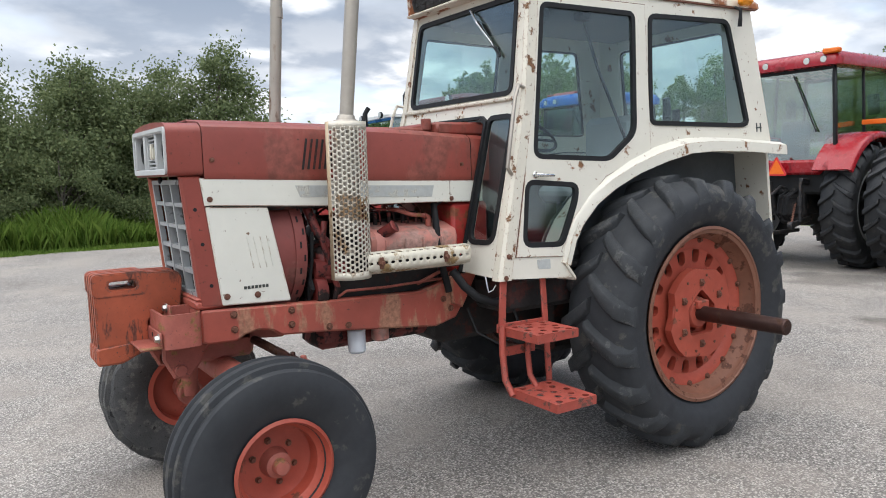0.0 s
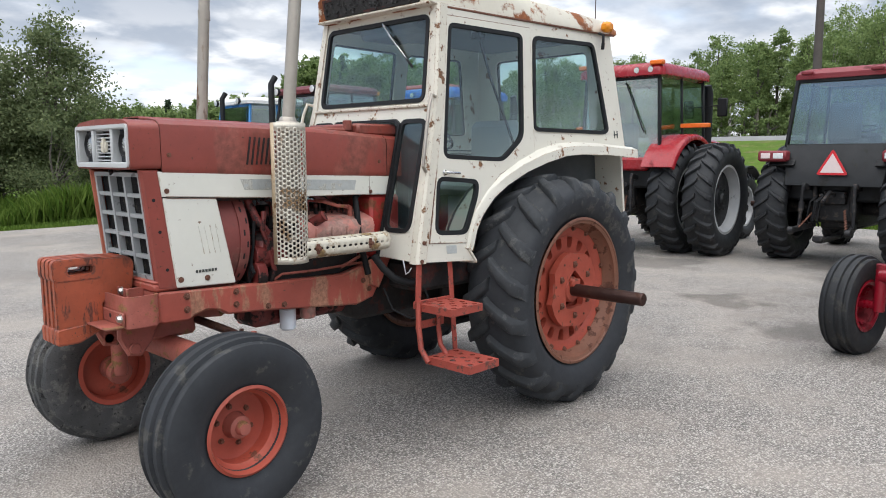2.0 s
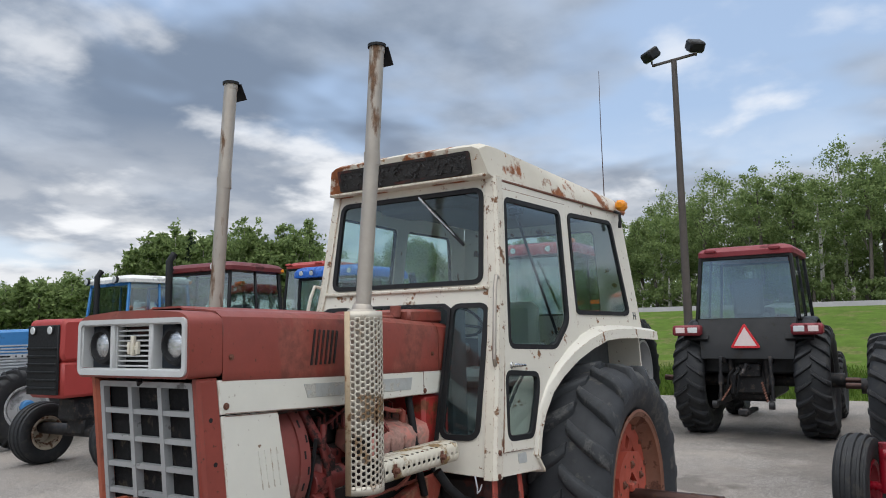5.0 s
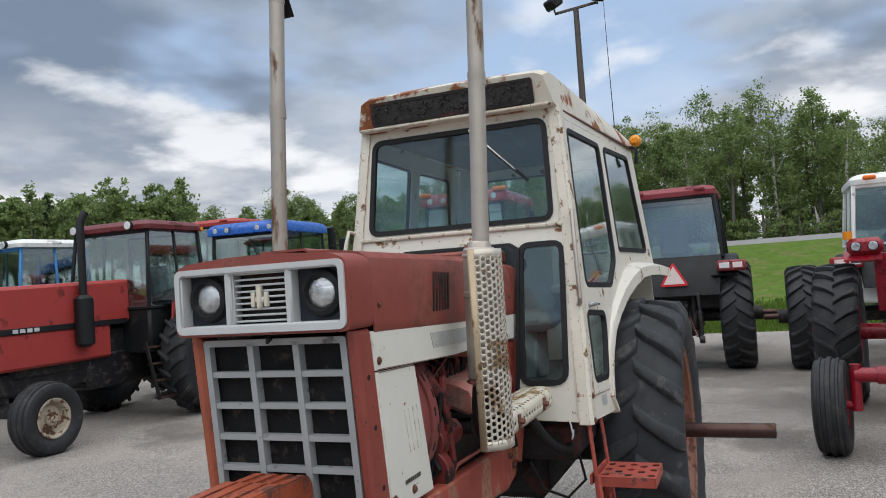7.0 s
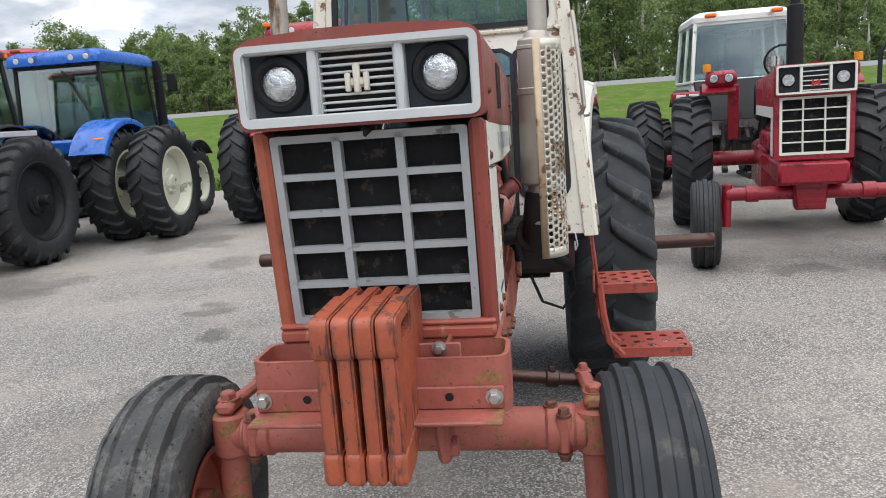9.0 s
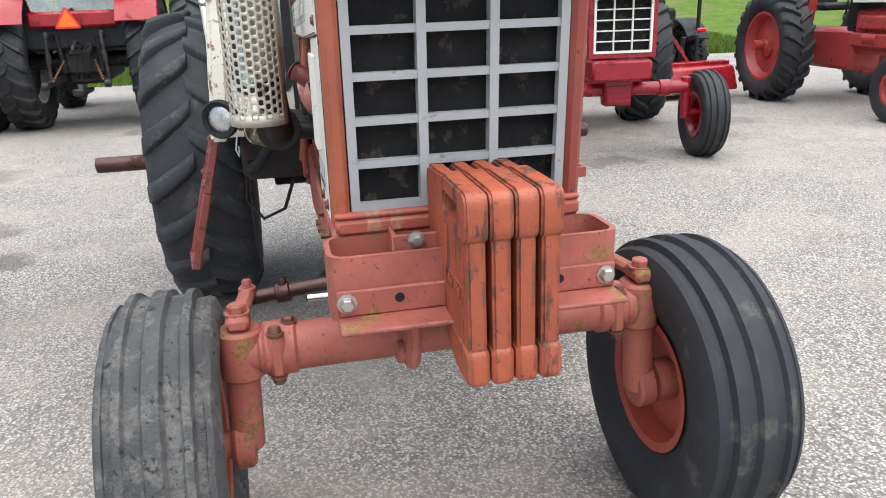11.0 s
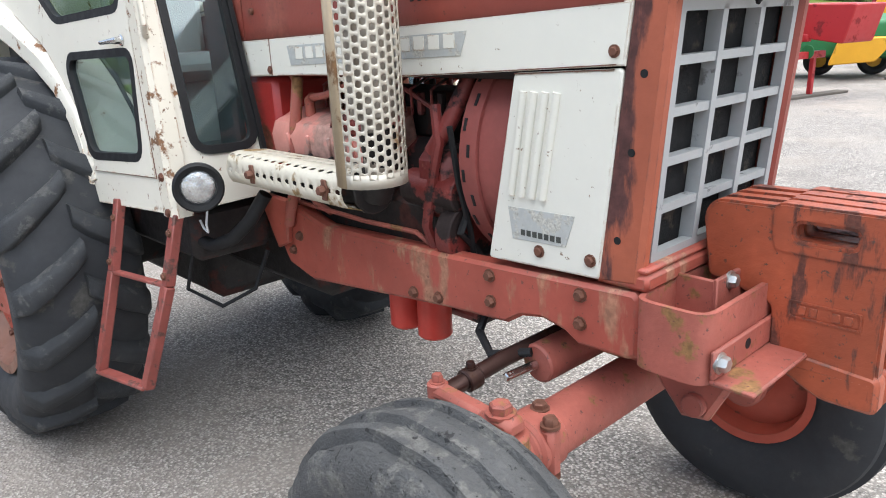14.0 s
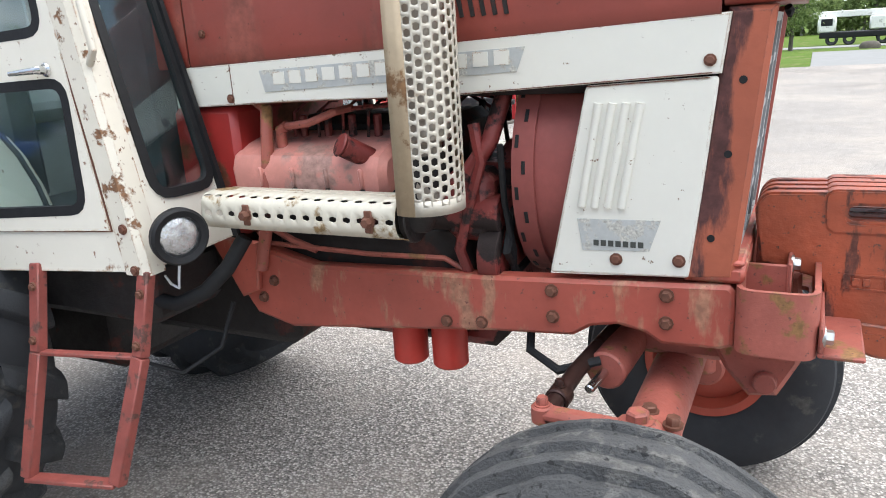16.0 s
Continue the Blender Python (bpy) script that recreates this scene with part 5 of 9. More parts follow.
    # heat shield along the manifold
    h = Shape()
    pr = [(0.40, 1.378), (0.50, 1.390), (0.545, 1.380), (0.555, 1.335), (0.545, 1.293), (0.48, 1.272), (0.40, 1.268)]
    cum = [0.0]
    for a, b in zip(pr, pr[1:]):
        cum.append(cum[-1] + math.hypot(b[0] - a[0], b[1] - a[1]))
    def shield_map(u, v, s=s, pr=pr, cum=cum):
        y = along(list(zip(cum, [p[0] for p in pr])), v)
        z = along(list(zip(cum, [p[1] for p in pr])), v)
        return (1.405 + u, s * y, z)
    for i in range(15):
        for j in range(7):
            du, dv = 0.64 / 15, cum[-1] / 7
            u0, v0 = i * du, j * dv
            hu, hv = (0.0115, 0.0085) if j in (2, 3) else (0.013, 0.009)
            off = 0.006 if j % 2 else -0.006
            o8 = [(u0, v0), (u0 + du / 2, v0), (u0 + du, v0), (u0 + du, v0 + dv / 2), (u0 + du, v0 + dv), (u0 + du / 2, v0 + dv), (u0, v0 + dv), (u0, v0 + dv / 2)]
            cx, cy, c = u0 + du / 2 + off, v0 + dv / 2, 0.004
            i8 = [(cx - hu, cy - hv + c), (cx, cy - hv), (cx + hu, cy - hv + c), (cx + hu, cy), (cx + hu, cy + hv - c), (cx, cy + hv), (cx - hu, cy + hv - c), (cx - hu, cy)]
            h.add([shield_map(*p) for p in o8 + i8], [(k, (k + 1) % 8, 8 + (k + 1) % 8, 8 + k) for k in range(8)])
    hs = part("heat_shield", h, cream_shield, tractor, "stained cream perforated heat shield", weld=True)
    sd = hs.modifiers.new("thickness", "SOLIDIFY")
    sd.thickness, sd.offset = 0.003, 0
    hb = Pieces()
    for x in (1.572, 1.969):
        hb.bolt((x, s * 0.556, 1.335), (0, s, 0), 0.014, 0.022)
        hb.box(x - 0.012, x + 0.012, s * 0.553, s * 0.56, 1.305, 1.365, 0.003)
    part("shield_bolt", hb, bolt_dark, hs)

# --- cab
DOOR_WIN = rounded(widen([(1.015, 1.862), (0.87, 2.725), (0.185, 2.722), (0.258, 1.995), (0.475, 1.838)]), [0.05, 0.04, 0.04, 0.06, 0.05], 4)
LOW_WIN = rounded(widen([(1.142, 1.372), (1.085, 1.718), (0.74, 1.69), (0.76, 1.60), (0.885, 1.36)]), [0.05, 0.05, 0.05, 0.06, 0.04], 4)
SIDE_WIN = rounded(widen([(0.115, 2.055), (0.045, 2.722), (-0.655, 2.735), (-0.768, 2.06), (-0.7, 2.045)]), [0.05, 0.05, 0.05, 0.07, 0.02], 4)
ARCH = widen([(0.83, 1.165), (0.885, 1.25), (0.83, 1.39), (0.765, 1.49), (0.64, 1.61), (0.50, 1.70), (0.30, 1.79), (0.095, 1.855), (-0.12, 1.905), (-0.30, 1.915), (-0.6, 1.91), (-1.0, 1.885)])
LOW_WIN_R = rounded(widen([(1.115, 1.368), (1.08, 1.718), (0.58, 1.705), (0.56, 1.66), (0.715, 1.345)]), [0.05, 0.05, 0.05, 0.05, 0.05], 4)
ARCH_R = [(x - 0.17 * min(1.0, max(0.0, (x + 0.3) / 0.6)), z) for x, z in ARCH]
CAB_EDGE = [(cab_x(1.2), 1.2), (cab_x(1.7), 1.7), (cab_x(2.2), 2.2), (cab_x(2.84), 2.84), (-0.86, 2.84), ARCH[-1]]


def gasket(poly, to3d, w=0.021):
    return Shape().plate(offset_poly(poly, w * 0.75), [offset_poly(poly, -w * 0.6)], to3d, -0.016, 0.008)


def pane(poly, to3d):
    return Shape().plate(poly, [], to3d, -0.006, -0.003)


def window_in(parent, poly, to3d):
    g = part("window_gasket", gasket(poly, to3d), black, parent, "black rubber window gasket", smooth=30)
    p = part("window_pane", pane(poly, to3d), glass, g if parent.parent is None else parent, "tinted cab glass")
    p.visible_shadow = False


for s in (1, -1):
    mp = side_map(s)
    arch, low_win = (ARCH, LOW_WIN) if s > 0 else (ARCH_R, LOW_WIN_R)
    side = part("cab_side", Shape().plate(CAB_EDGE + list(reversed(arch))[1:], [DOOR_WIN, low_win, SIDE_WIN], mp, -0.028, 0.0), white_cab, tractor, "aged white cab side with rust specks", smooth=30)
    for poly in (DOOR_WIN, low_win, SIDE_WIN):
        window_in(side, poly, mp)
    # door skin standing a little proud, with its seams
    k = 0.0 if s > 0 else 0.16
    d_out = widen([(1.205, 1.31), (0.862 - k, 1.29), (0.90 - k, 1.32), (0.79 - k, 1.50), (0.52 - k, 1.735), (0.14 - k * 0.6, 1.885), (0.085, 2.785), (0.905, 2.785)]) + [(cab_x(2.2) - 0.05, 2.2), (cab_x(1.7) - 0.08, 1.7)]
    door = part("cab_door", Shape().plate(d_out, [offset_poly(DOOR_WIN, 0.004), offset_poly(low_win, 0.004)], mp, -0.002, 0.007), white_cab, tractor, "white cab door standing slightly proud", smooth=30)
    edge_l = offset_poly(d_out, 0.004)
    part("door_seal", Shape().plate(edge_l, [offset_poly(d_out, -0.001)], mp, 0.0, 0.004), bolt_dark, door, "rusty door seam")
    hd2 = Shape().tube([mp(1.055, 1.757, 0.01), mp(1.055, 1.757, 0.03), mp(1.045, 1.757, 0.035), mp(0.94, 1.752, 0.03)], [0.012, 0.012, 0.010, 0.007], 10)
    hd2.cyl(mp(1.055, 1.757, 0.004), mp(1.055, 1.757, 0.014), 0.02, 14)
    part("door_handle", hd2, chrome, door, "dull chrome door handle")
    # front corner post
    posts = Shape()
    zs = [1.19, 1.7, 2.2, 2.84]
    rings = []
    for z in zs:
        x = cab_x(z)
        y = cab_y(x, z)
        rings.append([(x - 0.07, s * (y + 0.012), z), (x - 0.005, s * (y + 0.012), z), (x + 0.012, s * (y - 0.004), z), (x + 0.012, s * (y - 0.055), z), (x - 0.02, s * (y - 0.055), z), (x - 0.07, s * (y - 0.02), z)])
    posts.loft(rings)
    part("corner_post", posts, white_rusty, tractor, "rust-pitted white front corner post")
    gb = Pieces()
    for z in (1.205, 1.32):
        gb.bolt(mp(cab_x(z) - 0.03, z, 0.012), (0, s, 0), 0.011, 0.008)
    part("post_bolt", gb, bolt_dark, tractor)
    gp = [mp(cab_x(2.24), 2.24, 0.0), mp(cab_x(2.24) + 0.05, 2.25, 0.02), mp(cab_x(2.2) + 0.075, 2.18, 0.022), mp(cab_x(1.9) + 0.065, 1.9, 0.022), mp(cab_x(1.8) + 0.06, 1.80, 0.02), mp(cab_x(1.76) + 0.02, 1.77, 0.005), mp(cab_x(1.76), 1.765, -0.01)]
    part("grab_rail", Shape().tube(gp, 0.011, 10), pipe_metal if s > 0 else white_rusty, tractor, "bent tube grab rail")
    # wheel-arch flare
    fl = Shape()
    pts = arch[1:]
    rings = []
    for i, (x, z) in enumerate(pts):
        a, b = pts[max(i - 1, 0)], pts[min(i + 1, len(pts) - 1)]
        t = Vector((b[0] - a[0], b[1] - a[1])).normalized()
        n = Vector((-t.y, t.x))
        n = n if n.y > 0 or n.x > 0.3 else -n
        y0 = cab_y(x, z)
        w = along([(0, 0.010), (3, 0.022), (5, 0.05), (8, 0.10), (11, 0.115)], i)
        e = along([(0, 0.018), (3, 0.026), (6, 0.05)], i)
        q = lambda dn, dy: (x + n.x * dn, s * (y0 + dy), z + n.y * dn)
        rings.append([q(e, -0.01), q(e * 0.85, w * 0.5), q(e * 0.4, w), q(-0.045, w + 0.008), q(-0.045, w), q(e * 0.1, w - 0.008), q(e * 0.35, w * 0.5), q(e * 0.35, -0.02)])
    fl.loft(rings)
    part("fender_flare", fl, white_cab, tractor, "white wheel-arch flare with rusty edges")
    tub = Shape()
    rings = [[(x - 0.01, s * 0.50, z - 0.03), (x - 0.01, s * (cab_y(x, z) + 0.02), z - 0.015), (x - 0.01, s * (cab_y(x, z) + 0.02), z + 0.005), (x - 0.01, s * 0.50, z - 0.01)] for x, z in arch]
    tub.loft(rings)
    part("inner_fender", tub, white_cab, tractor, "dusty white inner fender")
    wall = Shape().plate([(arch[0][0], 1.19), (-1.0, 1.19)] + list(reversed(arch)), [], lambda u, v, d, s=s: (u, s * (0.52 + d), v), 0, 0.012)
    part("inner_wall", wall, interior, tractor)
    # small data plate
    if s > 0:
        part("data_plate", Shape().prism(rounded([(1.08, 1.235), (0.99, 1.23), (0.99, 1.285), (1.08, 1.288)], 0.006, 2), mp, 0.0, 0.003, 0.001), decal_grey, side, "small grey data plate")
        lg = Pieces()
        for x in (-0.895, -0.855):
            lg.prism(rect(x - 0.006, x + 0.006, 2.0, 2.06), mp, 0.0, 0.002, 0.0005)
        lg.prism(rect(-0.905, -0.845, 2.024, 2.034), mp, 0.0, 0.002, 0.0005)
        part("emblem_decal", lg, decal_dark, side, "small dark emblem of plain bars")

# front wall
WIND = rounded([(-0.535, 2.225), (0.535, 2.225), (0.512, 2.765), (-0.512, 2.765)], 0.05, 4)
QWIN = [rounded([(s * 0.375, 1.385), (s * 0.60, 1.39), (s * 0.585, 2.09), (s * 0.365, 2.09)], [0.06, 0.06, 0.05, 0.05], 4) for s in (1, -1)]
def cab_edge(z):
    return cab_y(cab_x(z), z) - 0.012
F_OUT = [(-0.345, 1.21), (-cab_edge(1.21), 1.2), (-cab_edge(1.7), 1.7), (-cab_edge(2.2), 2.2), (-cab_edge(2.84), 2.84), (cab_edge(2.84), 2.84), (cab_edge(2.2), 2.2), (cab_edge(1.7), 1.7), (cab_edge(1.21), 1.2), (0.345, 1.21), (0.345, 2.06), (0.30, 2.09), (-0.30, 2.09), (-0.345, 2.06)]
fw = part("cab_front", Shape().plate(F_OUT, [WIND] + QWIN, front_map, -0.028, 0.0), white_cab, tractor, "white cab front wall", smooth=30)
for poly in [WIND] + QWIN:
    window_in(fw, poly, front_map)
tr = Shape()
tr.plate([(-0.345, 1.21), (-0.345, 2.06), (-0.30, 2.09), (0.30, 2.09), (0.345, 2.06), (0.345, 1.21), (0.362, 1.21), (0.362, 2.075), (0.31, 2.108), (-0.31, 2.108), (-0.362, 2.075), (-0.362, 1.21)], [], front_map, -0.02, 0.02)
part("hood_seal", tr, black, fw, "black rubber hood seal")
sl = Shape().box(cab_x(2.2) - 0.02, cab_x(2.2) + 0.022, -0.6, 0.6, 2.178, 2.20, 0.006)
sl.box(cab_x(2.12) - 0.01, cab_x(2.12) + 0.012, 0.02, 0.10, 2.10, 2.13, 0.004)
part("windshield_sill", sl, white_rusty, fw, "white sill under the windshield")
wp = Shape().tube([front_map(0.09, 2.76, 0.02), front_map(0.20, 2.66, 0.04), front_map(0.36, 2.50, 0.012)], [0.008, 0.006, 0.005], 8)
w1 = part("wiper_arm", wp, chrome, tractor, "shiny wiper arm")
wb = Shape().bar(front_map(0.17, 2.68, 0.016), front_map(0.42, 2.44, 0.012), 0.008, 0.018, 0.002)
part("wiper_blade", wb, black, w1, "black wiper blade")

# rear wall
R_WIN = rounded([(-0.50, 2.05), (0.50, 2.05), (0.49, 2.72), (-0.49, 2.72)], 0.06, 4)
rm = lambda u, v, d: (-1.0 + 0.12 * (v - 1.885) + d, u, v)
rw = part("cab_rear", Shape().plate([(-0.79, 1.19), (0.79, 1.19), (0.78, 1.9), (0.68, 2.84), (-0.68, 2.84), (-0.78, 1.9)], [R_WIN], rm, 0, 0.03), white_cab, tractor, "white cab rear wall", smooth=30)
window_in(rw, R_WIN, rm)

# roof
def roof_ring(x, zt, wt, ze, we):
    half = [(0.0, zt + 0.012), (wt * 0.6, zt + 0.006), (wt - 0.04, zt), (wt, zt - 0.02), (we - 0.006, ze + 0.03), (we, ze), (we - 0.015, ze - 0.008)]
    return [(x, y, z) for y, z in half] + [(x, -y, z) for y, z in reversed(half[1:])]


roof = Shape()
rr = [roof_ring(1.045, 3.005, 0.535, 2.845, 0.575), roof_ring(1.00, 3.035, 0.55, 2.835, 0.578), roof_ring(0.90, 3.04, 0.555, 2.83, 0.583), roof_ring(0.0, 2.995, 0.60, 2.83, 0.645), roof_ring(-0.86, 2.955, 0.64, 2.83, 0.70), roof_ring(-0.93, 2.93, 0.64, 2.835, 0.70)]
rr = [[(x + 0.03 * max(0.0, x), y * (1.04 - 0.02 * x), z) for x, y, z in r] for r in rr]
rr[0] = [(1.105 - (3.02 - z) * 0.25, y, z) for _, y, z in rr[0]]
roof.loft(rr)
rf = part("cab_roof", roof, white_roof, tractor, "white cab roof with large rust blisters along its edge")
vent = Shape().plate(rounded([(-0.475, 2.862), (0.475, 2.862), (0.475, 2.972), (-0.475, 2.972)], 0.01, 2), [], lambda u, v, d: (1.115 - (3.02 - v) * 0.25 + d, u, v), -0.02, 0.0)
rnd = random.Random(2)
for k in range(95):
    y, z = rnd.uniform(-0.465, 0.465), rnd.uniform(2.87, 2.955)
    x = 1.115 - (3.02 - z) * 0.25
    vent.bar((x, y, z), (x + rnd.uniform(0.0, 0.012), y + rnd.uniform(-0.02, 0.02), z + rnd.uniform(-0.03, 0.03)), 0.012, 0.008, 0.002)
part("roof_vent", vent, vent_foam, rf, "crumbling black vent foam")
vf = Shape().plate(rounded([(-0.487, 2.852), (0.487, 2.852), (0.487, 2.982), (-0.487, 2.982)], 0.012, 2), [rect(-0.468, 0.468, 2.868, 2.966, 0.008)], lambda u, v, d: (1.119 - (3.02 - v) * 0.25 + d, u, v), -0.02, 0.0)
part("vent_frame", vf, dirt_shade_black, rf)
lipm = Shape().box(1.0, 1.085, -0.575, 0.575, 2.828, 2.845, 0.006)
part("roof_lip", lipm, white_rusty, rf)
dr = Pieces()
for s in (1, -1):
    dr.bar((1.0, s * 0.592, 2.822), (-0.90, s * 0.735, 2.822), 0.012, 0.014, 0.003)
part("drip_rail", dr, bolt_dark, rf, "rusty drip rail")
bc = Shape().box(-0.78, -0.68, 0.735, 0.815, 2.828, 2.908, 0.022)
bcn = part("amber_beacon", bc, amber, tractor, "amber warning lamp")
bk2 = Shape().tube([(-0.68, 0.735, 2.82), (-0.67, 0.78, 2.80), (-0.67, 0.78, 2.74)], 0.011, 8)
bk2.tube([(-0.67, 0.78, 2.74), (-0.67, 0.775, 2.69)], 0.014, 8)
part("beacon_bracket", bk2, black, bcn)

# interior
seat = Shape().box(-0.25, 0.25, -0.25, 0.25, 1.55, 1.68, 0.05)
seat.box(-0.36, -0.22, -0.25, 0.25, 1.62, 2.15, 0.05)
seat.box(-0.2, 0.2, -0.36, -0.27, 1.78, 1.85, 0.02)
seat.box(-0.2, 0.2, 0.27, 0.36, 1.78, 1.85, 0.02)
seat.box(-0.15, 0.15, -0.15, 0.15, 1.22, 1.56, 0.02)
part("driver_seat", seat, seat_vinyl, tractor, "grey vinyl driver seat")
st = Shape().lathe([(0.205, -0.012), (0.217, 0.0), (0.205, 0.012), (0.193, 0.0)], 32, "z")
for k in range(3):
    a = 2 * math.pi * k / 3
    st.tube([(0, 0, -0.03), (0.2 * math.cos(a), 0.2 * math.sin(a), 0)], 0.009, 6)
st.cyl((0, 0, -0.55), (0, 0, -0.01), 0.03, 12)
part("steering_wheel", st, black, tractor, "black steering wheel", at=pose(0.52, 0, 2.02, 0, -32, 0))
dash = Shape().box(0.75, 1.02, -0.26, 0.26, 1.25, 2.12, 0.05)
dash.box(0.2, 1.1, -0.55, 0.55, 1.2, 1.26, 0.02)
part("dashboard", dash, interior, tractor, "dark dashboard console")
ceil = Shape().box(-0.86, 0.93, -0.54, 0.54, 2.79, 2.825, 0.01)
ceil.box(0.55, 0.93, -0.30, 0.30, 2.70, 2.80, 0.03)
part("cab_headliner", ceil, interior, tractor, "dark cab headliner")
ro = Shape().tube([(0.45, 0.45, 2.72), (0.40, 0.53, 2.4), (0.22, 0.62, 1.9)], 0.010, 6)
ro.box(0.42, 0.50, 0.42, 0.50, 2.68, 2.74, 0.01)
part("mirror_arm", ro, black, tractor)
part("radio_antenna", Shape().tube([(-0.80, 0.62, 2.93), (-0.82, 0.61, 3.5), (-0.86, 0.60, 4.0)], [0.004, 0.003, 0.002], 6), steel_dark, tractor, "thin whip antenna")
part("lever_console", Shape().box(0.0, 0.55, -0.52, -0.38, 1.3, 1.72, 0.03).tube([(0.3, -0.45, 1.7), (0.34, -0.43, 1.98)], 0.009, 6).tube([(0.42, -0.46, 1.7), (0.45, -0.42, 1.93)], 0.009, 6), interior, tractor)

# steps, ladder and work lamp
def tread_plate(x0, x1, y0, y1, z, parent):
    holes = []
    nx, ny = 3, 5
    for i in range(nx):
        for j in range(ny):
            cx, cy = lerp(x0, x1, (i + 0.5) / nx), lerp(y0, y1, (j + 0.5) / ny)
            if (j % 2) and i == nx - 1:
                continue
            cx += (0.035 if j % 2 else 0)
            holes.append(circle(0.020, 10, (cx, cy)))
    m = Shape().plate(rect(x0, x1, y0, y1, 0.004, 1), holes, lambda u, v, d: (u, v, d), z - 0.004, z)
    fr = 0.006
    m.box(x0, x1, y1 - fr, y1, z - 0.048, z - 0.001, 0.002)
    m.box(x0, x1, y0, y0 + fr, z - 0.048, z - 0.001, 0.002)
    m.box(x0, x0 + fr, y0 + fr, y1 - fr, z - 0.048, z - 0.001, 0.002)
    m.box(x1 - fr, x1, y0 + fr, y1 - fr, z - 0.048, z - 0.001, 0.002)
    return part("step", m, red_step, parent, "red step plate with punched holes", smooth=20)


red_step = mat("bright_worn_red_step_paint", (0.35, 0.064, 0.044), 0.6, var=0.2, scale=9, second=(0.17, 0.07, 0.055), amount=0.18, sscale=22, bump=0.1)
steps = part("step_frame", Shape()
             .bar((1.30, 0.70, 1.20), (1.335, 0.725, 0.93), 0.012, 0.045, 0.003, (1, 0, 0))
             .tube([(1.335, 0.727, 0.95), (1.345, 0.74, 0.80), (1.35, 0.765, 0.66), (1.35, 0.83, 0.585)], 0.018, 6)
             .bar((1.02, 0.70, 1.20), (1.03, 0.76, 0.60), 0.012, 0.04, 0.003, (1, 0, 0))
             .bar((1.35, 0.70, 0.93), (1.03, 0.72, 0.93), 0.012, 0.05, 0.003)
             .bar((1.35, 0.72, 0.80), (1.10, 0.72, 0.80), 0.012, 0.05, 0.003)
             .tube([(1.17, 0.745, 0.88), (1.175, 0.75, 0.76), (1.18, 0.77, 0.66), (1.18, 0.84, 0.59)], 0.016, 6)
             .bar((1.33, 0.80, 0.585), (1.05, 0.80, 0.585), 0.02, 0.04, 0.003), red_step, tractor, "bent red steel step frame")
tread_plate(1.03, 1.32, 0.73, 1.0, 0.938, steps)
tread_plate(1.06, 1.335, 0.80, 1.16, 0.615, steps)
fr_a, fr_b, fr_c = (1.325, -0.712, 1.20), (1.315, -0.775, 0.965), (1.245, -0.875, 0.602)
re_a, re_b, re_c = (0.905, -0.74, 1.20), (0.93, -0.815, 0.945), (0.91, -0.918, 0.575)
ladder_red = mat("dull_maroon_ladder_paint", (0.24, 0.058, 0.046), 0.6, var=0.25, scale=9, second=(0.13, 0.06, 0.05), amount=0.2, sscale=16, bump=0.1, edge=(0.12, 0.06, 0.05))
lad = part("side_ladder", Shape().bar(fr_c, re_c, 0.045, 0.014, 0.003), ladder_red, tractor, "bent red flat-bar ladder")
for a, b, c in ((fr_a, fr_b, fr_c), (re_a, re_b, re_c)):
    part("ladder_rail", Shape().bar(a, b, 0.034, 0.042, 0.004, (1, 0, 0)).bar(b, c, 0.034, 0.046, 0.004, (1, 0, 0)), ladder_red, lad)
part("ladder_rung", Shape().bar(fr_b, re_b, 0.03, 0.012, 0.003), ladder_red, lad)
lbt = Pieces()
for a, b in ((fr_a, fr_b), (re_a, re_b)):
    for t in (0.25, 0.85):
        p = Vector(a).lerp(Vector(b), t)
        lbt.bolt((p.x, p.y - 0.018, p.z), (0, -1, 0), 0.011, 0.01)
part("ladder_bolt", lbt, bolt_dark, lad)
lamp = Shape().lathe([(0.0, -0.055), (0.045, -0.05), (0.068, -0.025), (0.080, 0.0), (0.081, 0.02), (0.074, 0.028), (0.058, 0.022), (0.056, 0.005)], 32, "x", closed=False)
lm = part("work_lamp", lamp, black, tractor, "round black work lamp", at=pose(1.42, -0.668, 1.297, 0, 4, -24))
le = Shape().lathe([(0.0, 0.020), (0.03, 0.019), (0.05, 0.016), (0.058, 0.010)], 32, "x", closed=False)
part("work_lamp_lens", le, lens_glass, lm, "ribbed clear lamp lens")
lb = Shape().bar((1.33, -0.66, 1.25), (1.39, -0.668, 1.28), 0.03, 0.03, 0.004)
part("lamp_bracket", lb, white_rusty, tractor)

# ---- the other tractors in the yard ----
def paint(name, base, rough=0.35, var=0.08):
    return mat(name, base, rough, var=var, scale=3, second=tuple(c * 0.7 for c in base), amount=0.10, sscale=3, bump=0.01)


red_new = paint("glossy_red_paint", (0.30, 0.010, 0.017), 0.25)
red_ih = paint("fresh_red_paint", (0.27, 0.008, 0.020), 0.3)
red_old = paint("faded_red_cab_paint", (0.21, 0.024, 0.032), 0.45)
red_case = paint("weathered_orange_red_paint", (0.36, 0.042, 0.036), 0.45)
maroon = paint("dark_maroon_roof_paint", (0.13, 0.018, 0.02), 0.45)
blue_new = paint("bright_blue_paint", (0.010, 0.10, 0.42), 0.28)
blue_old = paint("light_blue_paint", (0.05, 0.22, 0.50), 0.4)
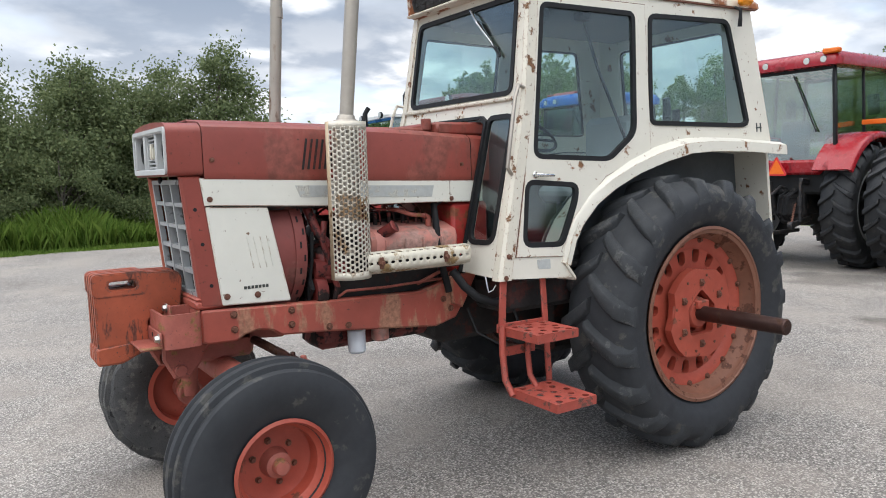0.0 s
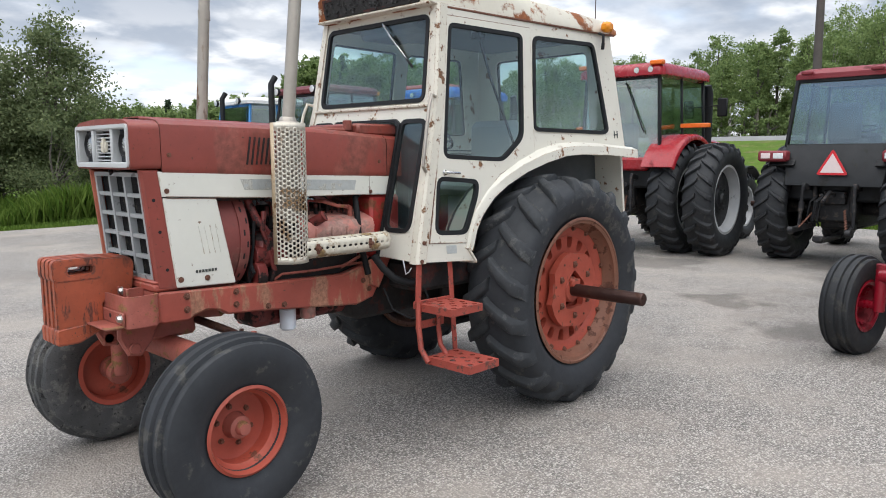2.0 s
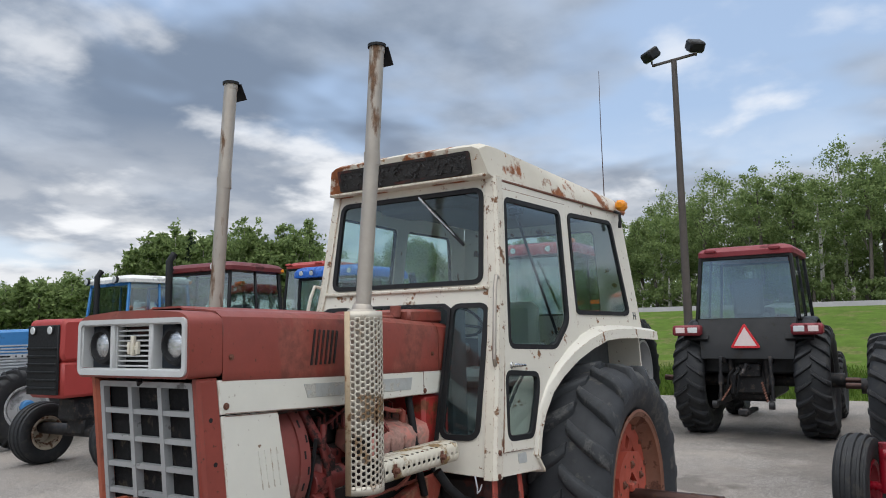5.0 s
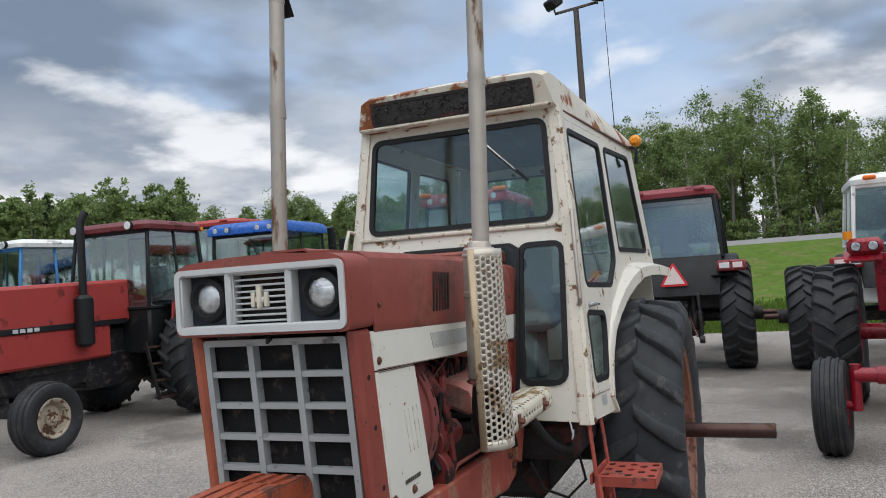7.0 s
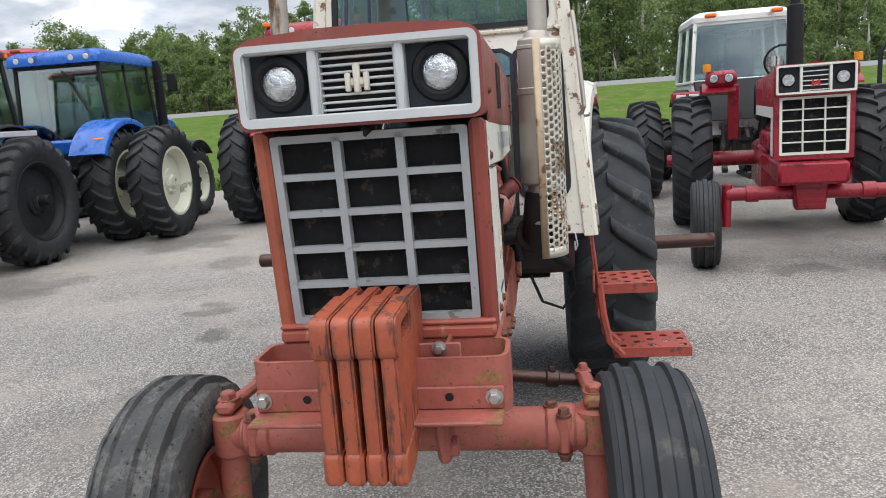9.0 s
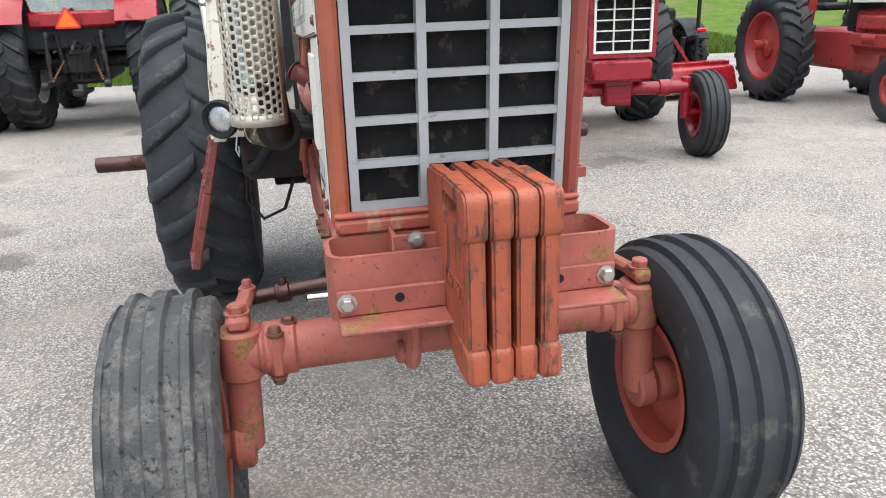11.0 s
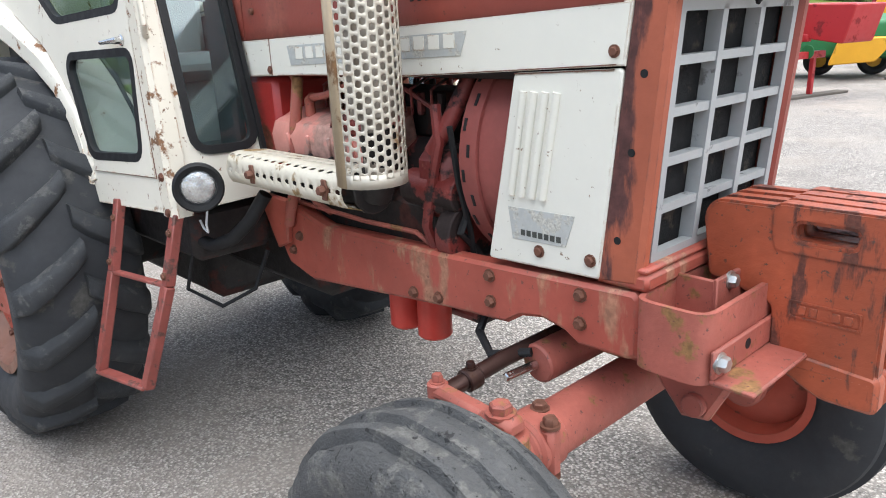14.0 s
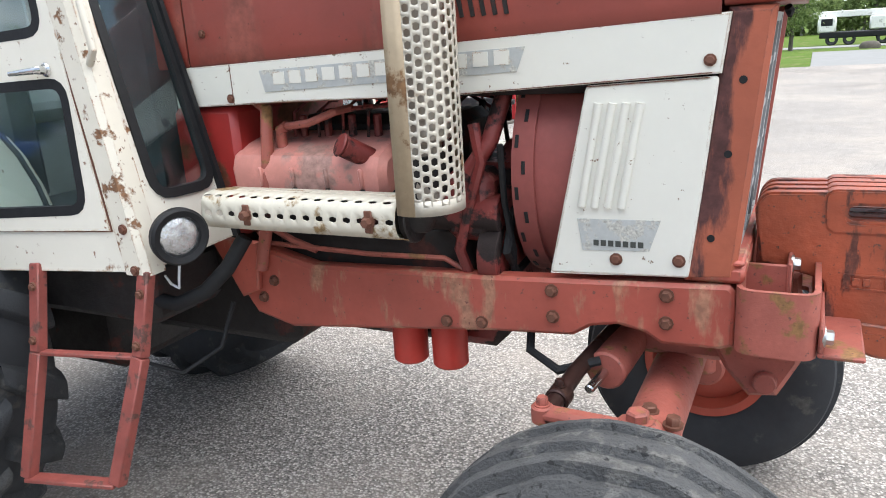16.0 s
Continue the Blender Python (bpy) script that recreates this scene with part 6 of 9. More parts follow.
charcoal = mat("charcoal_cab_paint", (0.010, 0.011, 0.0125), 0.5, var=0.15, scale=3, second=(0.022, 0.021, 0.020), amount=0.2, sscale=5, bump=0.01, spec=0.3)
white_new = paint("white_paint", (0.72, 0.72, 0.69), 0.4)
cream_rim = paint("cream_rim_paint", (0.62, 0.62, 0.50), 0.45)
silver_rim = paint("silver_rim_paint", (0.42, 0.43, 0.44), 0.4)
pale_grey = paint("pale_grey_hood_panel", (0.42, 0.45, 0.47), 0.45)
black_rim = mat("black_rim_paint", (0.013, 0.014, 0.016), 0.5, var=0.15, scale=4, bump=0.02, spec=0.35)
fresh_rubber = mat("clean_black_tyre", (0.015, 0.0165, 0.019), 0.65, var=0.2, scale=4, second=(0.05, 0.048, 0.045), amount=0.15, sscale=8, bump=0.06, bscale=90)
orange_refl = mat("orange_reflector", (0.80, 0.16, 0.01), 0.3, var=0.05, scale=20)
red_refl = mat("red_reflector_edge", (0.60, 0.02, 0.03), 0.3, var=0.05, scale=20)
pale_refl = mat("pale_faded_reflector", (0.75, 0.62, 0.60), 0.4, var=0.05, scale=20)
lamp_white = mat("white_lamp_lens", (0.75, 0.77, 0.78), 0.15, 0.3, var=0.1, scale=30)
pane_glass = glass_mat("green_tinted_cab_glass", (0.74, 0.82, 0.81), 0.04, 0.16)
iron = mat("dark_hitch_iron", (0.020, 0.020, 0.022), 0.5, 0.3, var=0.4, scale=12, second=(0.10, 0.08, 0.07), amount=0.2, sscale=12, bump=0.1)

WHEELS = {}


def yard_wheel(parent, x, y, R, W, rim, s, disc_mat, rim_mat, lugs=True, dish=0.3, label=""):
    """A wheel with tyre, tread, rim and disc; s: which side faces outwards."""
    key = (R, W, rim, s, lugs, disc_mat.name, rim_mat.name, dish)
    if key not in WHEELS:
        if lugs:
            body, tread = lug_tyre(R, W, rim, lugs=int(20 + R * 3), lug=0.05, seed=5, hand=1 if R > 0.7 else -1, wear=0.1)
            t0, t1 = mesh_of("tyre", body, fresh_rubber), mesh_of("tread", tread, fresh_rubber, 30)
        else:
            t0, t1 = mesh_of("tyre", ribbed_tyre(R, W, rim), fresh_rubber, 30), None
        r = mesh_of("rim", rear_rim(rim, W * 0.40, 0.02), rim_mat)
        d0 = s * W * dish * 0.5
        d = Shape().lathe([(0.0, d0 + 0.10 * s), (rim * 0.16, d0 + 0.10 * s), (rim * 0.20, d0 + 0.06 * s), (rim * 0.36, d0 + 0.05 * s), (rim * 0.38, d0 + 0.012 * s), (rim * 0.60, d0), (rim * 0.93, d0 - 0.02 * s),
                           (rim * 0.93, d0 - 0.04 * s), (rim * 0.60, d0 - 0.02 * s), (rim * 0.2, d0 - 0.06 * s), (0.0, d0 - 0.06 * s)], 36, closed=False)
        for k in range(8):
            a = 2 * math.pi * k / 8
            d.bolt((rim * 0.30 * math.cos(a), d0 + 0.05 * s, rim * 0.30 * math.sin(a)), (0, s, 0), 0.018, 0.02)
        WHEELS[key] = (t0, t1, r, mesh_of("wheel_disc", d, disc_mat))
    t0, t1, r, d = WHEELS[key]
    w = new("wheel")
    w.parent = parent
    w.matrix_basis = pose(x, y, R - 0.015, 0, random.uniform(0, 360), 0)
    tagged(w, label=label or ("wheel with a chevron-lug tyre" if lugs else "wheel with a ribbed tyre"))
    ty = part("tyre", t0, None, w)
    if t1:
        part("tread", t1, None, ty)
    part("rim", r, None, w)
    part("wheel_disc", d, None, w)
    return w


def arc_fender(parent, y0, y1, R, cz, a0, a1, material, t=0.03, cx=0.0, label="", drop=0.10):
    """A curved fender over a wheel, its outer edge turned down."""
    rings = []
    s = 1 if y1 > y0 else -1
    for k in range(13):
        a = radians(lerp(a0, a1, k / 12))
        def q(r, y):
            return (cx + r * math.cos(a), y, cz + r * math.sin(a))
        rings.append([q(R, y0), q(R + 0.005, y1 - s * 0.05), q(R - 0.012, y1 - s * 0.012), q(R - 0.03, y1), q(R - drop, y1), q(R - drop, y1 - s * t), q(R - t, y1 - s * 0.06), q(R - t, y0)])
    return part("fender", Shape().loft(rings), material, parent, label)


def cab_box(parent, x0, x1, wb, wt, z0, zs, z1, frame_mat, roof_mat, roof_over=0.06, roof_h=0.2, lean_f=-0.10, lean_r=0.04, mid=True, glassm=None, front_low=None):
    """A glazed cab: floor pan, posts, panes and a rounded roof. z0 floor, zs sill, z1 underside of the roof."""
    glassm = glassm or pane_glass
    cab = part("cab_floor", Shape().box(x0, x1, -wb, wb, z0, zs, 0.04), frame_mat, parent, "cab base below the glass")
    F = lambda z: x1 + lean_f * (z - zs) / (z1 - zs)
    B = lambda z: x0 + lean_r * (z - zs) / (z1 - zs)
    Wd = lambda z: lerp(wb, wt, (z - zs) / (z1 - zs))
    xm = lerp(x0, x1, 0.48)
    def corner(x, z, s):
        return (x, s * Wd(z), z)
    for s in (1, -1):
        for fx, w in ((F, 0.055), (B, 0.06)) + (((lambda z: xm), 0.045),) * (1 if mid else 0):
            part("cab_post", Shape().bar(corner(fx(zs - 0.02), zs - 0.02, s), corner(fx(z1 + 0.02), z1 + 0.02, s), w, w, 0.012, (1, 0, 0)), frame_mat, cab)
        part("sill_rail", Shape().bar(corner(F(zs), zs, s), corner(B(zs), zs, s), 0.05, 0.05, 0.01), frame_mat, cab)
        spans = ((F, lambda z: xm), (lambda z: xm, B)) if mid else ((F, B),)
        for fa, fb in spans:
            a, b = (zs + 0.02, z1 - 0.01)
            v = [corner(fa(a) - 0.03, a, s), corner(fb(a) + 0.03, a, s), corner(fb(b) + 0.03, b, s), corner(fa(b) - 0.03, b, s)]
            v2 = [(p[0], p[1] - s * 0.004, p[2]) for p in v]
            p = part("window_pane", Shape().loft([v, v2]), glassm, cab, "tinted side glass", smooth=0)
            p.visible_shadow = False
    for fx, name, off in ((F, "windshield", 0.0), (B, "rear_window", 0.0)):
        a, b = (zs + 0.02 if front_low is None or name != "windshield" else front_low, z1 - 0.01)
        v = [(fx(a), -Wd(a) + 0.04, a), (fx(a), Wd(a) - 0.04, a), (fx(b), Wd(b) - 0.04, b), (fx(b), -Wd(b) + 0.04, b)]
        v2 = [(p[0] + 0.004, p[1], p[2]) for p in v]
        p = part(name, Shape().loft([v, v2]), glassm, cab, "large tinted pane", smooth=0)
        p.visible_shadow = False
        part("window_frame", Shape().bar((fx(zs), -wb, zs), (fx(zs), wb, zs), 0.05, 0.05, 0.01), frame_mat, cab)
        part("roof_rail", Shape().bar((fx(z1), -wt, z1), (fx(z1), wt, z1), 0.06, 0.06, 0.01), frame_mat, cab)
    o = roof_over
    rings = []
    for z, g in ((z1 + 0.01, -0.02), (z1 + 0.03, o), (z1 + roof_h * 0.55, o), (z1 + roof_h * 0.85, o - 0.05), (z1 + roof_h, o - 0.14)):
        rings.append([(u, v, z) for u, v in rounded([(B(z1) - g, -wt - g), (F(z1) + g, -wt - g), (F(z1) + g, wt + g), (B(z1) - g, wt + g)], 0.12, 4)])
    part("cab_roof", Shape().loft(rings), roof_mat, cab, "moulded cab roof")
    inn = Shape().box(x0 + 0.25, x0 + 0.75, -0.26, 0.26, zs - 0.1, zs + 0.12, 0.05)
    inn.box(x0 + 0.18, x0 + 0.32, -0.24, 0.24, zs + 0.05, zs + 0.68, 0.05)
    part("driver_seat", inn, interior, cab, "dark driver seat")
    co = Shape().box(x1 - 0.38, x1 - 0.14, -0.2, 0.2, zs - 0.2, zs + 0.22, 0.05)
    co.tube([(x1 - 0.42 + 0.13 * math.sin(a), 0.19 * math.cos(a), zs + 0.30 + 0.13 * math.sin(a) * 0.4) for a in [2 * math.pi * k / 16 for k in range(16)]], 0.014, 6, closed=True)
    part("steering_console", co, interior, cab, "dark steering console")
    return cab


def smv_sign(parent, x, y, z, r=0.20, heading=-1, inner=None, outer=None):
    pts = [(0, 1.15 * r), (-r, -0.58 * r), (r, -0.58 * r)]
    sg = part("warning_triangle", Shape().prism(rounded(pts, 0.05, 3), lambda u, v, d: (x + heading * d, y + u, z + v), 0, 0.008, 0.002), outer or red_refl, parent, "slow-vehicle warning triangle")
    part("triangle_centre", Shape().prism([(u * 0.74, v * 0.74) for u, v in pts], lambda u, v, d: (x + heading * (0.009 + d), y + u, z + v), 0, 0.003, 0.0005), inner or pale_refl, sg, "pale reflective centre")


def rear_hitch(parent, x, z):
    """Lower links, lift arms, top link, drawbar, couplers and chains at the back."""
    h = Shape().box(x - 0.05, x + 0.35, -0.30, 0.30, z - 0.25, z + 0.30, 0.05)
    h.box(x - 0.12, x, -0.18, 0.18, z + 0.05, z + 0.28, 0.02)
    part("rear_housing", h, iron, parent, "dark rear housing")
    for s in (1, -1):
        part("lower_link", Shape().bar((x, s * 0.30, z - 0.28), (x - 0.75, s * 0.42, z - 0.34), 0.05, 0.09, 0.01).cyl((x - 0.75, s * 0.38, z - 0.34), (x - 0.75, s * 0.46, z - 0.34), 0.06, 14), iron, parent)
        part("lift_arm", Shape().bar((x, s * 0.34, z + 0.30), (x - 0.42, s * 0.38, z + 0.36), 0.06, 0.09, 0.01), iron, parent)
        part("lift_rod", Shape().tube([(x - 0.42, s * 0.38, z + 0.34), (x - 0.45, s * 0.40, z - 0.30)], 0.028, 10).cyl((x - 0.43, s * 0.385, z + 0.1), (x - 0.44, s * 0.39, z - 0.05), 0.042, 12), iron, parent)
        part("hydraulic_cylinder", Shape().cyl((x - 0.06, s * 0.26, z - 0.2), (x - 0.16, s * 0.28, z + 0.35), 0.045, 14), iron, parent)
        ch = Shape()
        for k in range(8):
            t = k / 7
            ch.tube([(x - 0.25 - 0.3 * t, s * (0.22 + 0.12 * t), z - 0.02 - 0.25 * t), (x - 0.28 - 0.3 * t, s * (0.22 + 0.12 * t) + 0.02, z - 0.05 - 0.25 * t)], 0.014, 6)
        part("sway_chain", ch, bolt_dark, parent)
    part("top_link", Shape().tube([(x, 0, z + 0.18), (x - 0.35, 0, z + 0.26), (x - 0.6, 0.02, z + 0.12)], 0.028, 10), iron, parent)
    part("drawbar", Shape().box(x - 0.75, x + 0.2, -0.05, 0.05, z - 0.52, z - 0.46, 0.01).box(x - 0.8, x - 0.68, -0.08, 0.08, z - 0.50, z - 0.40, 0.02), iron, parent)
    for k in range(3):
        part("hydraulic_coupler", Shape().cyl((x - 0.14, -0.16 + 0.16 * k, z + 0.2), (x - 0.24, -0.16 + 0.16 * k, z + 0.2), 0.03, 12), iron, parent)
    hose = Shape()
    rnd = random.Random(int(x * 10))
    for k in range(5):
        y = rnd.uniform(-0.25, 0.25)
        hose.tube([(x - 0.2, y, z + 0.2), (x - 0.38, y + 0.05, z + 0.1), (x - 0.36, y + 0.1, z - 0.2), (x - 0.2, y + 0.12, z - 0.3)], 0.014, 6)
    part("hydraulic_hose", hose, black, parent)


def hood_box(parent, x0, x1, w, z0, z1, nose, material, label, slope=0.1):
    """A long hood from its side profile."""
    pr = rounded([(x0, z0), (x1 - 0.05, z0), (x1, z0 + 0.1), (x1 - 0.02, z1 - nose), (x1 - 0.22, z1 - slope), (x0, z1)], [0.02, 0.05, 0.05, 0.10, 0.2, 0.02], 4)
    rings = []
    for y, g in ((-w, -0.05), (-w + 0.04, -0.008), (-w * 0.5, 0.0), (w * 0.5, 0.0), (w - 0.04, -0.008), (w, -0.05)):
        rings.append([(u, y, v) for u, v in offset_poly(pr, g)])
    return part("hood", Shape().loft(rings), material, parent, label)


def chassis(parent, wb, z=0.85, w=0.22):
    part("chassis", Shape().box(-0.35, wb * 0.55, -w - 0.06, w + 0.06, z - 0.25, z + 0.3, 0.05).box(wb * 0.5, wb + 0.25, -w, w, z - 0.15, z + 0.2, 0.04), iron, parent, "dark chassis castings")


def axles(parent, ry, fy, wb, Rr, Rf):
    part("rear_axle", Shape().cyl((0, -ry, Rr), (0, ry, Rr), 0.12, 18), iron, parent)
    part("front_axle", Shape().cyl((wb, -fy, Rf + 0.06), (wb, fy, Rf + 0.06), 0.09, 16).box(wb - 0.12, wb + 0.12, -0.2, 0.2, Rf, Rf + 0.3, 0.04), iron, parent)


def small_lamp(parent, p, d, r=0.05, lens=None, name="work_lamp"):
    p, d = Vector(p), Vector(d).normalized()
    l = part(name, Shape().cyl(p - d * 0.06, p, r, 14, 0.01, r * 1.1), black, parent)
    part("lamp_lens", Shape().cyl(p, p + d * 0.012, r * 0.92, 14, 0.006), lens or lamp_white, l)


def mirror(parent, p, s):
    x, y, z = p
    part("mirror", Shape().tube([(x, y, z), (x + 0.05, y + s * 0.3, z + 0.02)], 0.014, 6).box(x + 0.03, x + 0.08, y + s * 0.22, y + s * 0.42, z - 0.2, z + 0.16, 0.02), black, parent, "black side mirror")


# A: modern red tractor on duals, seen from behind
def modern(at, label, body, roof, fend, Rr, Wr, rear_y, front, rim_m, disc_m, outer_disc=None, amber_bar=True, height=3.2, cab_at=0.0):
    t = thing("tractor", at, label, "tractor", "parked tractors")
    wb = 2.95
    chassis(t, wb, Rr - 0.1)
    axles(t, max(rear_y) - 0.1, 0.9, wb, Rr, 0.72)
    for s in (1, -1):
        for k, y in enumerate(rear_y):
            yard_wheel(t, 0, s * y, Rr, Wr, Rr * 0.60, s, (outer_disc or disc_m) if k == len(rear_y) - 1 else disc_m, rim_m, dish=0.2 if k else -0.2)
        yard_wheel(t, wb, s * 0.95, 0.72, 0.42, 0.42, s, disc_m, rim_m)
        arc_fender(t, s * 0.62, s * 1.22, Rr + 0.14, Rr, 38, 150, fend, label="rounded glossy fender")
        lp = part("tail_lamp", Shape().box(-0.78, -0.72, s * 0.92, s * 1.16, Rr + 0.72, Rr + 0.80, 0.02), orange_refl, t, "orange tail lamp")
        part("fender_lamp", Shape().box(-0.90, -0.84, s * 0.95, s * 1.12, Rr + 0.56, Rr + 0.61, 0.02), lamp_white, t)
        mirror(t, (cab_at + 1.38, s * 0.78, 2.75), s)
        part("front_fender", Shape().loft([[(wb + 0.85 * math.cos(a), s * y, 0.72 + 0.85 * math.sin(a)) for y in (0.72, 1.18)] + [(wb + 0.82 * math.cos(a), s * y, 0.72 + 0.82 * math.sin(a)) for y in (1.18, 0.72)] for a in [radians(40 + 10 * k) for k in range(10)]]), charcoal, t)
    hood_box(t, cab_at + 1.40, 3.75, 0.42, 1.25, 2.25, 0.35, body, "long sloping painted hood", 0.2)
    part("hood_decal", Shape().box(2.2, 3.2, -0.43, 0.43, 1.72, 1.80, 0.004), lamp_white, t, "pale hood stripe of plain bars")
    cab = cab_box(t, cab_at - 0.62, cab_at * 0.8 + 1.35, 0.80, 0.74, 1.20, 1.72, height - 0.22, charcoal, roof, 0.12, 0.26, -0.05, 0.02)
    part("rear_panel", Shape().box(-0.72, -0.60, -0.62, 0.62, 1.52, 1.76, 0.04), body, t, "painted panel under the rear window")
    for s in (1, -1):
        for y in (0.35, 0.62):
            small_lamp(t, (cab_at - 0.72, s * y, height - 0.10), (-1, 0, -0.1), 0.055, lamp_white)
        if amber_bar:
            part("amber_roof_lamp", Shape().box(-0.74, -0.62, s * 0.60, s * 0.86, height - 0.02, height + 0.06, 0.02), orange_refl, t)
            part("warning_bar", Shape().box(0.1, 0.16, s * 0.84, s * 1.4, 2.30, 2.38, 0.01), orange_refl, t, "orange reflective warning bar")
    part("wiper", Shape().tube([(cab_at - 0.63, -0.1, height - 0.3), (cab_at - 0.65, -0.5, 2.2)], 0.012, 6), black, t)
    part("exhaust_pipe", Shape().tube([(cab_at + 1.62, -0.72, 1.5), (cab_at + 1.62, -0.74, 3.0), (cab_at + 1.56, -0.74, 3.18)], [0.10, 0.09, 0.07], 14), charcoal, t, "black exhaust pipe")
    part("steps", Shape().box(0.6, 0.95, 0.75, 0.95, 0.55, 0.60, 0.01).box(0.6, 0.95, 0.75, 0.95, 0.85, 0.90, 0.01).box(0.6, 0.95, 0.75, 0.95, 1.15, 1.20, 0.01).box(0.58, 0.61, 0.78, 0.92, 0.5, 1.3, 0.005), charcoal, t)
    rear_hitch(t, -0.45, Rr + 0.05)
    smv_sign(t, -0.84, 0.05, 1.62, 0.19, -1, orange_refl, red_refl)
    return t


modern(pose(-8.50, -3.30, 0, 0, 0, 182), "glossy red modern tractor with dual rear wheels and dark cab", red_new, red_new, red_new, 1.02, 0.50, (0.95, 1.62), "lug", silver_rim, black_rim, black_rim, height=3.42)
modern(pose(-7.0, -7.62, 0, 0, 0, 183), "bright blue modern tractor with dual wheels and cream rims", blue_new, blue_new, blue_new, 0.96, 0.52, (0.92, 1.72), "lug", cream_rim, cream_rim, cream_rim, amber_bar=False, height=3.22, cab_at=0.75)


# B: older red and grey cab tractor from behind
def rear_older(at, label, roof, side, glassy=None, roof_y=3.3, rim_m=black_rim, disc_m=black_rim, R=0.97, track=1.12, grey=True, sign=True, cabm=None):
    t = thing("tractor", at, label, "tractor", "parked tractors")
    wb = 2.85
    chassis(t, wb, R - 0.1)
    axles(t, track + 0.4, 0.85, wb, R, 0.66)
    for s in (1, -1):
        yard_wheel(t, 0, s * track, R, 0.50, R * 0.60, s, disc_m, rim_m)
        yard_wheel(t, wb, s * 0.92, 0.66, 0.38, 0.38, s, disc_m, rim_m)
        arc_fender(t, s * 0.60, s * 1.02, R + 0.12, R, 48, 138, charcoal if grey else side, drop=0.05, label="dark flat fender")
        fl = part("fender_lamp_box", Shape().box(-0.86, -0.62, s * 0.70, s * 1.16, R + 0.76, R + 0.94, 0.03), side, t, "painted lamp box on the fender")
        part("lamp_lens", Shape().box(-0.875, -0.86, s * 0.74, s * 0.90, R + 0.81, R + 0.90, 0.004), lamp_white, fl)
        part("lamp_lens", Shape().box(-0.875, -0.86, s * 0.95, s * 1.10, R + 0.81, R + 0.90, 0.004), pale_refl, fl)
        part("axle_bar", Shape().cyl((0, s * (track + 0.2), R), (0, s * (track + 0.62), R), 0.05, 14), steel_dark, t)
    hood_box(t, 1.35, 3.55, 0.38, 1.2, 2.05, 0.1, side, "painted hood")
    cab = cab_box(t, -0.55, 1.25, 0.80, 0.72, 1.05, 1.95, roof_y - 0.2, cabm or charcoal, roof, 0.05, 0.20, -0.08, 0.12)
    part("rear_panel", Shape().prism([(-0.72, 1.3), (0.72, 1.3), (0.78, 1.96), (-0.78, 1.96)], lambda u, v, d: (-0.58 - (1.96 - v) * 0.25 + d, u, v), -0.05, 0.03, 0.01), charcoal if grey else side, t, "grey panel under the rear window")
    for s in (1, -1):
        part("roof_lamp", Shape().box(-0.68, -0.56, s * 0.42, s * 0.60, roof_y - 0.12, roof_y - 0.05, 0.02), orange_refl if cabm else side, t)
    part("exhaust_pipe", Shape().tube([(1.5, -0.5, 1.9), (1.5, -0.62, 2.4), (1.48, -0.62, 3.1), (1.40, -0.62, 3.2)], 0.07, 14), black_rim, t, "black exhaust pipe")
    rear_hitch(t, -0.5, R + 0.02)
    if sign:
        smv_sign(t, -0.80, 0.0, 1.62, 0.24)
    return t


rear_older(pose(-9.05, 0.32, 0, 0, 0, 179), "older red and charcoal cab tractor seen from behind", red_old, red_old, roof_y=3.2, R=0.93, track=0.95)
rear_older(pose(-10.8, -11.1, 0, 0, 0, 182), "dull red cab tractor parked behind others", red_case, red_case, roof_y=3.78)
rear_older(pose(-8.75, 3.85, 0, 0, 0, 178), "red tractor with a white cab, parked facing away", white_new, red_ih, roof_y=3.08, rim_m=red_ih, disc_m=red_ih, R=0.86, track=1.55, sign=False, cabm=white_new)


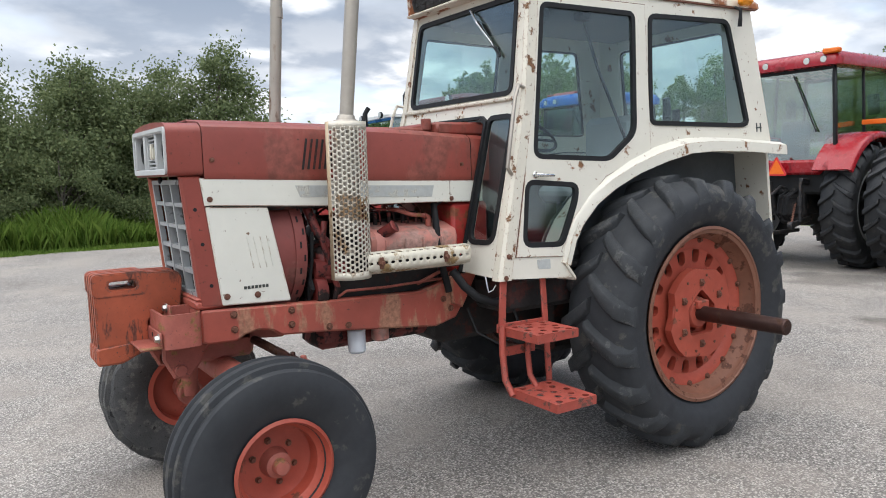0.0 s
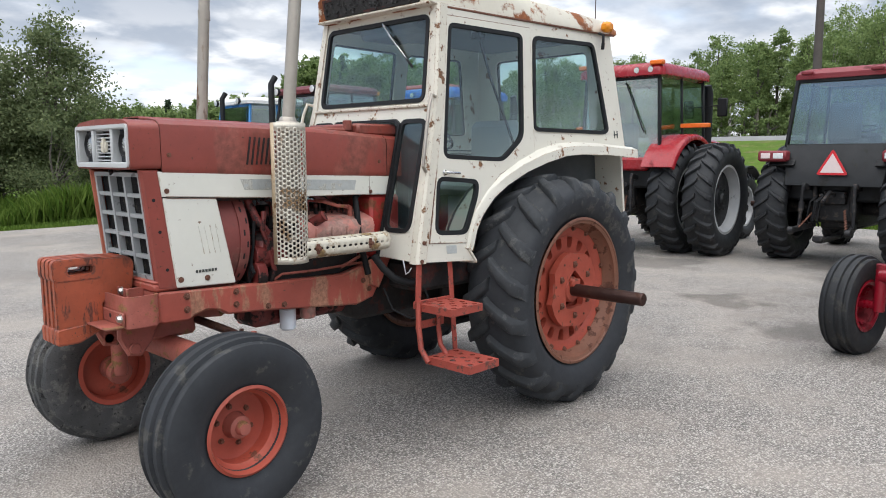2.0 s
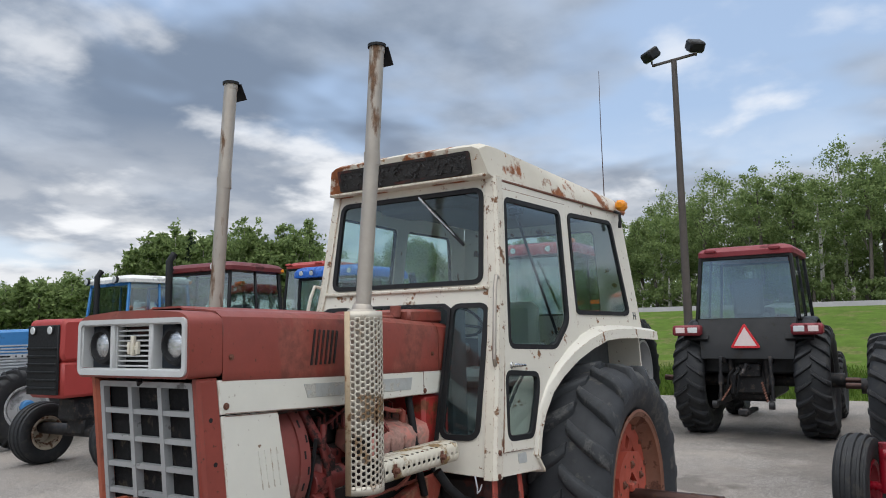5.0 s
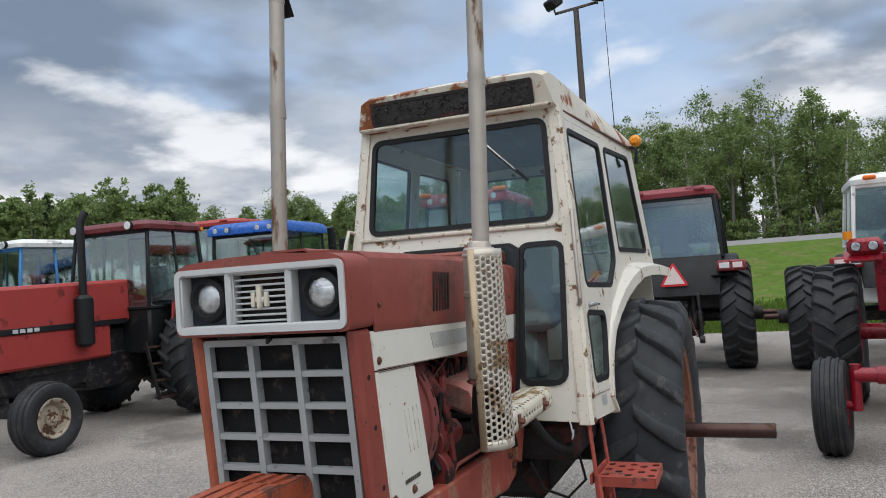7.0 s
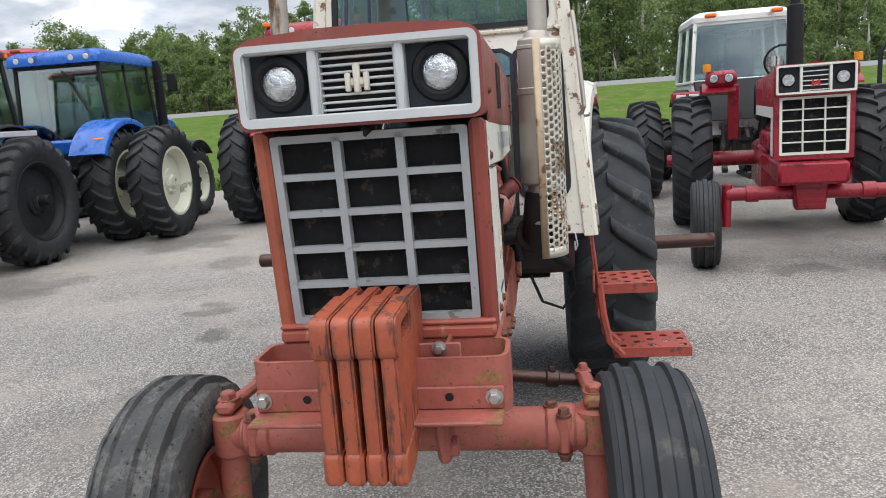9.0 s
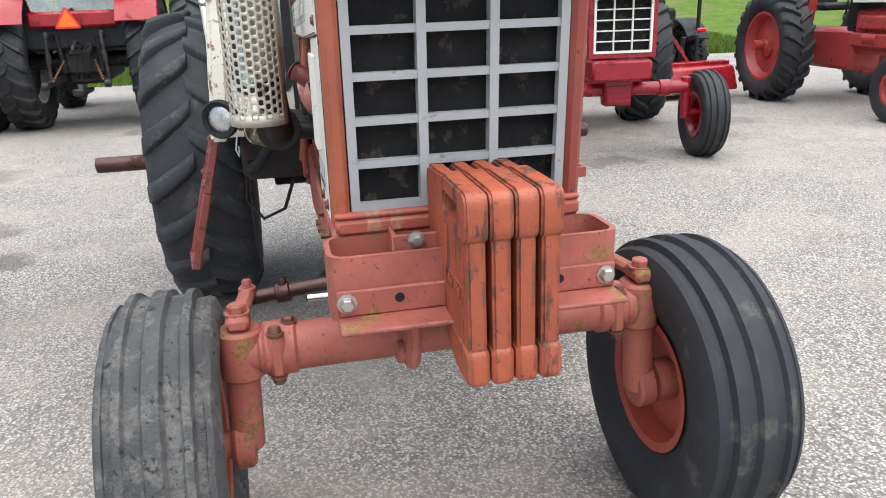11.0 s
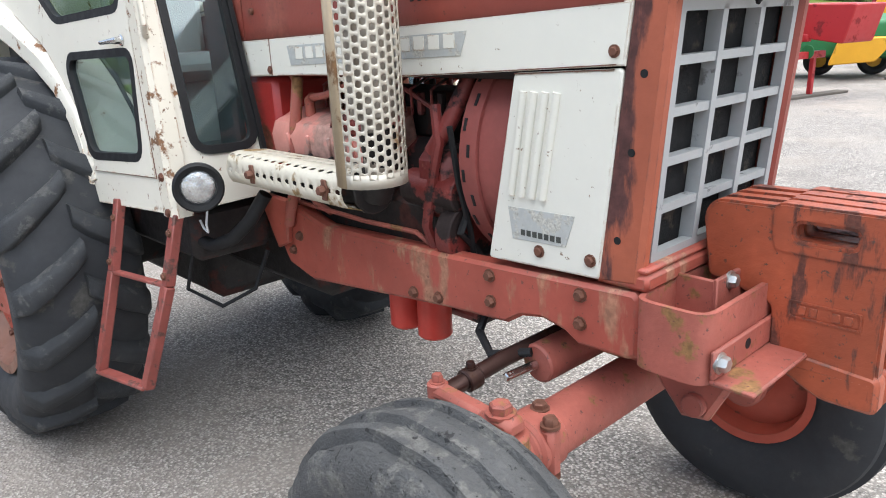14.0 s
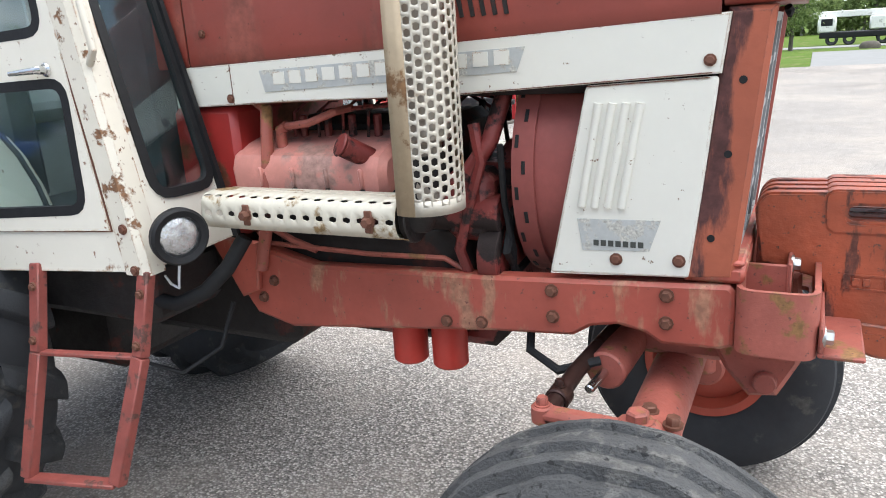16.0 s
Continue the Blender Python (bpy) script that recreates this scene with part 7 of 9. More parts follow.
# E and D: cab tractors facing the yard
def cab_tractor(at, label, body, low, roof, frame_m, R, Rf, wb, front_lug, cab_x0, cab_x1, roof_z, stripe, rim_m, frim_m, w=0.36, hood_z=2.05, front_y=0.95, rear_y=1.02, stack=0.42, ribbed=False):
    t = thing("tractor", at, label, "tractor", "parked tractors")
    chassis(t, wb, R - 0.1)
    axles(t, rear_y, front_y, wb, R, Rf)
    for s in (1, -1):
        yard_wheel(t, 0, s * rear_y, R, 0.48, R * 0.60, s, rim_m, rim_m)
        yard_wheel(t, wb, s * front_y, Rf, 0.34, Rf * 0.52, s, frim_m, frim_m, lugs=front_lug)
        arc_fender(t, s * 0.55, s * 1.0, R + 0.16, R, 55, 140, charcoal, label="dark flat fender", drop=0.04)
        st = part("fender_trim", Shape().box(-0.55, 0.45, s * 0.98, s * 1.01, R + 0.92, R + 1.0, 0.006), lamp_white, t, "pale trim strip with plain bars")
        small_lamp(t, (cab_x1 + 0.1, s * 0.55, roof_z - 0.08), (1, 0, 0), 0.07)
        part("amber_lamp", Shape().box(cab_x0 - 0.02, cab_x0 + 0.1, s * 0.72, s * 0.82, roof_z - 0.14, roof_z - 0.06, 0.02), amber, t)
        lx = cab_x1 - 0.22
        part("step_ladder", Shape().bar((lx, s * 0.84, 1.22), (lx + 0.05, s * 1.10, 0.36), 0.02, 0.07, 0.004).bar((lx + 0.38, s * 0.84, 1.22), (lx + 0.43, s * 1.10, 0.36), 0.02, 0.07, 0.004), charcoal, t, "black step ladder")
        for k in range(4):
            part("step_tread", Shape().box(lx + 0.01 + 0.014 * k, lx + 0.39 + 0.014 * k, s * (0.80 + 0.07 * k), s * (0.93 + 0.07 * k), 1.12 - 0.25 * k, 1.15 - 0.25 * k, 0.005), steel_dark, t, "worn steel step tread")
        part("axle_hub", Shape().lathe([(0.0, s * 0.30), (0.07, s * 0.30), (0.08, s * 0.27), (0.08, s * 0.16), (0.15, s * 0.15), (0.16, s * 0.08), (0.0, s * 0.08)], 20, "y", (0, s * rear_y, R)), rim_m, t, "protruding axle hub")
        part("fender_panel", Shape().prism([(0.42, R + 0.42), (0.66, R + 0.30), (0.60, R + 0.90), (0.28, R + 0.92)], flat_y(0.96, s), 0, 0.03, 0.008), body, t, "painted panel in front of the wheel")
        part("door_seam", Shape().bar((lerp(cab_x0, cab_x1, 0.48), s * 0.812, 1.05), (lerp(cab_x0, cab_x1, 0.48), s * 0.812, 1.8), 0.02, 0.02, 0.004), black, t)
    hood_box(t, cab_x1 - 0.05, wb + 0.62, w, 1.55, hood_z, 0.06, body, "painted hood", 0.06)
    part("side_panel", Shape().box(cab_x1 + 0.35, wb + 0.58, -w + 0.015, w - 0.015, 1.05, 1.56, 0.04), low, t, "painted lower side panel")
    sp = part("hood_stripe", Shape().box(cab_x1 + 0.05, wb + 0.3, -w - 0.006, w + 0.006, 1.53, 1.61, 0.004), stripe, t, "dark hood stripe of plain bars")
    bars = Pieces()
    for s in (1, -1):
        for k in range(4):
            bars.box(wb - 0.1 - 0.11 * k, wb - 0.02 - 0.11 * k, s * (w + 0.006), s * (w + 0.010), 1.545, 1.595, 0.001)
    part("stripe_bar", bars, lamp_white, sp)
    gr = part("grille", Shape().box(wb + 0.60, wb + 0.64, -w + 0.05, w - 0.05, 1.1, hood_z - 0.15, 0.01), black, t, "black front grille")
    for k in range(6):
        part("grille_bar", Shape().box(wb + 0.63, wb + 0.66, -w + 0.06, w - 0.06, 1.18 + 0.11 * k, 1.21 + 0.11 * k, 0.005), frame_m, gr)
    for s in (1, -1):
        small_lamp(t, (wb + 0.66, s * 0.2, hood_z - 0.22), (1, 0, 0), 0.06, name="headlamp")
    if ribbed:
        ribs = Pieces()
        for k in range(8):
            z = 1.36 + 0.055 * k
            ribs.box(wb - 0.55, wb + 0.665, -w - 0.008, w + 0.008, z, z + 0.030, 0.004)
        part("grille_rib", ribs, pale_grey, t, "pale ribbed grille wrapping the nose")
        part("front_support", Shape().prism(rounded([(wb - 0.35, 0.95), (wb + 0.30, 0.80), (wb + 0.66, 0.95), (wb + 0.66, 1.30), (wb - 0.35, 1.30)], 0.04, 3), lambda u, v, d: (u, d, v), -0.30, 0.30, 0.02), body, t, "blue front support casting")
        for s in (1, -1):
            part("front_wheel_hub", Shape().cyl((wb, s * (front_y - 0.1), Rf), (wb, s * (front_y + 0.20), Rf), 0.12, 18, 0.02), body, t)
            small_lamp(t, (wb + 0.70, s * 0.28, 1.33), (1, 0, 0), 0.06)
    cab_box(t, cab_x0, cab_x1, 0.80, 0.73, 1.05, 1.75, roof_z - 0.16, frame_m, roof, 0.09, 0.18, -0.12, 0.06)
    part("muffler", Shape().tube([(cab_x1 + stack, 0.48, 1.25), (cab_x1 + stack, 0.48, 1.30), (cab_x1 + stack, 0.48, 1.95), (cab_x1 + stack, 0.48, 2.0)], [0.07, 0.13, 0.13, 0.07], 16), charcoal, t, "black muffler")
    part("exhaust_pipe", Shape().tube([(cab_x1 + stack, 0.48, 1.95), (cab_x1 + stack, 0.48, roof_z - 0.05), (cab_x1 + stack - 0.08, 0.50, roof_z + 0.08)], 0.055, 14), charcoal, t, "black exhaust pipe")
    part("engine", Shape().box(cab_x1 - 0.1, wb - 0.1, -0.26, 0.26, 0.9, 1.5, 0.05), iron, t, "dark engine side")
    return t


rusty_cream = mat("rust_stained_cream_rim_paint", (0.42, 0.36, 0.28), 0.6, var=0.2, scale=8, second=(0.16, 0.08, 0.045), amount=0.35, sscale=9, bump=0.1)
cab_tractor(pose(-4.88, -7.96, 0, 0, 0, 2), "weathered red tractor with a black cab and side ladder", red_case, red_case, maroon, charcoal, 0.94, 0.47, 3.0, False, -0.45, 0.92, 3.12, charcoal, black_rim, rusty_cream, w=0.40, hood_z=2.22, rear_y=1.10, stack=0.95)
cab_tractor(pose(-5.5, -11.3, 0, 0, 0, -5), "light blue tractor with white cab roof, parked far back", blue_old, pale_grey, white_new, blue_old, 0.95, 0.71, 2.9, True, -0.55, 0.95, 3.10, charcoal, silver_rim, silver_rim, hood_z=2.1, front_y=1.0, ribbed=True)


# C and K: open red tractors with the same square front
def classic_front(t, x, z_low, z_top, w, body, frame_m, core=black_core):
    H = z_top - z_low
    zc = z_low + H * 0.68
    cap = part("front_cap", Shape().plate(rect(-w, w, zc, z_top, 0.02), [rect(-w + 0.02, w - 0.02, zc + 0.025, z_top - 0.02, 0.015)], flat_x(x - 0.14), 0, 0.16), body, t, "red hood front cap")
    part("lamp_bezel", Shape().plate(rect(-w + 0.006, w - 0.006, zc + 0.01, z_top - 0.006, 0.02), [rect(-w + 0.026, w - 0.026, zc + 0.03, z_top - 0.026, 0.012)], flat_x(x + 0.01), 0, 0.015), frame_m, cap)
    part("lamp_panel", Shape().box(x - 0.05, x - 0.04, -w + 0.02, w - 0.02, zc + 0.02, z_top - 0.02, 0.002), lamp_panel, cap)
    for s in (1, -1):
        part("bezel_bar", Shape().box(x - 0.04, x + 0.02, s * w * 0.36 - 0.012, s * w * 0.36 + 0.012, zc + 0.02, z_top - 0.02, 0.004), frame_m, cap)
        small_lamp(t, (x - 0.015, s * w * 0.67, (zc + z_top) / 2), (1, 0, 0), 0.06, lens_glass, "headlamp")
    for k in range(6):
        z = zc + 0.04 + (z_top - zc - 0.07) * k / 5
        part("vent_slat", Shape().box(x - 0.03, x, -w * 0.33, w * 0.33, z - 0.005, z + 0.005, 0.002), frame_m, cap)
    em = Shape().box(x, x + 0.012, -0.035, -0.018, zc + 0.07, zc + 0.13, 0.002).box(x, x + 0.012, 0.018, 0.035, zc + 0.07, zc + 0.13, 0.002).box(x, x + 0.012, -0.018, 0.018, zc + 0.09, zc + 0.11, 0.002)
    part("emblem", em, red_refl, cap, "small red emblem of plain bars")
    part("radiator_shell", Shape().plate(rect(-w, w, z_low, zc, 0.01), [rect(-w + 0.05, w - 0.05, z_low + 0.05, zc - 0.02, 0.01)], flat_x(x - 0.16), 0, 0.10), body, t, "red radiator shell")
    part("radiator_screen", Shape().box(x - 0.12, x - 0.11, -w + 0.04, w - 0.04, z_low + 0.04, zc - 0.01, 0.002), core, t)
    g = part("grille_frame", Shape().plate(rect(-w + 0.045, w - 0.045, z_low + 0.045, zc - 0.015, 0.01), [rect(-w + 0.07, w - 0.07, z_low + 0.07, zc - 0.04, 0.008)], flat_x(x - 0.08), 0, 0.03), frame_m, t, "white-painted grille frame")
    for s in (1, -1):
        part("grille_bar", Shape().box(x - 0.08, x - 0.055, s * (w - 0.06) / 3 - 0.008, s * (w - 0.06) / 3 + 0.008, z_low + 0.06, zc - 0.03, 0.003), frame_m, g)
    for k in range(1, 5):
        z = lerp(z_low + 0.06, zc - 0.03, k / 5)
        part("grille_bar", Shape().box(x - 0.08, x - 0.058, -w + 0.06, w - 0.06, z - 0.007, z + 0.007, 0.003), frame_m, g)


def classic(at, label, body, R, Rf, rear_y, front_y, dull=False):
    t = thing("tractor", at, label, "tractor", "parked tractors")
    wb = 2.72
    for s in (1, -1):
        yard_wheel(t, 0, s * rear_y, R, 0.48, R * 0.6, s, body, body)
        yard_wheel(t, wb, s * front_y, Rf, 0.28, Rf * 0.5, s, body, body, lugs=False)
        fb = part("flat_fender", Shape().loft([[(x, s * 0.52, z), (x, s * 0.92, z), (x, s * 0.92, z + 0.02), (x, s * 0.52, z + 0.02)] for x, z in ((0.52, 1.76), (0.42, 1.84), (0.30, 1.86), (-0.5, 1.86), (-0.75, 1.72))]).bar((0.30, s * 0.54, 1.15), (0.44, s * 0.54, 1.84), 0.14, 0.02, 0.006, (1, 0, 0)), body, t, "flat red fender")
        lb = part("fender_lamp_bar", Shape().box(0.40, 0.52, s * 0.50, s * 0.88, 1.83, 2.03, 0.05), body, t, "red lamp housing on the fender")
        for y in (0.60, 0.78):
            small_lamp(t, (0.535, s * y, 1.93), (1, 0, 0), 0.055, lens_glass)
        part("amber_lamp", Shape().cyl((0.46, s * 0.86, 2.02), (0.46, s * 0.86, 2.12), 0.05, 14), amber, t)
        part("side_rail", Shape().box(1.0, wb + 0.2, s * 0.24, s * 0.31, 0.86, 1.05, 0.02), body, t, "red side rail")
        part("front_side_panel", Shape().box(2.34, 2.70, s * 0.300, s * 0.312, 1.08, 1.48, 0.004), white_panel, t, "white side panel with plain bars")
        part("hood_stripe", Shape().box(1.0, 2.74, s * 0.315, s * 0.328, 1.47, 1.58, 0.003), white_panel, t, "white hood stripe")
        k = part("steering_knuckle", Shape().cyl((wb, s * (front_y - 0.2), Rf - 0.05), (wb, s * (front_y - 0.21), Rf + 0.38), 0.05, 14).cyl((wb, s * (front_y - 0.22), Rf), (wb, s * front_y, Rf), 0.04, 12), body, t)
        part("axle_clamp", Shape().cyl((wb, s * 0.46, Rf + 0.28), (wb, s * 0.58, Rf + 0.28), 0.085, 16), body, t)
        part("lever", Shape().tube([(0.75, s * 0.25, 1.3), (0.85, s * 0.27, 1.75)], 0.012, 6), black, t)
    part("front_axle", Shape().cyl((wb, -front_y + 0.2, Rf + 0.28), (wb, front_y - 0.2, Rf + 0.28), 0.068, 18), body, t, "red tubular front axle")
    ctr = Shape().prism([(-0.16, Rf + 0.42), (0.16, Rf + 0.42), (0.13, Rf + 0.12), (-0.13, Rf + 0.12)], flat_x(wb - 0.1), 0, 0.24, 0.02)
    for k in range(5):
        ctr.box(wb + 0.14, wb + 0.155, -0.12, 0.12, Rf + 0.16 + 0.05 * k, Rf + 0.18 + 0.05 * k, 0.003)
    part("axle_pivot", ctr, body, t, "ribbed red axle pivot casting")
    part("front_bolster", Shape().box(wb - 0.25, wb + 0.26, -0.31, 0.31, 0.84, 1.06, 0.03), body, t, "red front bolster")
    part("engine_block", Shape().box(0.95, 2.2, -0.22, 0.22, 0.75, 1.38, 0.05).box(1.1, 1.9, 0.18, 0.30, 1.1, 1.3, 0.03).box(1.1, 1.9, -0.30, -0.18, 1.1, 1.3, 0.03).cyl((1.3, -0.28, 0.98), (1.6, -0.28, 0.98), 0.07, 14).cyl((1.2, 0.28, 0.95), (1.5, 0.28, 0.95), 0.07, 14), body, t, "red engine block")
    part("transmission", Shape().box(-0.4, 1.0, -0.26, 0.26, 0.5, 1.1, 0.06).cyl((0, -rear_y, R), (0, rear_y, R), 0.10, 16), body, t, "red transmission and axle housing")
    for s in (1, -1):
        part("axle_hub", Shape().cyl((0, s * (rear_y + 0.32), R), (0, s * rear_y, R), 0.08, 14), body, t)
    hd = Shape()
    rings = []
    for x in (0.95, 1.6, 2.3, wb + 0.14):
        z = along([(0.9, 1.88), (2.9, 1.96)], x)
        half = [(0.325, 1.56), (0.325, z - 0.05), (0.30, z - 0.01), (0.22, z), (0.0, z + 0.02)]
        rings.append([(x, y, q) for y, q in half] + [(x, -y, q) for y, q in reversed(half[:-1])])
    part("hood", hd.loft(rings), body, t, "red hood")
    classic_front(t, wb + 0.28, 1.08, 1.97, 0.345, body, white_panel)
    part("muffler", Shape().tube([(1.65, 0.0, 1.88), (1.65, 0, 1.98), (1.65, 0, 2.0), (1.65, 0, 2.62), (1.65, 0, 2.64), (1.65, 0, 2.92)], [0.04, 0.04, 0.085, 0.085, 0.05, 0.05], 18), charcoal, t, "black upright muffler")
    part("air_stack", Shape().tube([(1.25, -0.16, 1.75), (1.25, -0.16, 2.0), (1.25, -0.16, 2.01), (1.25, -0.16, 2.12)], [0.04, 0.04, 0.09, 0.09], 14), chrome, t)
    sw = Shape().tube([(0.62 + 0.06 * math.sin(a), 0.20 * math.cos(a), 2.08 + 0.19 * math.sin(a)) for a in [2 * math.pi * k / 18 for k in range(18)]], 0.014, 6, closed=True).tube([(0.62, 0, 2.08), (0.95, 0, 1.85)], 0.025, 8)
    part("steering_wheel", sw, black, t, "black steering wheel")
    part("driver_seat", Shape().box(-0.2, 0.2, -0.24, 0.24, 1.35, 1.47, 0.04).box(-0.3, -0.18, -0.24, 0.24, 1.4, 1.85, 0.04), charcoal, t, "black seat")
    part("dash_shroud", Shape().box(0.8, 1.0, -0.25, 0.25, 1.05, 1.86, 0.04), charcoal, t, "black dash panel")
    return t


classic(pose(-5.44, 3.54, 0, 0, 0, -10), "restored bright red open-station tractor with white-barred grille", red_ih, 0.88, 0.46, 1.05, 0.965)
classic(pose(-6.08, 8.28, 0, 0, 0, -6), "faded red open-station tractor parked at the row's end", red_case, 0.86, 0.45, 0.92, 0.70)


# small roll-bar tractor with a red tiller
def compact(at):
    t = thing("compact_tractor", at, "small black tractor with roll bar and red rear implement", "tractor", "parked tractors")
    chassis(t, 1.7, 0.6, 0.16)
    axles(t, 0.6, 0.55, 1.7, 0.58, 0.38)
    for s in (1, -1):
        yard_wheel(t, 0, s * 0.68, 0.58, 0.32, 0.34, s, black_rim, black_rim)
        yard_wheel(t, 1.7, s * 0.58, 0.38, 0.22, 0.22, s, black_rim, black_rim)
        arc_fender(t, s * 0.35, s * 0.80, 0.68, 0.58, 40, 150, charcoal, label="black fender", drop=0.06)
        part("tail_lamp", Shape().box(-0.66, -0.6, s * 0.5, s * 0.68, 1.02, 1.1, 0.02), red_refl, t)
    part("roll_bar", Shape().tube([(-0.45, -0.62, 0.8), (-0.47, -0.62, 2.2), (-0.47, -0.52, 2.36), (-0.47, 0.52, 2.36), (-0.47, 0.62, 2.2), (-0.45, 0.62, 0.8)], 0.035, 10), black, t, "black roll bar")
    part("driver_seat", Shape().box(-0.25, 0.2, -0.26, 0.26, 0.98, 1.1, 0.04).box(-0.34, -0.22, -0.26, 0.26, 1.05, 1.45, 0.05), black, t, "black seat")
    hood_box(t, 0.6, 2.1, 0.27, 0.7, 1.2, 0.1, red_new, "short red hood")
    part("steering_wheel", Shape().tube([(0.45 + 0.08 * math.sin(a), 0.17 * math.cos(a), 1.38 + 0.15 * math.sin(a)) for a in [2 * math.pi * k / 16 for k in range(16)]], 0.014, 6, closed=True).tube([(0.45, 0, 1.38), (0.62, 0, 1.1)], 0.025, 8), black, t)
    rear_hitch(t, -0.4, 0.6)
    return t


compact(pose(-8.3, 6.4, 0, 0, 0, 182))
tl = thing("rotary_tiller", pose(-7.0, 6.2, 0, 0, 0, 182), "red rotary tiller lying behind the small tractor", "implement")
part("tiller_hood", Shape().prism(rounded([(-0.35, 0.12), (0.35, 0.12), (0.3, 0.42), (0.1, 0.55), (-0.2, 0.5)], 0.06, 3), lambda u, v, d: (u, d, v), -0.95, 0.95, 0.02), red_new, tl, "red hood")
part("hitch_mast", Shape().bar((0.1, -0.3, 0.5), (0.25, 0, 1.0), 0.05, 0.05).bar((0.1, 0.3, 0.5), (0.25, 0, 1.0), 0.05, 0.05).box(-0.05, 0.2, -0.95, 0.95, 0.5, 0.58, 0.01), red_new, tl, "red hitch mast")

# ---- trees, hedge and grass ----
def leaf_mat(name, dark, light, trans=0.25):
    m = bpy.data.materials.new(name)
    m.use_nodes = True
    nt = m.node_tree
    N, L = nt.nodes.new, nt.links.new
    p, out = nt.nodes["Principled BSDF"], nt.nodes["Material Output"]
    geo, mix, tr, ms = N("ShaderNodeNewGeometry"), N("ShaderNodeMix"), N("ShaderNodeBsdfTranslucent"), N("ShaderNodeMixShader")
    mix.data_type = "RGBA"
    mix.inputs[6].default_value, mix.inputs[7].default_value = (*dark, 1), (*light, 1)
    L(geo.outputs["Random Per Island"], mix.inputs[0])
    L(mix.outputs[2], p.inputs["Base Color"]); L(mix.outputs[2], tr.inputs[0])
    p.inputs["Roughness"].default_value, p.inputs["Specular IOR Level"].default_value = 0.7, 0.25
    ms.inputs[0].default_value = trans
    L(p.outputs[0], ms.inputs[1]); L(tr.outputs[0], ms.inputs[2]); L(ms.outputs[0], out.inputs[0])
    return m


# far foliage is paled: distance haze put into the leaf colour
leaf_far = leaf_mat("haze_paled_far_leaves", (0.125, 0.185, 0.066), (0.300, 0.380, 0.150), 0.5)
leaf_bush = leaf_mat("willow_leaves", (0.100, 0.135, 0.060), (0.230, 0.270, 0.130), 0.5)
leaf_spruce = leaf_mat("spruce_needles", (0.030, 0.050, 0.028), (0.065, 0.095, 0.055), 0.25)
blade_mat = leaf_mat("grass_blades", (0.06, 0.12, 0.012), (0.15, 0.22, 0.04), 0.3)
bark = mat("grey_bark", (0.11, 0.095, 0.08), 0.9, var=0.3, scale=3, bump=0.3, bscale=12)
birch = mat("pale_birch_bark", (0.42, 0.40, 0.36), 0.85, var=0.15, scale=3, second=(0.08, 0.07, 0.06), amount=0.25, sscale=3, bump=0.1)


def leaf_cloud(rng, centres, radii, counts, size):
    """Diamond leaves scattered about clump centres, as arrays of corners."""
    quads = []
    for c, r, n in zip(centres, radii, counts):
        d = rng.normal(size=(n, 3)) * np.array([r, r, r * 0.75]) * 0.55
        p = np.array(c) + d
        a = rng.normal(size=(n, 3)); a /= np.linalg.norm(a, axis=1)[:, None]
        b = np.cross(a, rng.normal(size=(n, 3))); b /= np.linalg.norm(b, axis=1)[:, None]
        s = size * rng.uniform(0.6, 1.3, size=(n, 1))
        quads.append(np.stack([p - a * s, p - b * s * 0.55, p + a * s, p + b * s * 0.55], 1))
    return np.concatenate(quads)


def quad_mesh(name, quads, material):
    n = len(quads)
    me = bpy.data.meshes.new(name)
    me.vertices.add(n * 4); me.loops.add(n * 4); me.polygons.add(n)
    me.vertices.foreach_set("co", quads.reshape(-1).astype(np.float32))
    me.loops.foreach_set("vertex_index", np.arange(n * 4, dtype=np.int32))
    me.polygons.foreach_set("loop_start", np.arange(0, n * 4, 4, dtype=np.int32))
    me.update(calc_edges=True)
    me.materials.append(material)
    return me


def crown_points(rng, h, w, base, n):
    """Clump centres of a broad-leaved crown: fuller in the middle, ragged outside."""
    pts = []
    while len(pts) < n:
        p = rng.uniform(-1, 1, 3)
        r = np.linalg.norm(p)
        if r < 1 and r > 0.25:
            z = base + (h - base) * (p[2] * 0.5 + 0.5)
            taper = 1.0 - 0.45 * max(0, p[2])
            pts.append((p[0] * w * taper, p[1] * w * taper, z))
    return pts


def tree(at, h, w, seed, leaves=2600, size=0.16, trunk_r=0.13, base=None, leafm=None, barkm=None, label="leafy green tree", clumps=26):
    rng = np.random.default_rng(seed)
    base = h * 0.22 if base is None else base
    t = thing("tree", at, label, "tree", "trees by the yard")
    pts = crown_points(rng, h, w, base, clumps)
    tr = Shape().tube([(0, 0, -0.15), (0.05, 0, h * 0.25), (rng.normal() * 0.15, rng.normal() * 0.15, h * 0.6), (0, 0, h * 0.88)], [trunk_r * 1.3, trunk_r, trunk_r * 0.6, 0.02], 8)
    for p in pts[:16]:
        z0 = max(0.3, p[2] * 0.55)
        tr.tube([(0, 0, z0), (p[0] * 0.5, p[1] * 0.5, lerp(z0, p[2], 0.6)), p], [trunk_r * 0.45, trunk_r * 0.25, 0.012], 5)
    part("trunk", tr, barkm or bark, t, "grey trunk and limbs")
    q = leaf_cloud(rng, pts, [w * rng.uniform(0.20, 0.38) for _ in pts], [leaves // len(pts)] * len(pts), size)
    part("crown", quad_mesh("crown", q, leafm or leaf_bush), None, t, "dense green leaves")
    return t


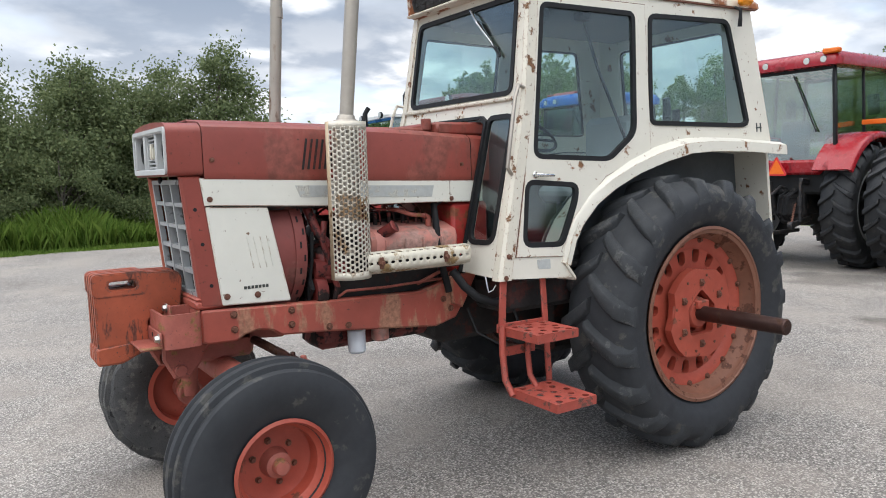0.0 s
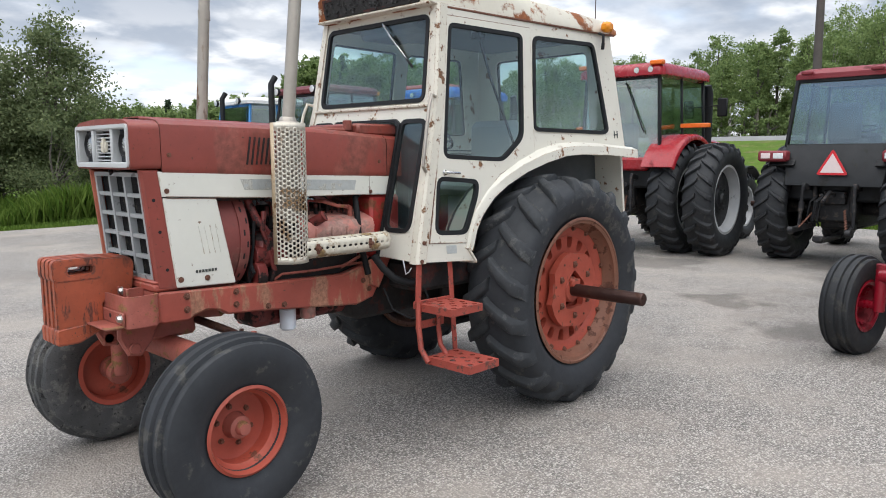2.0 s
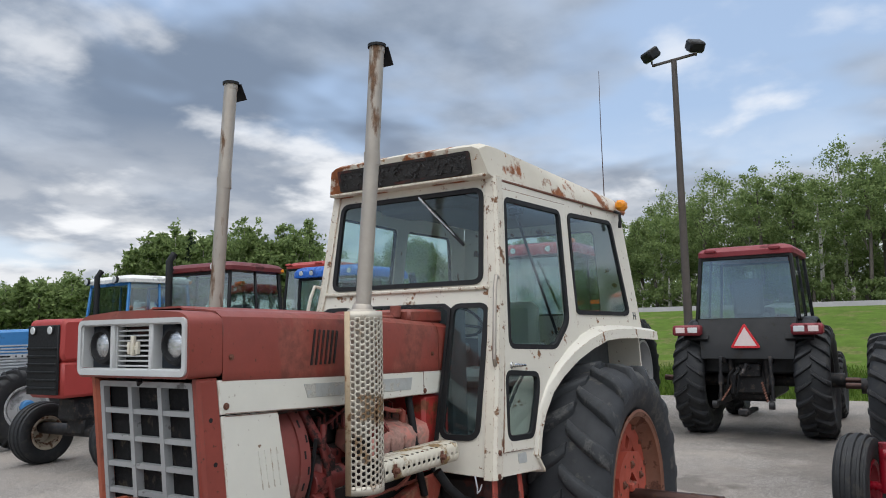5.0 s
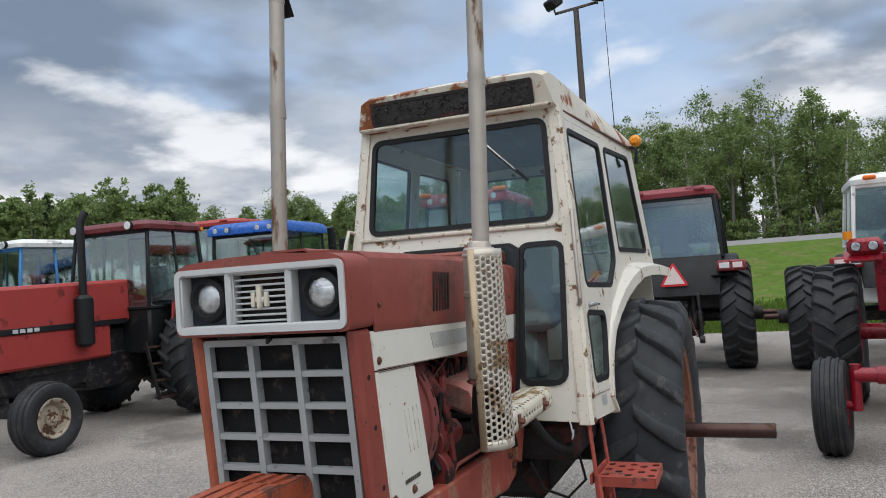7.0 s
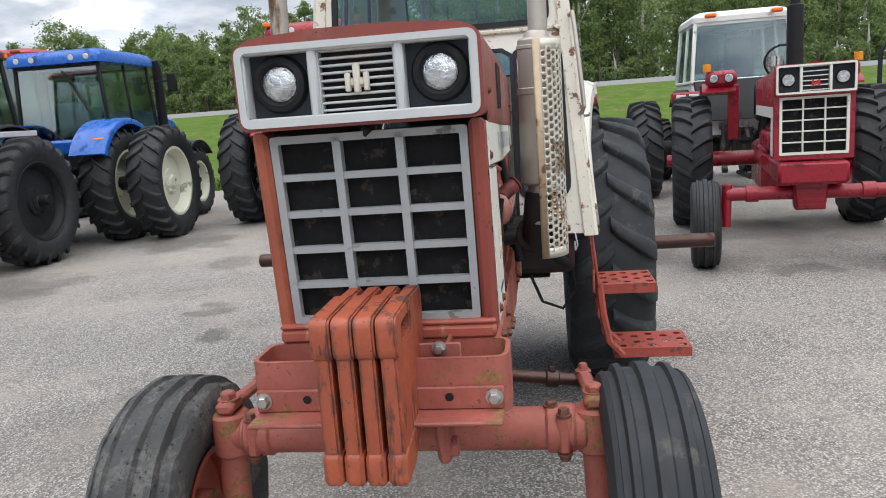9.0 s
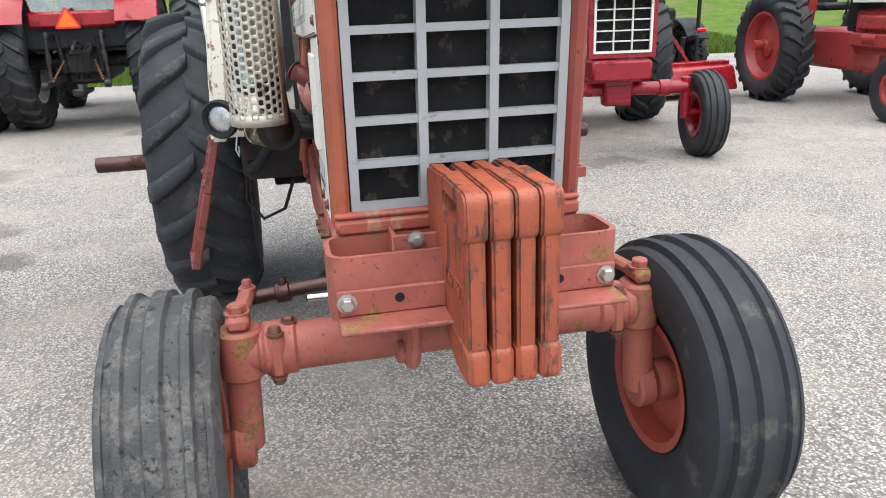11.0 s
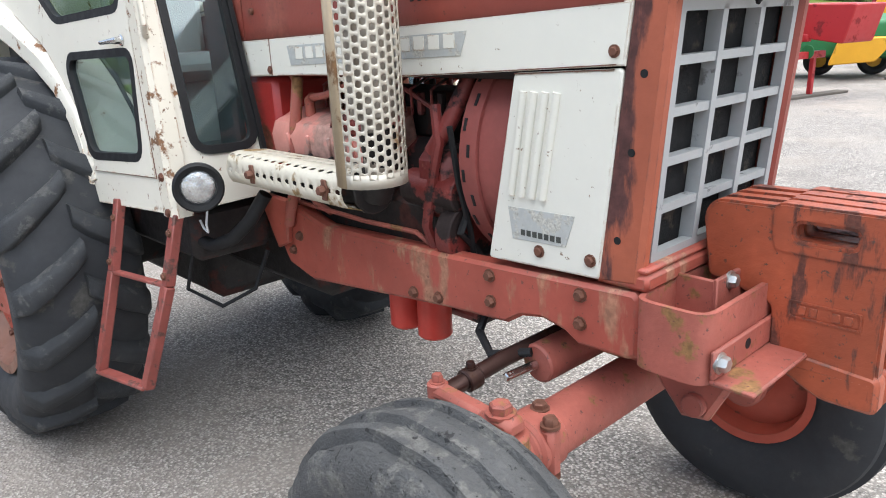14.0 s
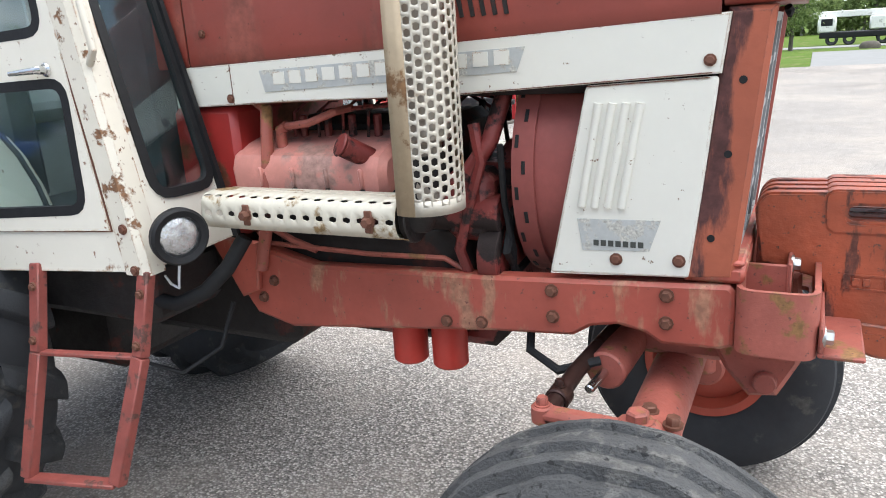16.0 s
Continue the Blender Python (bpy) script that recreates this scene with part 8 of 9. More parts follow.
random.seed(12)
for k, (x, y, h, w) in enumerate(((5.2, -21.5, 6.2, 2.6), (2.6, -22.5, 5.2, 2.2), (0.3, -21.8, 6.5, 1.7), (-1.6, -22.8, 5.9, 2.0), (-4.35, -21.6, 7.3, 1.65), (-3.0, -23.2, 6.6, 1.9), (7.8, -23.0, 7.0, 2.9), (10.5, -22.0, 6.5, 2.7), (-0.4, -24.5, 6.4, 2.0), (3.6, -26.0, 7.4, 2.8))):
    tree(pose(x, y, -0.05, 0, 0, 37 * k), h * 0.86, w, 100 + k, 21000, 0.062, 0.12, 0.25, clumps=90, label="bushy green willow tree by the yard's edge")
    tree(pose(x + 0.7, y + 1.6, -0.05, 0, 0, 71 * k), h * 0.42, w * 0.75, 300 + k, 8000, 0.045, 0.05, 0.05, clumps=22, label="low green shrub at the foot of the trees")


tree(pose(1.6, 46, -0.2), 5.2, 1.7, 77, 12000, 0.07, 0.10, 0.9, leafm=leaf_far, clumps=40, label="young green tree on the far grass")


def woods(name, spots, seed, label):
    """Far woods in two meshes: leaves and stems."""
    rng = np.random.default_rng(seed)
    quads, conif, stems, pale = [], [], Shape(), Shape()
    for x, y, z, h, kind in spots:
        o = np.array([x, y, z])
        if kind == "spruce":
            n = 46
            cs, rs, ct = [], [], []
            for i in range(n):
                t = (i + 0.5) / n
                a = i * 2.4
                r = h * 0.17 * (1 - t) + 0.1
                cs.append((r * 0.6 * math.cos(a), r * 0.6 * math.sin(a), h * (0.08 + 0.92 * t)))
                rs.append(r * 0.75 + 0.12); ct.append(16)
            conif.append(leaf_cloud(rng, cs, rs, ct, 0.26) + o)
            stems.tube([o + (0, 0, -0.3), o + (0, 0, h * 0.9)], [0.14, 0.02], 5)
        else:
            w = h * rng.uniform(0.13, 0.23) if h > 6 else h * 0.4
            low = h * rng.uniform(0.18, 0.48) if h > 7.5 else 0.0
            near = math.hypot(x, y) < 78
            pts = crown_points(rng, h, w, low, 80 if h > 4 else 22)
            quads.append(leaf_cloud(rng, pts, [w * rng.uniform(0.14, 0.36) for _ in pts], [(56 if h > 4 else 44) if near else 20] * len(pts), 0.115 if near else 0.25) + o)
            m = pale if rng.random() < 0.6 else stems
            m.tube([o + (0, 0, -0.3), o + (rng.normal() * 0.2, rng.normal() * 0.2, h * 0.5), o + (0, 0, h * 0.9)], [0.17, 0.12, 0.02], 5)
            for p in pts[:5]:
                m.tube([o + (0, 0, p[2] * 0.7), o + np.array(p)], [0.05, 0.015], 4)
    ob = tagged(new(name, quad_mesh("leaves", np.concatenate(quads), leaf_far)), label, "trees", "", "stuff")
    if conif:
        tagged(new(name + "_conifers", quad_mesh("needles", np.concatenate(conif), leaf_spruce)), "dark spruces standing among the far woods", "trees", "", "stuff")
    tagged(new(name + "_stems", mesh_of("stems", stems, bark, 60, False)), "grey stems of the far woods", "trees", "", "stuff")
    tagged(new(name + "_birches", mesh_of("stems", pale, birch, 60, False)), "pale birch stems of the far woods", "trees", "", "stuff")


spots = []
rnd = random.Random(21)
for row, x0 in enumerate((-57, -61, -66)):
    for k in range(46):
        y = -48 + k * 2.9 + rnd.uniform(-1, 1)
        h = rnd.uniform(0.82, 1.12) * along([(-50, 9.2), (-20, 9.2), (-13, 11.6), (0, 12.2), (10, 12.6), (14, 9.6), (60, 9.2)], y) * (1.0 if row else 0.85)
        spots.append((x0 + rnd.uniform(-1.5, 1.5), y, land(x0, y), h, "leaf"))
for row in range(3):
    for k in range(56):
        t = k / 55
        a = radians(lerp(222, 275, t))
        r = 92 + row * 5 + rnd.uniform(-2, 2)
        zb = land(5 + r * math.cos(a), 0)
        top = along([(222, 16.4), (234, 15.0), (236, 8.8), (275, 8.8)], math.degrees(a))
        spots.append((5 + r * math.cos(a), 3 + r * math.sin(a), zb, (top - zb) * rnd.uniform(0.75, 1.0), "spruce" if rnd.random() < 0.12 else "leaf"))
for row in range(3):
    for k in range(34):
        spots.append((-50 + k * 3.6 + rnd.uniform(-1, 1), 116 + row * 5 + rnd.uniform(-1, 1), -0.85, rnd.uniform(10, 15), "leaf"))
for k in range(40):
    y = -44 + k * 2.4 + rnd.uniform(-1, 1)
    spots.append((-70 + rnd.uniform(-1, 1), y, land(-70, y), rnd.uniform(7.0, 9.5), "leaf"))
    spots.append((-64 + rnd.uniform(-1, 1), y, land(-64, y), rnd.uniform(4.0, 5.8), "leaf"))
for k in range(90):
    spots.append((-46 + k * 1.25 + rnd.uniform(-0.6, 0.6), 111 + rnd.uniform(-1.5, 1.5), -0.85, rnd.uniform(4.2, 7.0), "leaf"))
woods("woodland", spots, 5, "mixed green woodland beyond the road")
under = []
for k in range(120):
    y = -50 + k * 1.15
    under.append((-55.2 + rnd.uniform(-0.6, 0.6), y, land(-55, y), rnd.uniform(2.0, 3.9), "leaf"))
woods("undergrowth", under, 8, "dense green undergrowth along the wood's edge")


def grass(name, n, x0, x1, y0, y1, h0, h1, seed, label, dense=None):
    rng = np.random.default_rng(seed)
    x, y = rng.uniform(x0, x1, n), rng.uniform(y0, y1, n)
    h = rng.uniform(h0, h1, n) * (0.6 + 0.4 * np.sin(x * 1.3) * np.sin(y * 0.9 + x * 0.4)) + h0 * 0.3
    z = np.array([land(a, b) for a, b in zip(x, y)])
    a = rng.uniform(0, 2 * np.pi, n)
    w = 0.010 + h * 0.018
    lean = rng.normal(size=(n, 2)) * h[:, None] * 0.25
    b = np.stack([x, y, z], 1)
    side = np.stack([np.cos(a) * w, np.sin(a) * w, np.zeros(n)], 1)
    mid = b + np.stack([lean[:, 0] * 0.4, lean[:, 1] * 0.4, h * 0.6], 1)
    tip = b + np.stack([lean[:, 0], lean[:, 1], h], 1)
    q = np.stack([b - side, b + side, mid + side * 0.8, tip], 1)
    tagged(new(name, quad_mesh(name, q, blade_mat)), label, "grass", "", "stuff")


grass("tall_grass", 42000, -13, 16, -20.8, -17.6, 0.5, 1.1, 3, "tall green grass and weeds along the yard")
grass("verge_grass", 26000, -14, 16, -17.8, -16.3, 0.06, 0.18, 4, "short green verge grass at the asphalt's edge")
grass("field_grass", 40000, -24, -15.4, -9, 16, 0.18, 0.42, 6, "long bright green field grass")

# ---- light mast, implements and far things ----
galv = mat("dull_brown_steel_mast", (0.10, 0.085, 0.075), 0.6, 0.3, var=0.15, scale=3)
mast = thing("light_mast", pose(-16.2, -2.5, 0), "tall brown steel light mast with two floodlights", "light mast")
part("pole", Shape().tube([(0, 0, -0.1), (0, 0, 9.35)], [0.13, 0.08], 12), galv, mast, "tall tapered pole")
part("cross_arm", Shape().bar((0, -0.62, 9.32), (0, 0.62, 9.42), 0.07, 0.07, 0.01, (0, 0, 1)), galv, mast)
for s in (1, -1):
    f = part("floodlight", Shape().box(-0.20, 0.22, -0.22, 0.22, -0.14, 0.16, 0.05), charcoal, mast, "boxy floodlight head", at=pose(0.08, s * 0.62, 9.62, 0, 35, s * 40))
    part("floodlight_lens", Shape().box(-0.16, 0.18, -0.19, 0.19, -0.155, -0.142, 0.01), lamp_white, f)
    part("floodlight_yoke", Shape().bar((0, s * 0.62, 9.36), (0.05, s * 0.62, 9.58), 0.05, 0.05, 0.01), galv, mast)

fp = thing("utility_pole", pose(-7.5, -30, 0), "thin grey utility pole far behind the trees", "pole")
part("pole", Shape().tube([(0, 0, -0.1), (0, 0, 5.6)], [0.09, 0.07], 8), bark, fp)
part("insulator_cap", Shape().box(-0.2, 0.2, -0.05, 0.05, 5.3, 5.4, 0.01), bark, fp)

impl_red = paint("implement_red_paint", (0.40, 0.02, 0.025), 0.45)
impl_green = paint("implement_green_paint", (0.015, 0.16, 0.05), 0.45)
impl_yellow = paint("implement_yellow_paint", (0.72, 0.36, 0.02), 0.45)


def row_unit(parent, x, back):
    u = part("row_unit", Shape().box(x - 0.06, x + 0.06, -0.75, 0.1, 0.62, 0.78, 0.02).bar((x, -0.1, 0.7), (x, -0.45, 0.35), 0.06, 0.08), impl_red, parent, "red planter row unit", at=pose(0, back, 0))
    part("seed_hopper", Shape().box(x - 0.18, x + 0.18, -0.72, -0.3, 0.82, 1.18, 0.05), charcoal, u, "black seed hopper")
    for dy in (-0.35, -0.62):
        part("opener_disc", Shape().cyl((x - 0.02, dy, 0.22), (x + 0.02, dy, 0.22), 0.2, 20, 0.004), iron, u, "steel opener disc")
    part("gauge_wheel", Shape().lathe([(0.16, -0.05), (0.2, -0.04), (0.2, 0.04), (0.16, 0.05)], 20, "x", (x + 0.1, -0.5, 0.21)), black, u)
    h = Shape()
    for k in range(4):
        h.tube([(x - 0.1 + 0.06 * k, -0.3, 1.1), (x - 0.08 + 0.05 * k, -0.1, 1.35), (x + 0.03 * k, 0.15, 1.2)], 0.016, 6)
    part("supply_hose", h, black, u)


ct = thing("implement_cart", pose(-4.9, 11.2, 0, 0, 0, 12), "black implement cart with a long drawbar on a stand", "implement")
part("cart_frame", Shape().box(-1.7, 1.0, -0.5, -0.38, 0.66, 0.82, 0.015).box(-1.7, 1.0, 0.5, 0.62, 0.66, 0.82, 0.015).box(-1.7, -1.5, -0.5, 0.6, 0.66, 0.82, 0.015), charcoal, ct, "black steel frame")
part("cart_body", Shape().prism(rounded([(-1.6, 0.86), (0.35, 0.86), (0.75, 1.15), (0.75, 1.5), (-1.6, 1.5)], 0.05, 3), lambda u, v, d: (u, d, v), -0.55, 0.65, 0.02), charcoal, ct, "black box body")
part("cart_panel", Shape().box(-0.75, 0.5, -0.57, -0.553, 1.18, 1.42, 0.004), white_new, ct, "plain white panel")
part("cart_top", Shape().box(-1.5, 0.6, -0.45, 0.55, 1.5, 1.62, 0.03), charcoal, ct)
part("drawbar_beam", Shape().bar((0.3, -0.3, 0.78), (1.15, -0.42, 0.55), 0.10, 0.14, 0.01).bar((1.1, -0.42, 0.55), (2.6, -0.5, 0.50), 0.12, 0.15, 0.01).box(2.5, 2.75, -0.58, -0.42, 0.44, 0.54, 0.02), iron, ct, "dark drawbar beam")
part("hydraulic_cylinder", Shape().cyl((0.5, -0.45, 0.95), (1.6, -0.47, 0.72), 0.055, 14).cyl((1.6, -0.47, 0.72), (2.2, -0.49, 0.64), 0.028, 12), iron, ct, "grey hydraulic cylinder")
part("drawbar_stand", Shape().bar((1.13, -0.65, 0.62), (1.13, -0.65, 0.04), 0.045, 0.045).box(0.90, 1.36, -0.74, -0.56, 0.0, 0.045, 0.01), silver_rim, ct, "grey parking stand")
part("spring_tine", Shape().tube([(0.66, -0.42, 0.62), (0.64, -0.47, 0.30), (0.70, -0.50, 0.02)], [0.03, 0.025, 0.015], 8).tube([(0.58, -0.42, 0.62), (0.57, -0.47, 0.30), (0.62, -0.50, 0.02)], [0.03, 0.025, 0.015], 8), charcoal, ct, "dark forked tine")
hs = Shape()
for k in range(6):
    hs.tube([(0.1 + 0.06 * k, -0.5, 1.55), (0.45 + 0.05 * k, -0.58, 1.3 - 0.03 * k), (0.8 + 0.07 * k, -0.52, 0.92), (1.3 + 0.1 * k, -0.5, 0.78 + 0.02 * k)], 0.018, 6)
part("supply_hose", hs, black, ct, "bundle of black hoses")
for x in (-1.2, -0.45):
    w = part("wheel", ribbed_tyre(0.42, 0.26, 0.22), fresh_rubber, ct, "black cart wheel", at=pose(x, -0.72, 0.42))
    part("wheel_disc", Shape().cyl((0, -0.06, 0), (0, 0.06, 0), 0.215, 20), lamp_white, w)

pl = thing("planter", pose(-3.29, 13.15, 0, 0, 0, -14), "red row-crop planter with hoses and parking legs", "implement")
part("main_beam", Shape().box(-2.6, 1.05, -0.11, 0.11, 0.92, 1.14, 0.015).box(-2.4, 1.0, 0.45, 0.6, 1.04, 1.18, 0.015), impl_red, pl, "heavy red square beam")
part("end_frame", Shape().bar((1.02, -0.80, 0.80), (1.02, 0.95, 0.80), 0.13, 0.13, 0.012).bar((1.0, -0.3, 0.78), (1.0, -0.3, 1.05), 0.16, 0.16, 0.012), impl_red, pl, "red end frame")
for y in (-0.67, 0.67):
    part("parking_leg", Shape().bar((1.02, y, 0.86), (1.0, y, 0.05), 0.09, 0.09, 0.01), impl_red, pl, "red parking leg")
part("base_plank", Shape().box(0.88, 1.14, -1.15, 1.7, 0.0, 0.05, 0.008), bark, pl, "weathered grey plank under the legs")
for x, y in ((0.62, -0.15), (1.05, 0.62)):
    part("bracket_plate", Shape().cyl((x, y - 0.19, 0.86), (x, y - 0.16, 0.86), 0.13, 20, 0.004), impl_green, pl, "round green bracket plate")
for k in range(6):
    row_unit(pl, -2.5 + 0.45 * k, 0.75)
for x in (-1.0, -2.1):
    w = part("transport_wheel", ribbed_tyre(0.42, 0.26, 0.22), fresh_rubber, pl, "black transport wheel", at=pose(x, -0.35, 0.42, 0, 0, 25))
    part("wheel_disc", Shape().cyl((0, -0.06, 0), (0, 0.06, 0), 0.215, 20), iron, w)
    part("wheel_leg", Shape().bar((x + 0.2, -0.30, 0.45), (x + 0.2, 0.0, 0.95), 0.08, 0.1, 0.01), impl_red, pl)
bk3 = Shape()
for k in range(9):
    bk3.bar((-1.9 + 0.2 * k, 0.3, 1.16), (-1.9 + 0.2 * k, 0.3, 1.75), 0.02, 0.02, 0.003)
for k in range(5):
    bk3.bar((-1.95, 0.3, 1.2 + 0.13 * k), (-0.25, 0.3, 1.2 + 0.13 * k), 0.02, 0.02, 0.003)
part("wire_guard", bk3, impl_red, pl, "red wire guard")
part("seed_box", Shape().prism(rounded([(0.55, 1.15), (1.7, 1.0), (1.9, 1.7), (0.4, 1.75)], 0.06, 3), lambda u, v, d: (u, d, v), 0.5, 1.4, 0.02), impl_red, pl, "red seed box")
for k in range(9):
    m = black if k % 3 else impl_yellow
    r = 0.20 + 0.022 * k
    run = [(-1.5 + 0.12 * k, -0.12, 1.17), (-0.7, -0.15 - 0.01 * k, 1.20 + 0.012 * k), (0.0, -0.14, 1.24 + 0.02 * k), (0.4, -0.14, 1.30 + 0.02 * k)]
    run += [(0.62 + r * math.sin(a), -0.16 - 0.012 * k, 1.20 + r * math.cos(a)) for a in [radians(20 * q) for q in range(6)]]
    run += [(0.62 + r * 0.9, -0.2, 0.98), (0.60 + r * 0.7, -0.22, 0.84 + 0.02 * k)]
    part("supply_hose", Shape().tube(run, 0.017, 6), m, pl, "bundled supply hose")

gr = thing("forage_wagon", pose(-3.35, 18.2, 0, 0, 0, 20), "green and yellow harvesting implement on small wheels", "implement")
part("body", Shape().prism(rounded([(-0.9, 0.5), (0.9, 0.5), (1.0, 1.0), (0.5, 1.45), (-0.9, 1.3)], 0.1, 3), lambda u, v, d: (d, u, v), -1.4, 1.4, 0.03), impl_green, gr, "green sheet-metal body")
part("chute", Shape().prism(rounded([(-0.2, 0.35), (0.75, 0.42), (1.15, 0.95), (0.0, 0.95)], 0.05, 3), lambda u, v, d: (u, -0.92 - d, v), 0, 0.5, 0.02), impl_yellow, gr, "yellow pick-up housing")
for s in (1, -1):
    w = part("wheel", ribbed_tyre(0.36, 0.2, 0.19), fresh_rubber, gr, "small black wheel", at=pose(0.2 + s * 0.6, 0.35, 0.36))
    part("wheel_disc", Shape().cyl((0, -0.05, 0), (0, 0.05, 0), 0.185, 18), impl_yellow, w, "yellow wheel disc")
part("prop_stand", Shape().bar((1.3, -1.0, 0.7), (1.25, -1.05, 0.04), 0.06, 0.06).box(1.0, 1.5, -1.2, -0.9, 0.0, 0.04, 0.01), bark, gr)
ra = thing("hay_rake", pose(-1.55, 18.75, 0, 0, 0, 5), "green hay rake frame with red tongue and yellow-hubbed wheel", "implement")
part("frame", Shape().box(-1.2, 1.1, -0.05, 0.05, 0.40, 0.50, 0.01).bar((0.3, 0, 0.4), (0.3, 0, 1.0), 0.07, 0.07).bar((0.3, 0, 0.95), (0.75, 0, 0.95), 0.07, 0.07), impl_green, ra, "green square-tube frame")
part("tongue", Shape().bar((-1.3, 0.9, 0.98), (1.05, 0.5, 0.86), 0.10, 0.16).tube([(-1.3, 0.9, 0.98), (-1.5, 0.9, 1.6), (-1.35, 0.9, 2.1)], 0.05, 8).bar((0.9, 0.6, 0.9), (0.9, 0.6, 0.02), 0.06, 0.06), impl_red, ra, "red tongue")
for x in (-0.2,):
    w = part("wheel", ribbed_tyre(0.31, 0.2, 0.17), fresh_rubber, ra, "small black wheel", at=pose(x, 0.15, 0.31))
    part("wheel_disc", Shape().cyl((0, -0.11, 0), (0, 0.05, 0), 0.16, 18), white_new, w, "white wheel disc")
    part("wheel_hub", Shape().cyl((0, -0.14, 0), (0, 0, 0), 0.07, 12), impl_yellow, w)
sk = Shape().bar((-1.0, 0.6, 0.5), (0.6, 0.6, 2.9), 0.05, 0.12)
for k in range(26):
    t = k / 25
    sk.bar((lerp(-1.0, 0.6, t), 0.6, lerp(0.5, 2.9, t)), (lerp(-1.0, 0.6, t) + 0.13, 0.6, lerp(0.5, 2.9, t) - 0.07), 0.03, 0.03)
part("sickle_bar", sk, red_post, ra, "raised rusty sickle bar with teeth")
ba = thing("round_baler", pose(-2.7, 24.6, 0, 0, 0, 2), "large yellow round baler with dark bars on its side", "implement")
part("bale_chamber", Shape().prism(rounded([(-1.6, 0.55), (1.3, 0.55), (1.6, 1.2), (1.25, 2.5), (0.2, 3.0), (-1.2, 2.7), (-1.8, 1.5)], 0.25, 4), lambda u, v, d: (u, d, v), -0.9, 0.9, 0.03), impl_yellow, ba, "yellow bale chamber")
part("side_panel", Shape().prism(rounded([(-1.1, 0.66), (1.0, 0.66), (0.95, 1.75), (-1.0, 1.75)], 0.15, 3), lambda u, v, d: (u, -0.9 - d, v), 0, 0.05, 0.01), impl_yellow, ba)
bars = Shape()
for k in range(3):
    bars.box(-0.95 + 0.13 * k, -0.86 + 0.13 * k, -0.965, -0.95, 1.05, 1.17, 0.002)
for k in range(6):
    bars.box(-0.3 + 0.17 * k, -0.18 + 0.17 * k, -0.965, -0.95, 0.97, 1.17, 0.002)
bars.box(-1.0, 0.95, -0.965, -0.95, 0.80, 0.85, 0.002)
part("side_bars", bars, decal_dark, ba, "row of dark bars")
part("tongue", Shape().prism([(1.2, 0.4), (1.5, 0.34), (1.5, 0.5), (1.2, 1.0)], lambda u, v, d: (u, d, v), -0.3, 0.3, 0.02), impl_yellow, ba)
for s in (1, -1):
    w = part("wheel", ribbed_tyre(0.45, 0.36, 0.24), fresh_rubber, ba, "black baler wheel", at=pose(-0.3, s * 1.1, 0.45))
    part("wheel_disc", Shape().cyl((0, -0.12, 0), (0, 0.12, 0), 0.22, 18), white_new, w)
part("tool_tube", Shape().cyl((0.5, -1.0, 1.6), (1.0, -1.0, 1.6), 0.09, 14), charcoal, ba)
part("hose_loop", Shape().tube([(0.4, -1.0, 0.7), (0.3, -1.05, 1.3), (0.6, -1.05, 1.75), (1.2, -1.05, 1.7), (1.5, -1.0, 0.8)], 0.04, 8), black, ba)
au = thing("grain_auger", pose(0, 28.0, -0.03), "red hopper and long yellow and red grain auger on grass", "implement")
part("hopper", Shape().prism([(-2.9, 1.2), (-2.05, 1.15), (-2.0, 0.45), (-2.75, 0.4)], lambda u, v, d: (u, d, v), -0.45, 0.45, 0.02), impl_red, au, "red gear housing")
part("tube", Shape().tube([(-3.4, 0.25, 1.05), (-1.0, 0.25, 0.92), (0.2, 0.25, 0.82)], 0.12, 12), impl_yellow, au, "long yellow tube")
part("spout", Shape().tube([(-2.1, -0.1, 0.80), (0.2, -0.1, 1.10), (1.1, -0.1, 1.25)], [0.10, 0.085, 0.10], 12), impl_red, au, "red inclined tube")
hp = part("intake_hopper", Shape().prism([(0.0, 0.92), (1.35, 0.95), (1.5, 0.45), (0.2, 0.38)], lambda u, v, d: (u, d, v), -0.40, 0.40, 0.03), impl_red, au, "red intake hopper")
part("hopper_rim", Shape().box(0.1, 1.75, -0.30, 0.43, 0.40, 0.46, 0.02).cyl((0.9, -0.2, 0.98), (1.4, -0.2, 0.98), 0.12, 14), impl_red, hp)
part("drive_shaft", Shape().tube([(1.3, -0.1, 0.62), (1.6, -0.1, 0.75), (1.85, -0.1, 0.92)], [0.06, 0.05, 0.07], 10), charcoal, au, "black drive shaft")
part("spout_end", Shape().box(0.95, 1.35, -0.22, 0.05, 1.05, 1.42, 0.04), impl_red, au, "red spout end")
part("support", Shape().bar((1.08, 0, 0.6), (1.08, 0, 0), 0.06, 0.06).box(0.75, 1.45, -0.15, 0.15, 0.0, 0.05, 0.01), charcoal, au)
part("support", Shape().bar((-2.4, 0, 0.5), (-2.4, 0, 0), 0.08, 0.08), charcoal, au)
ck = thing("crane_truck", pose(7.4, 70, -0.85, 0, 0, 178) @ Matrix.Scale(0.86, 4), "white mobile crane truck parked far off on grass", "truck")
part("carrier", Shape().box(-5, 5, -1.25, 1.25, 0.7, 1.25, 0.08), charcoal, ck, "dark carrier chassis")
part("driver_cab", Shape().box(3.6, 5.2, -1.2, 1.2, 1.2, 2.7, 0.15), white_new, ck, "white driver cab")
part("cab_window", Shape().box(3.9, 4.9, -1.215, 1.215, 1.85, 2.5, 0.02), black, ck)
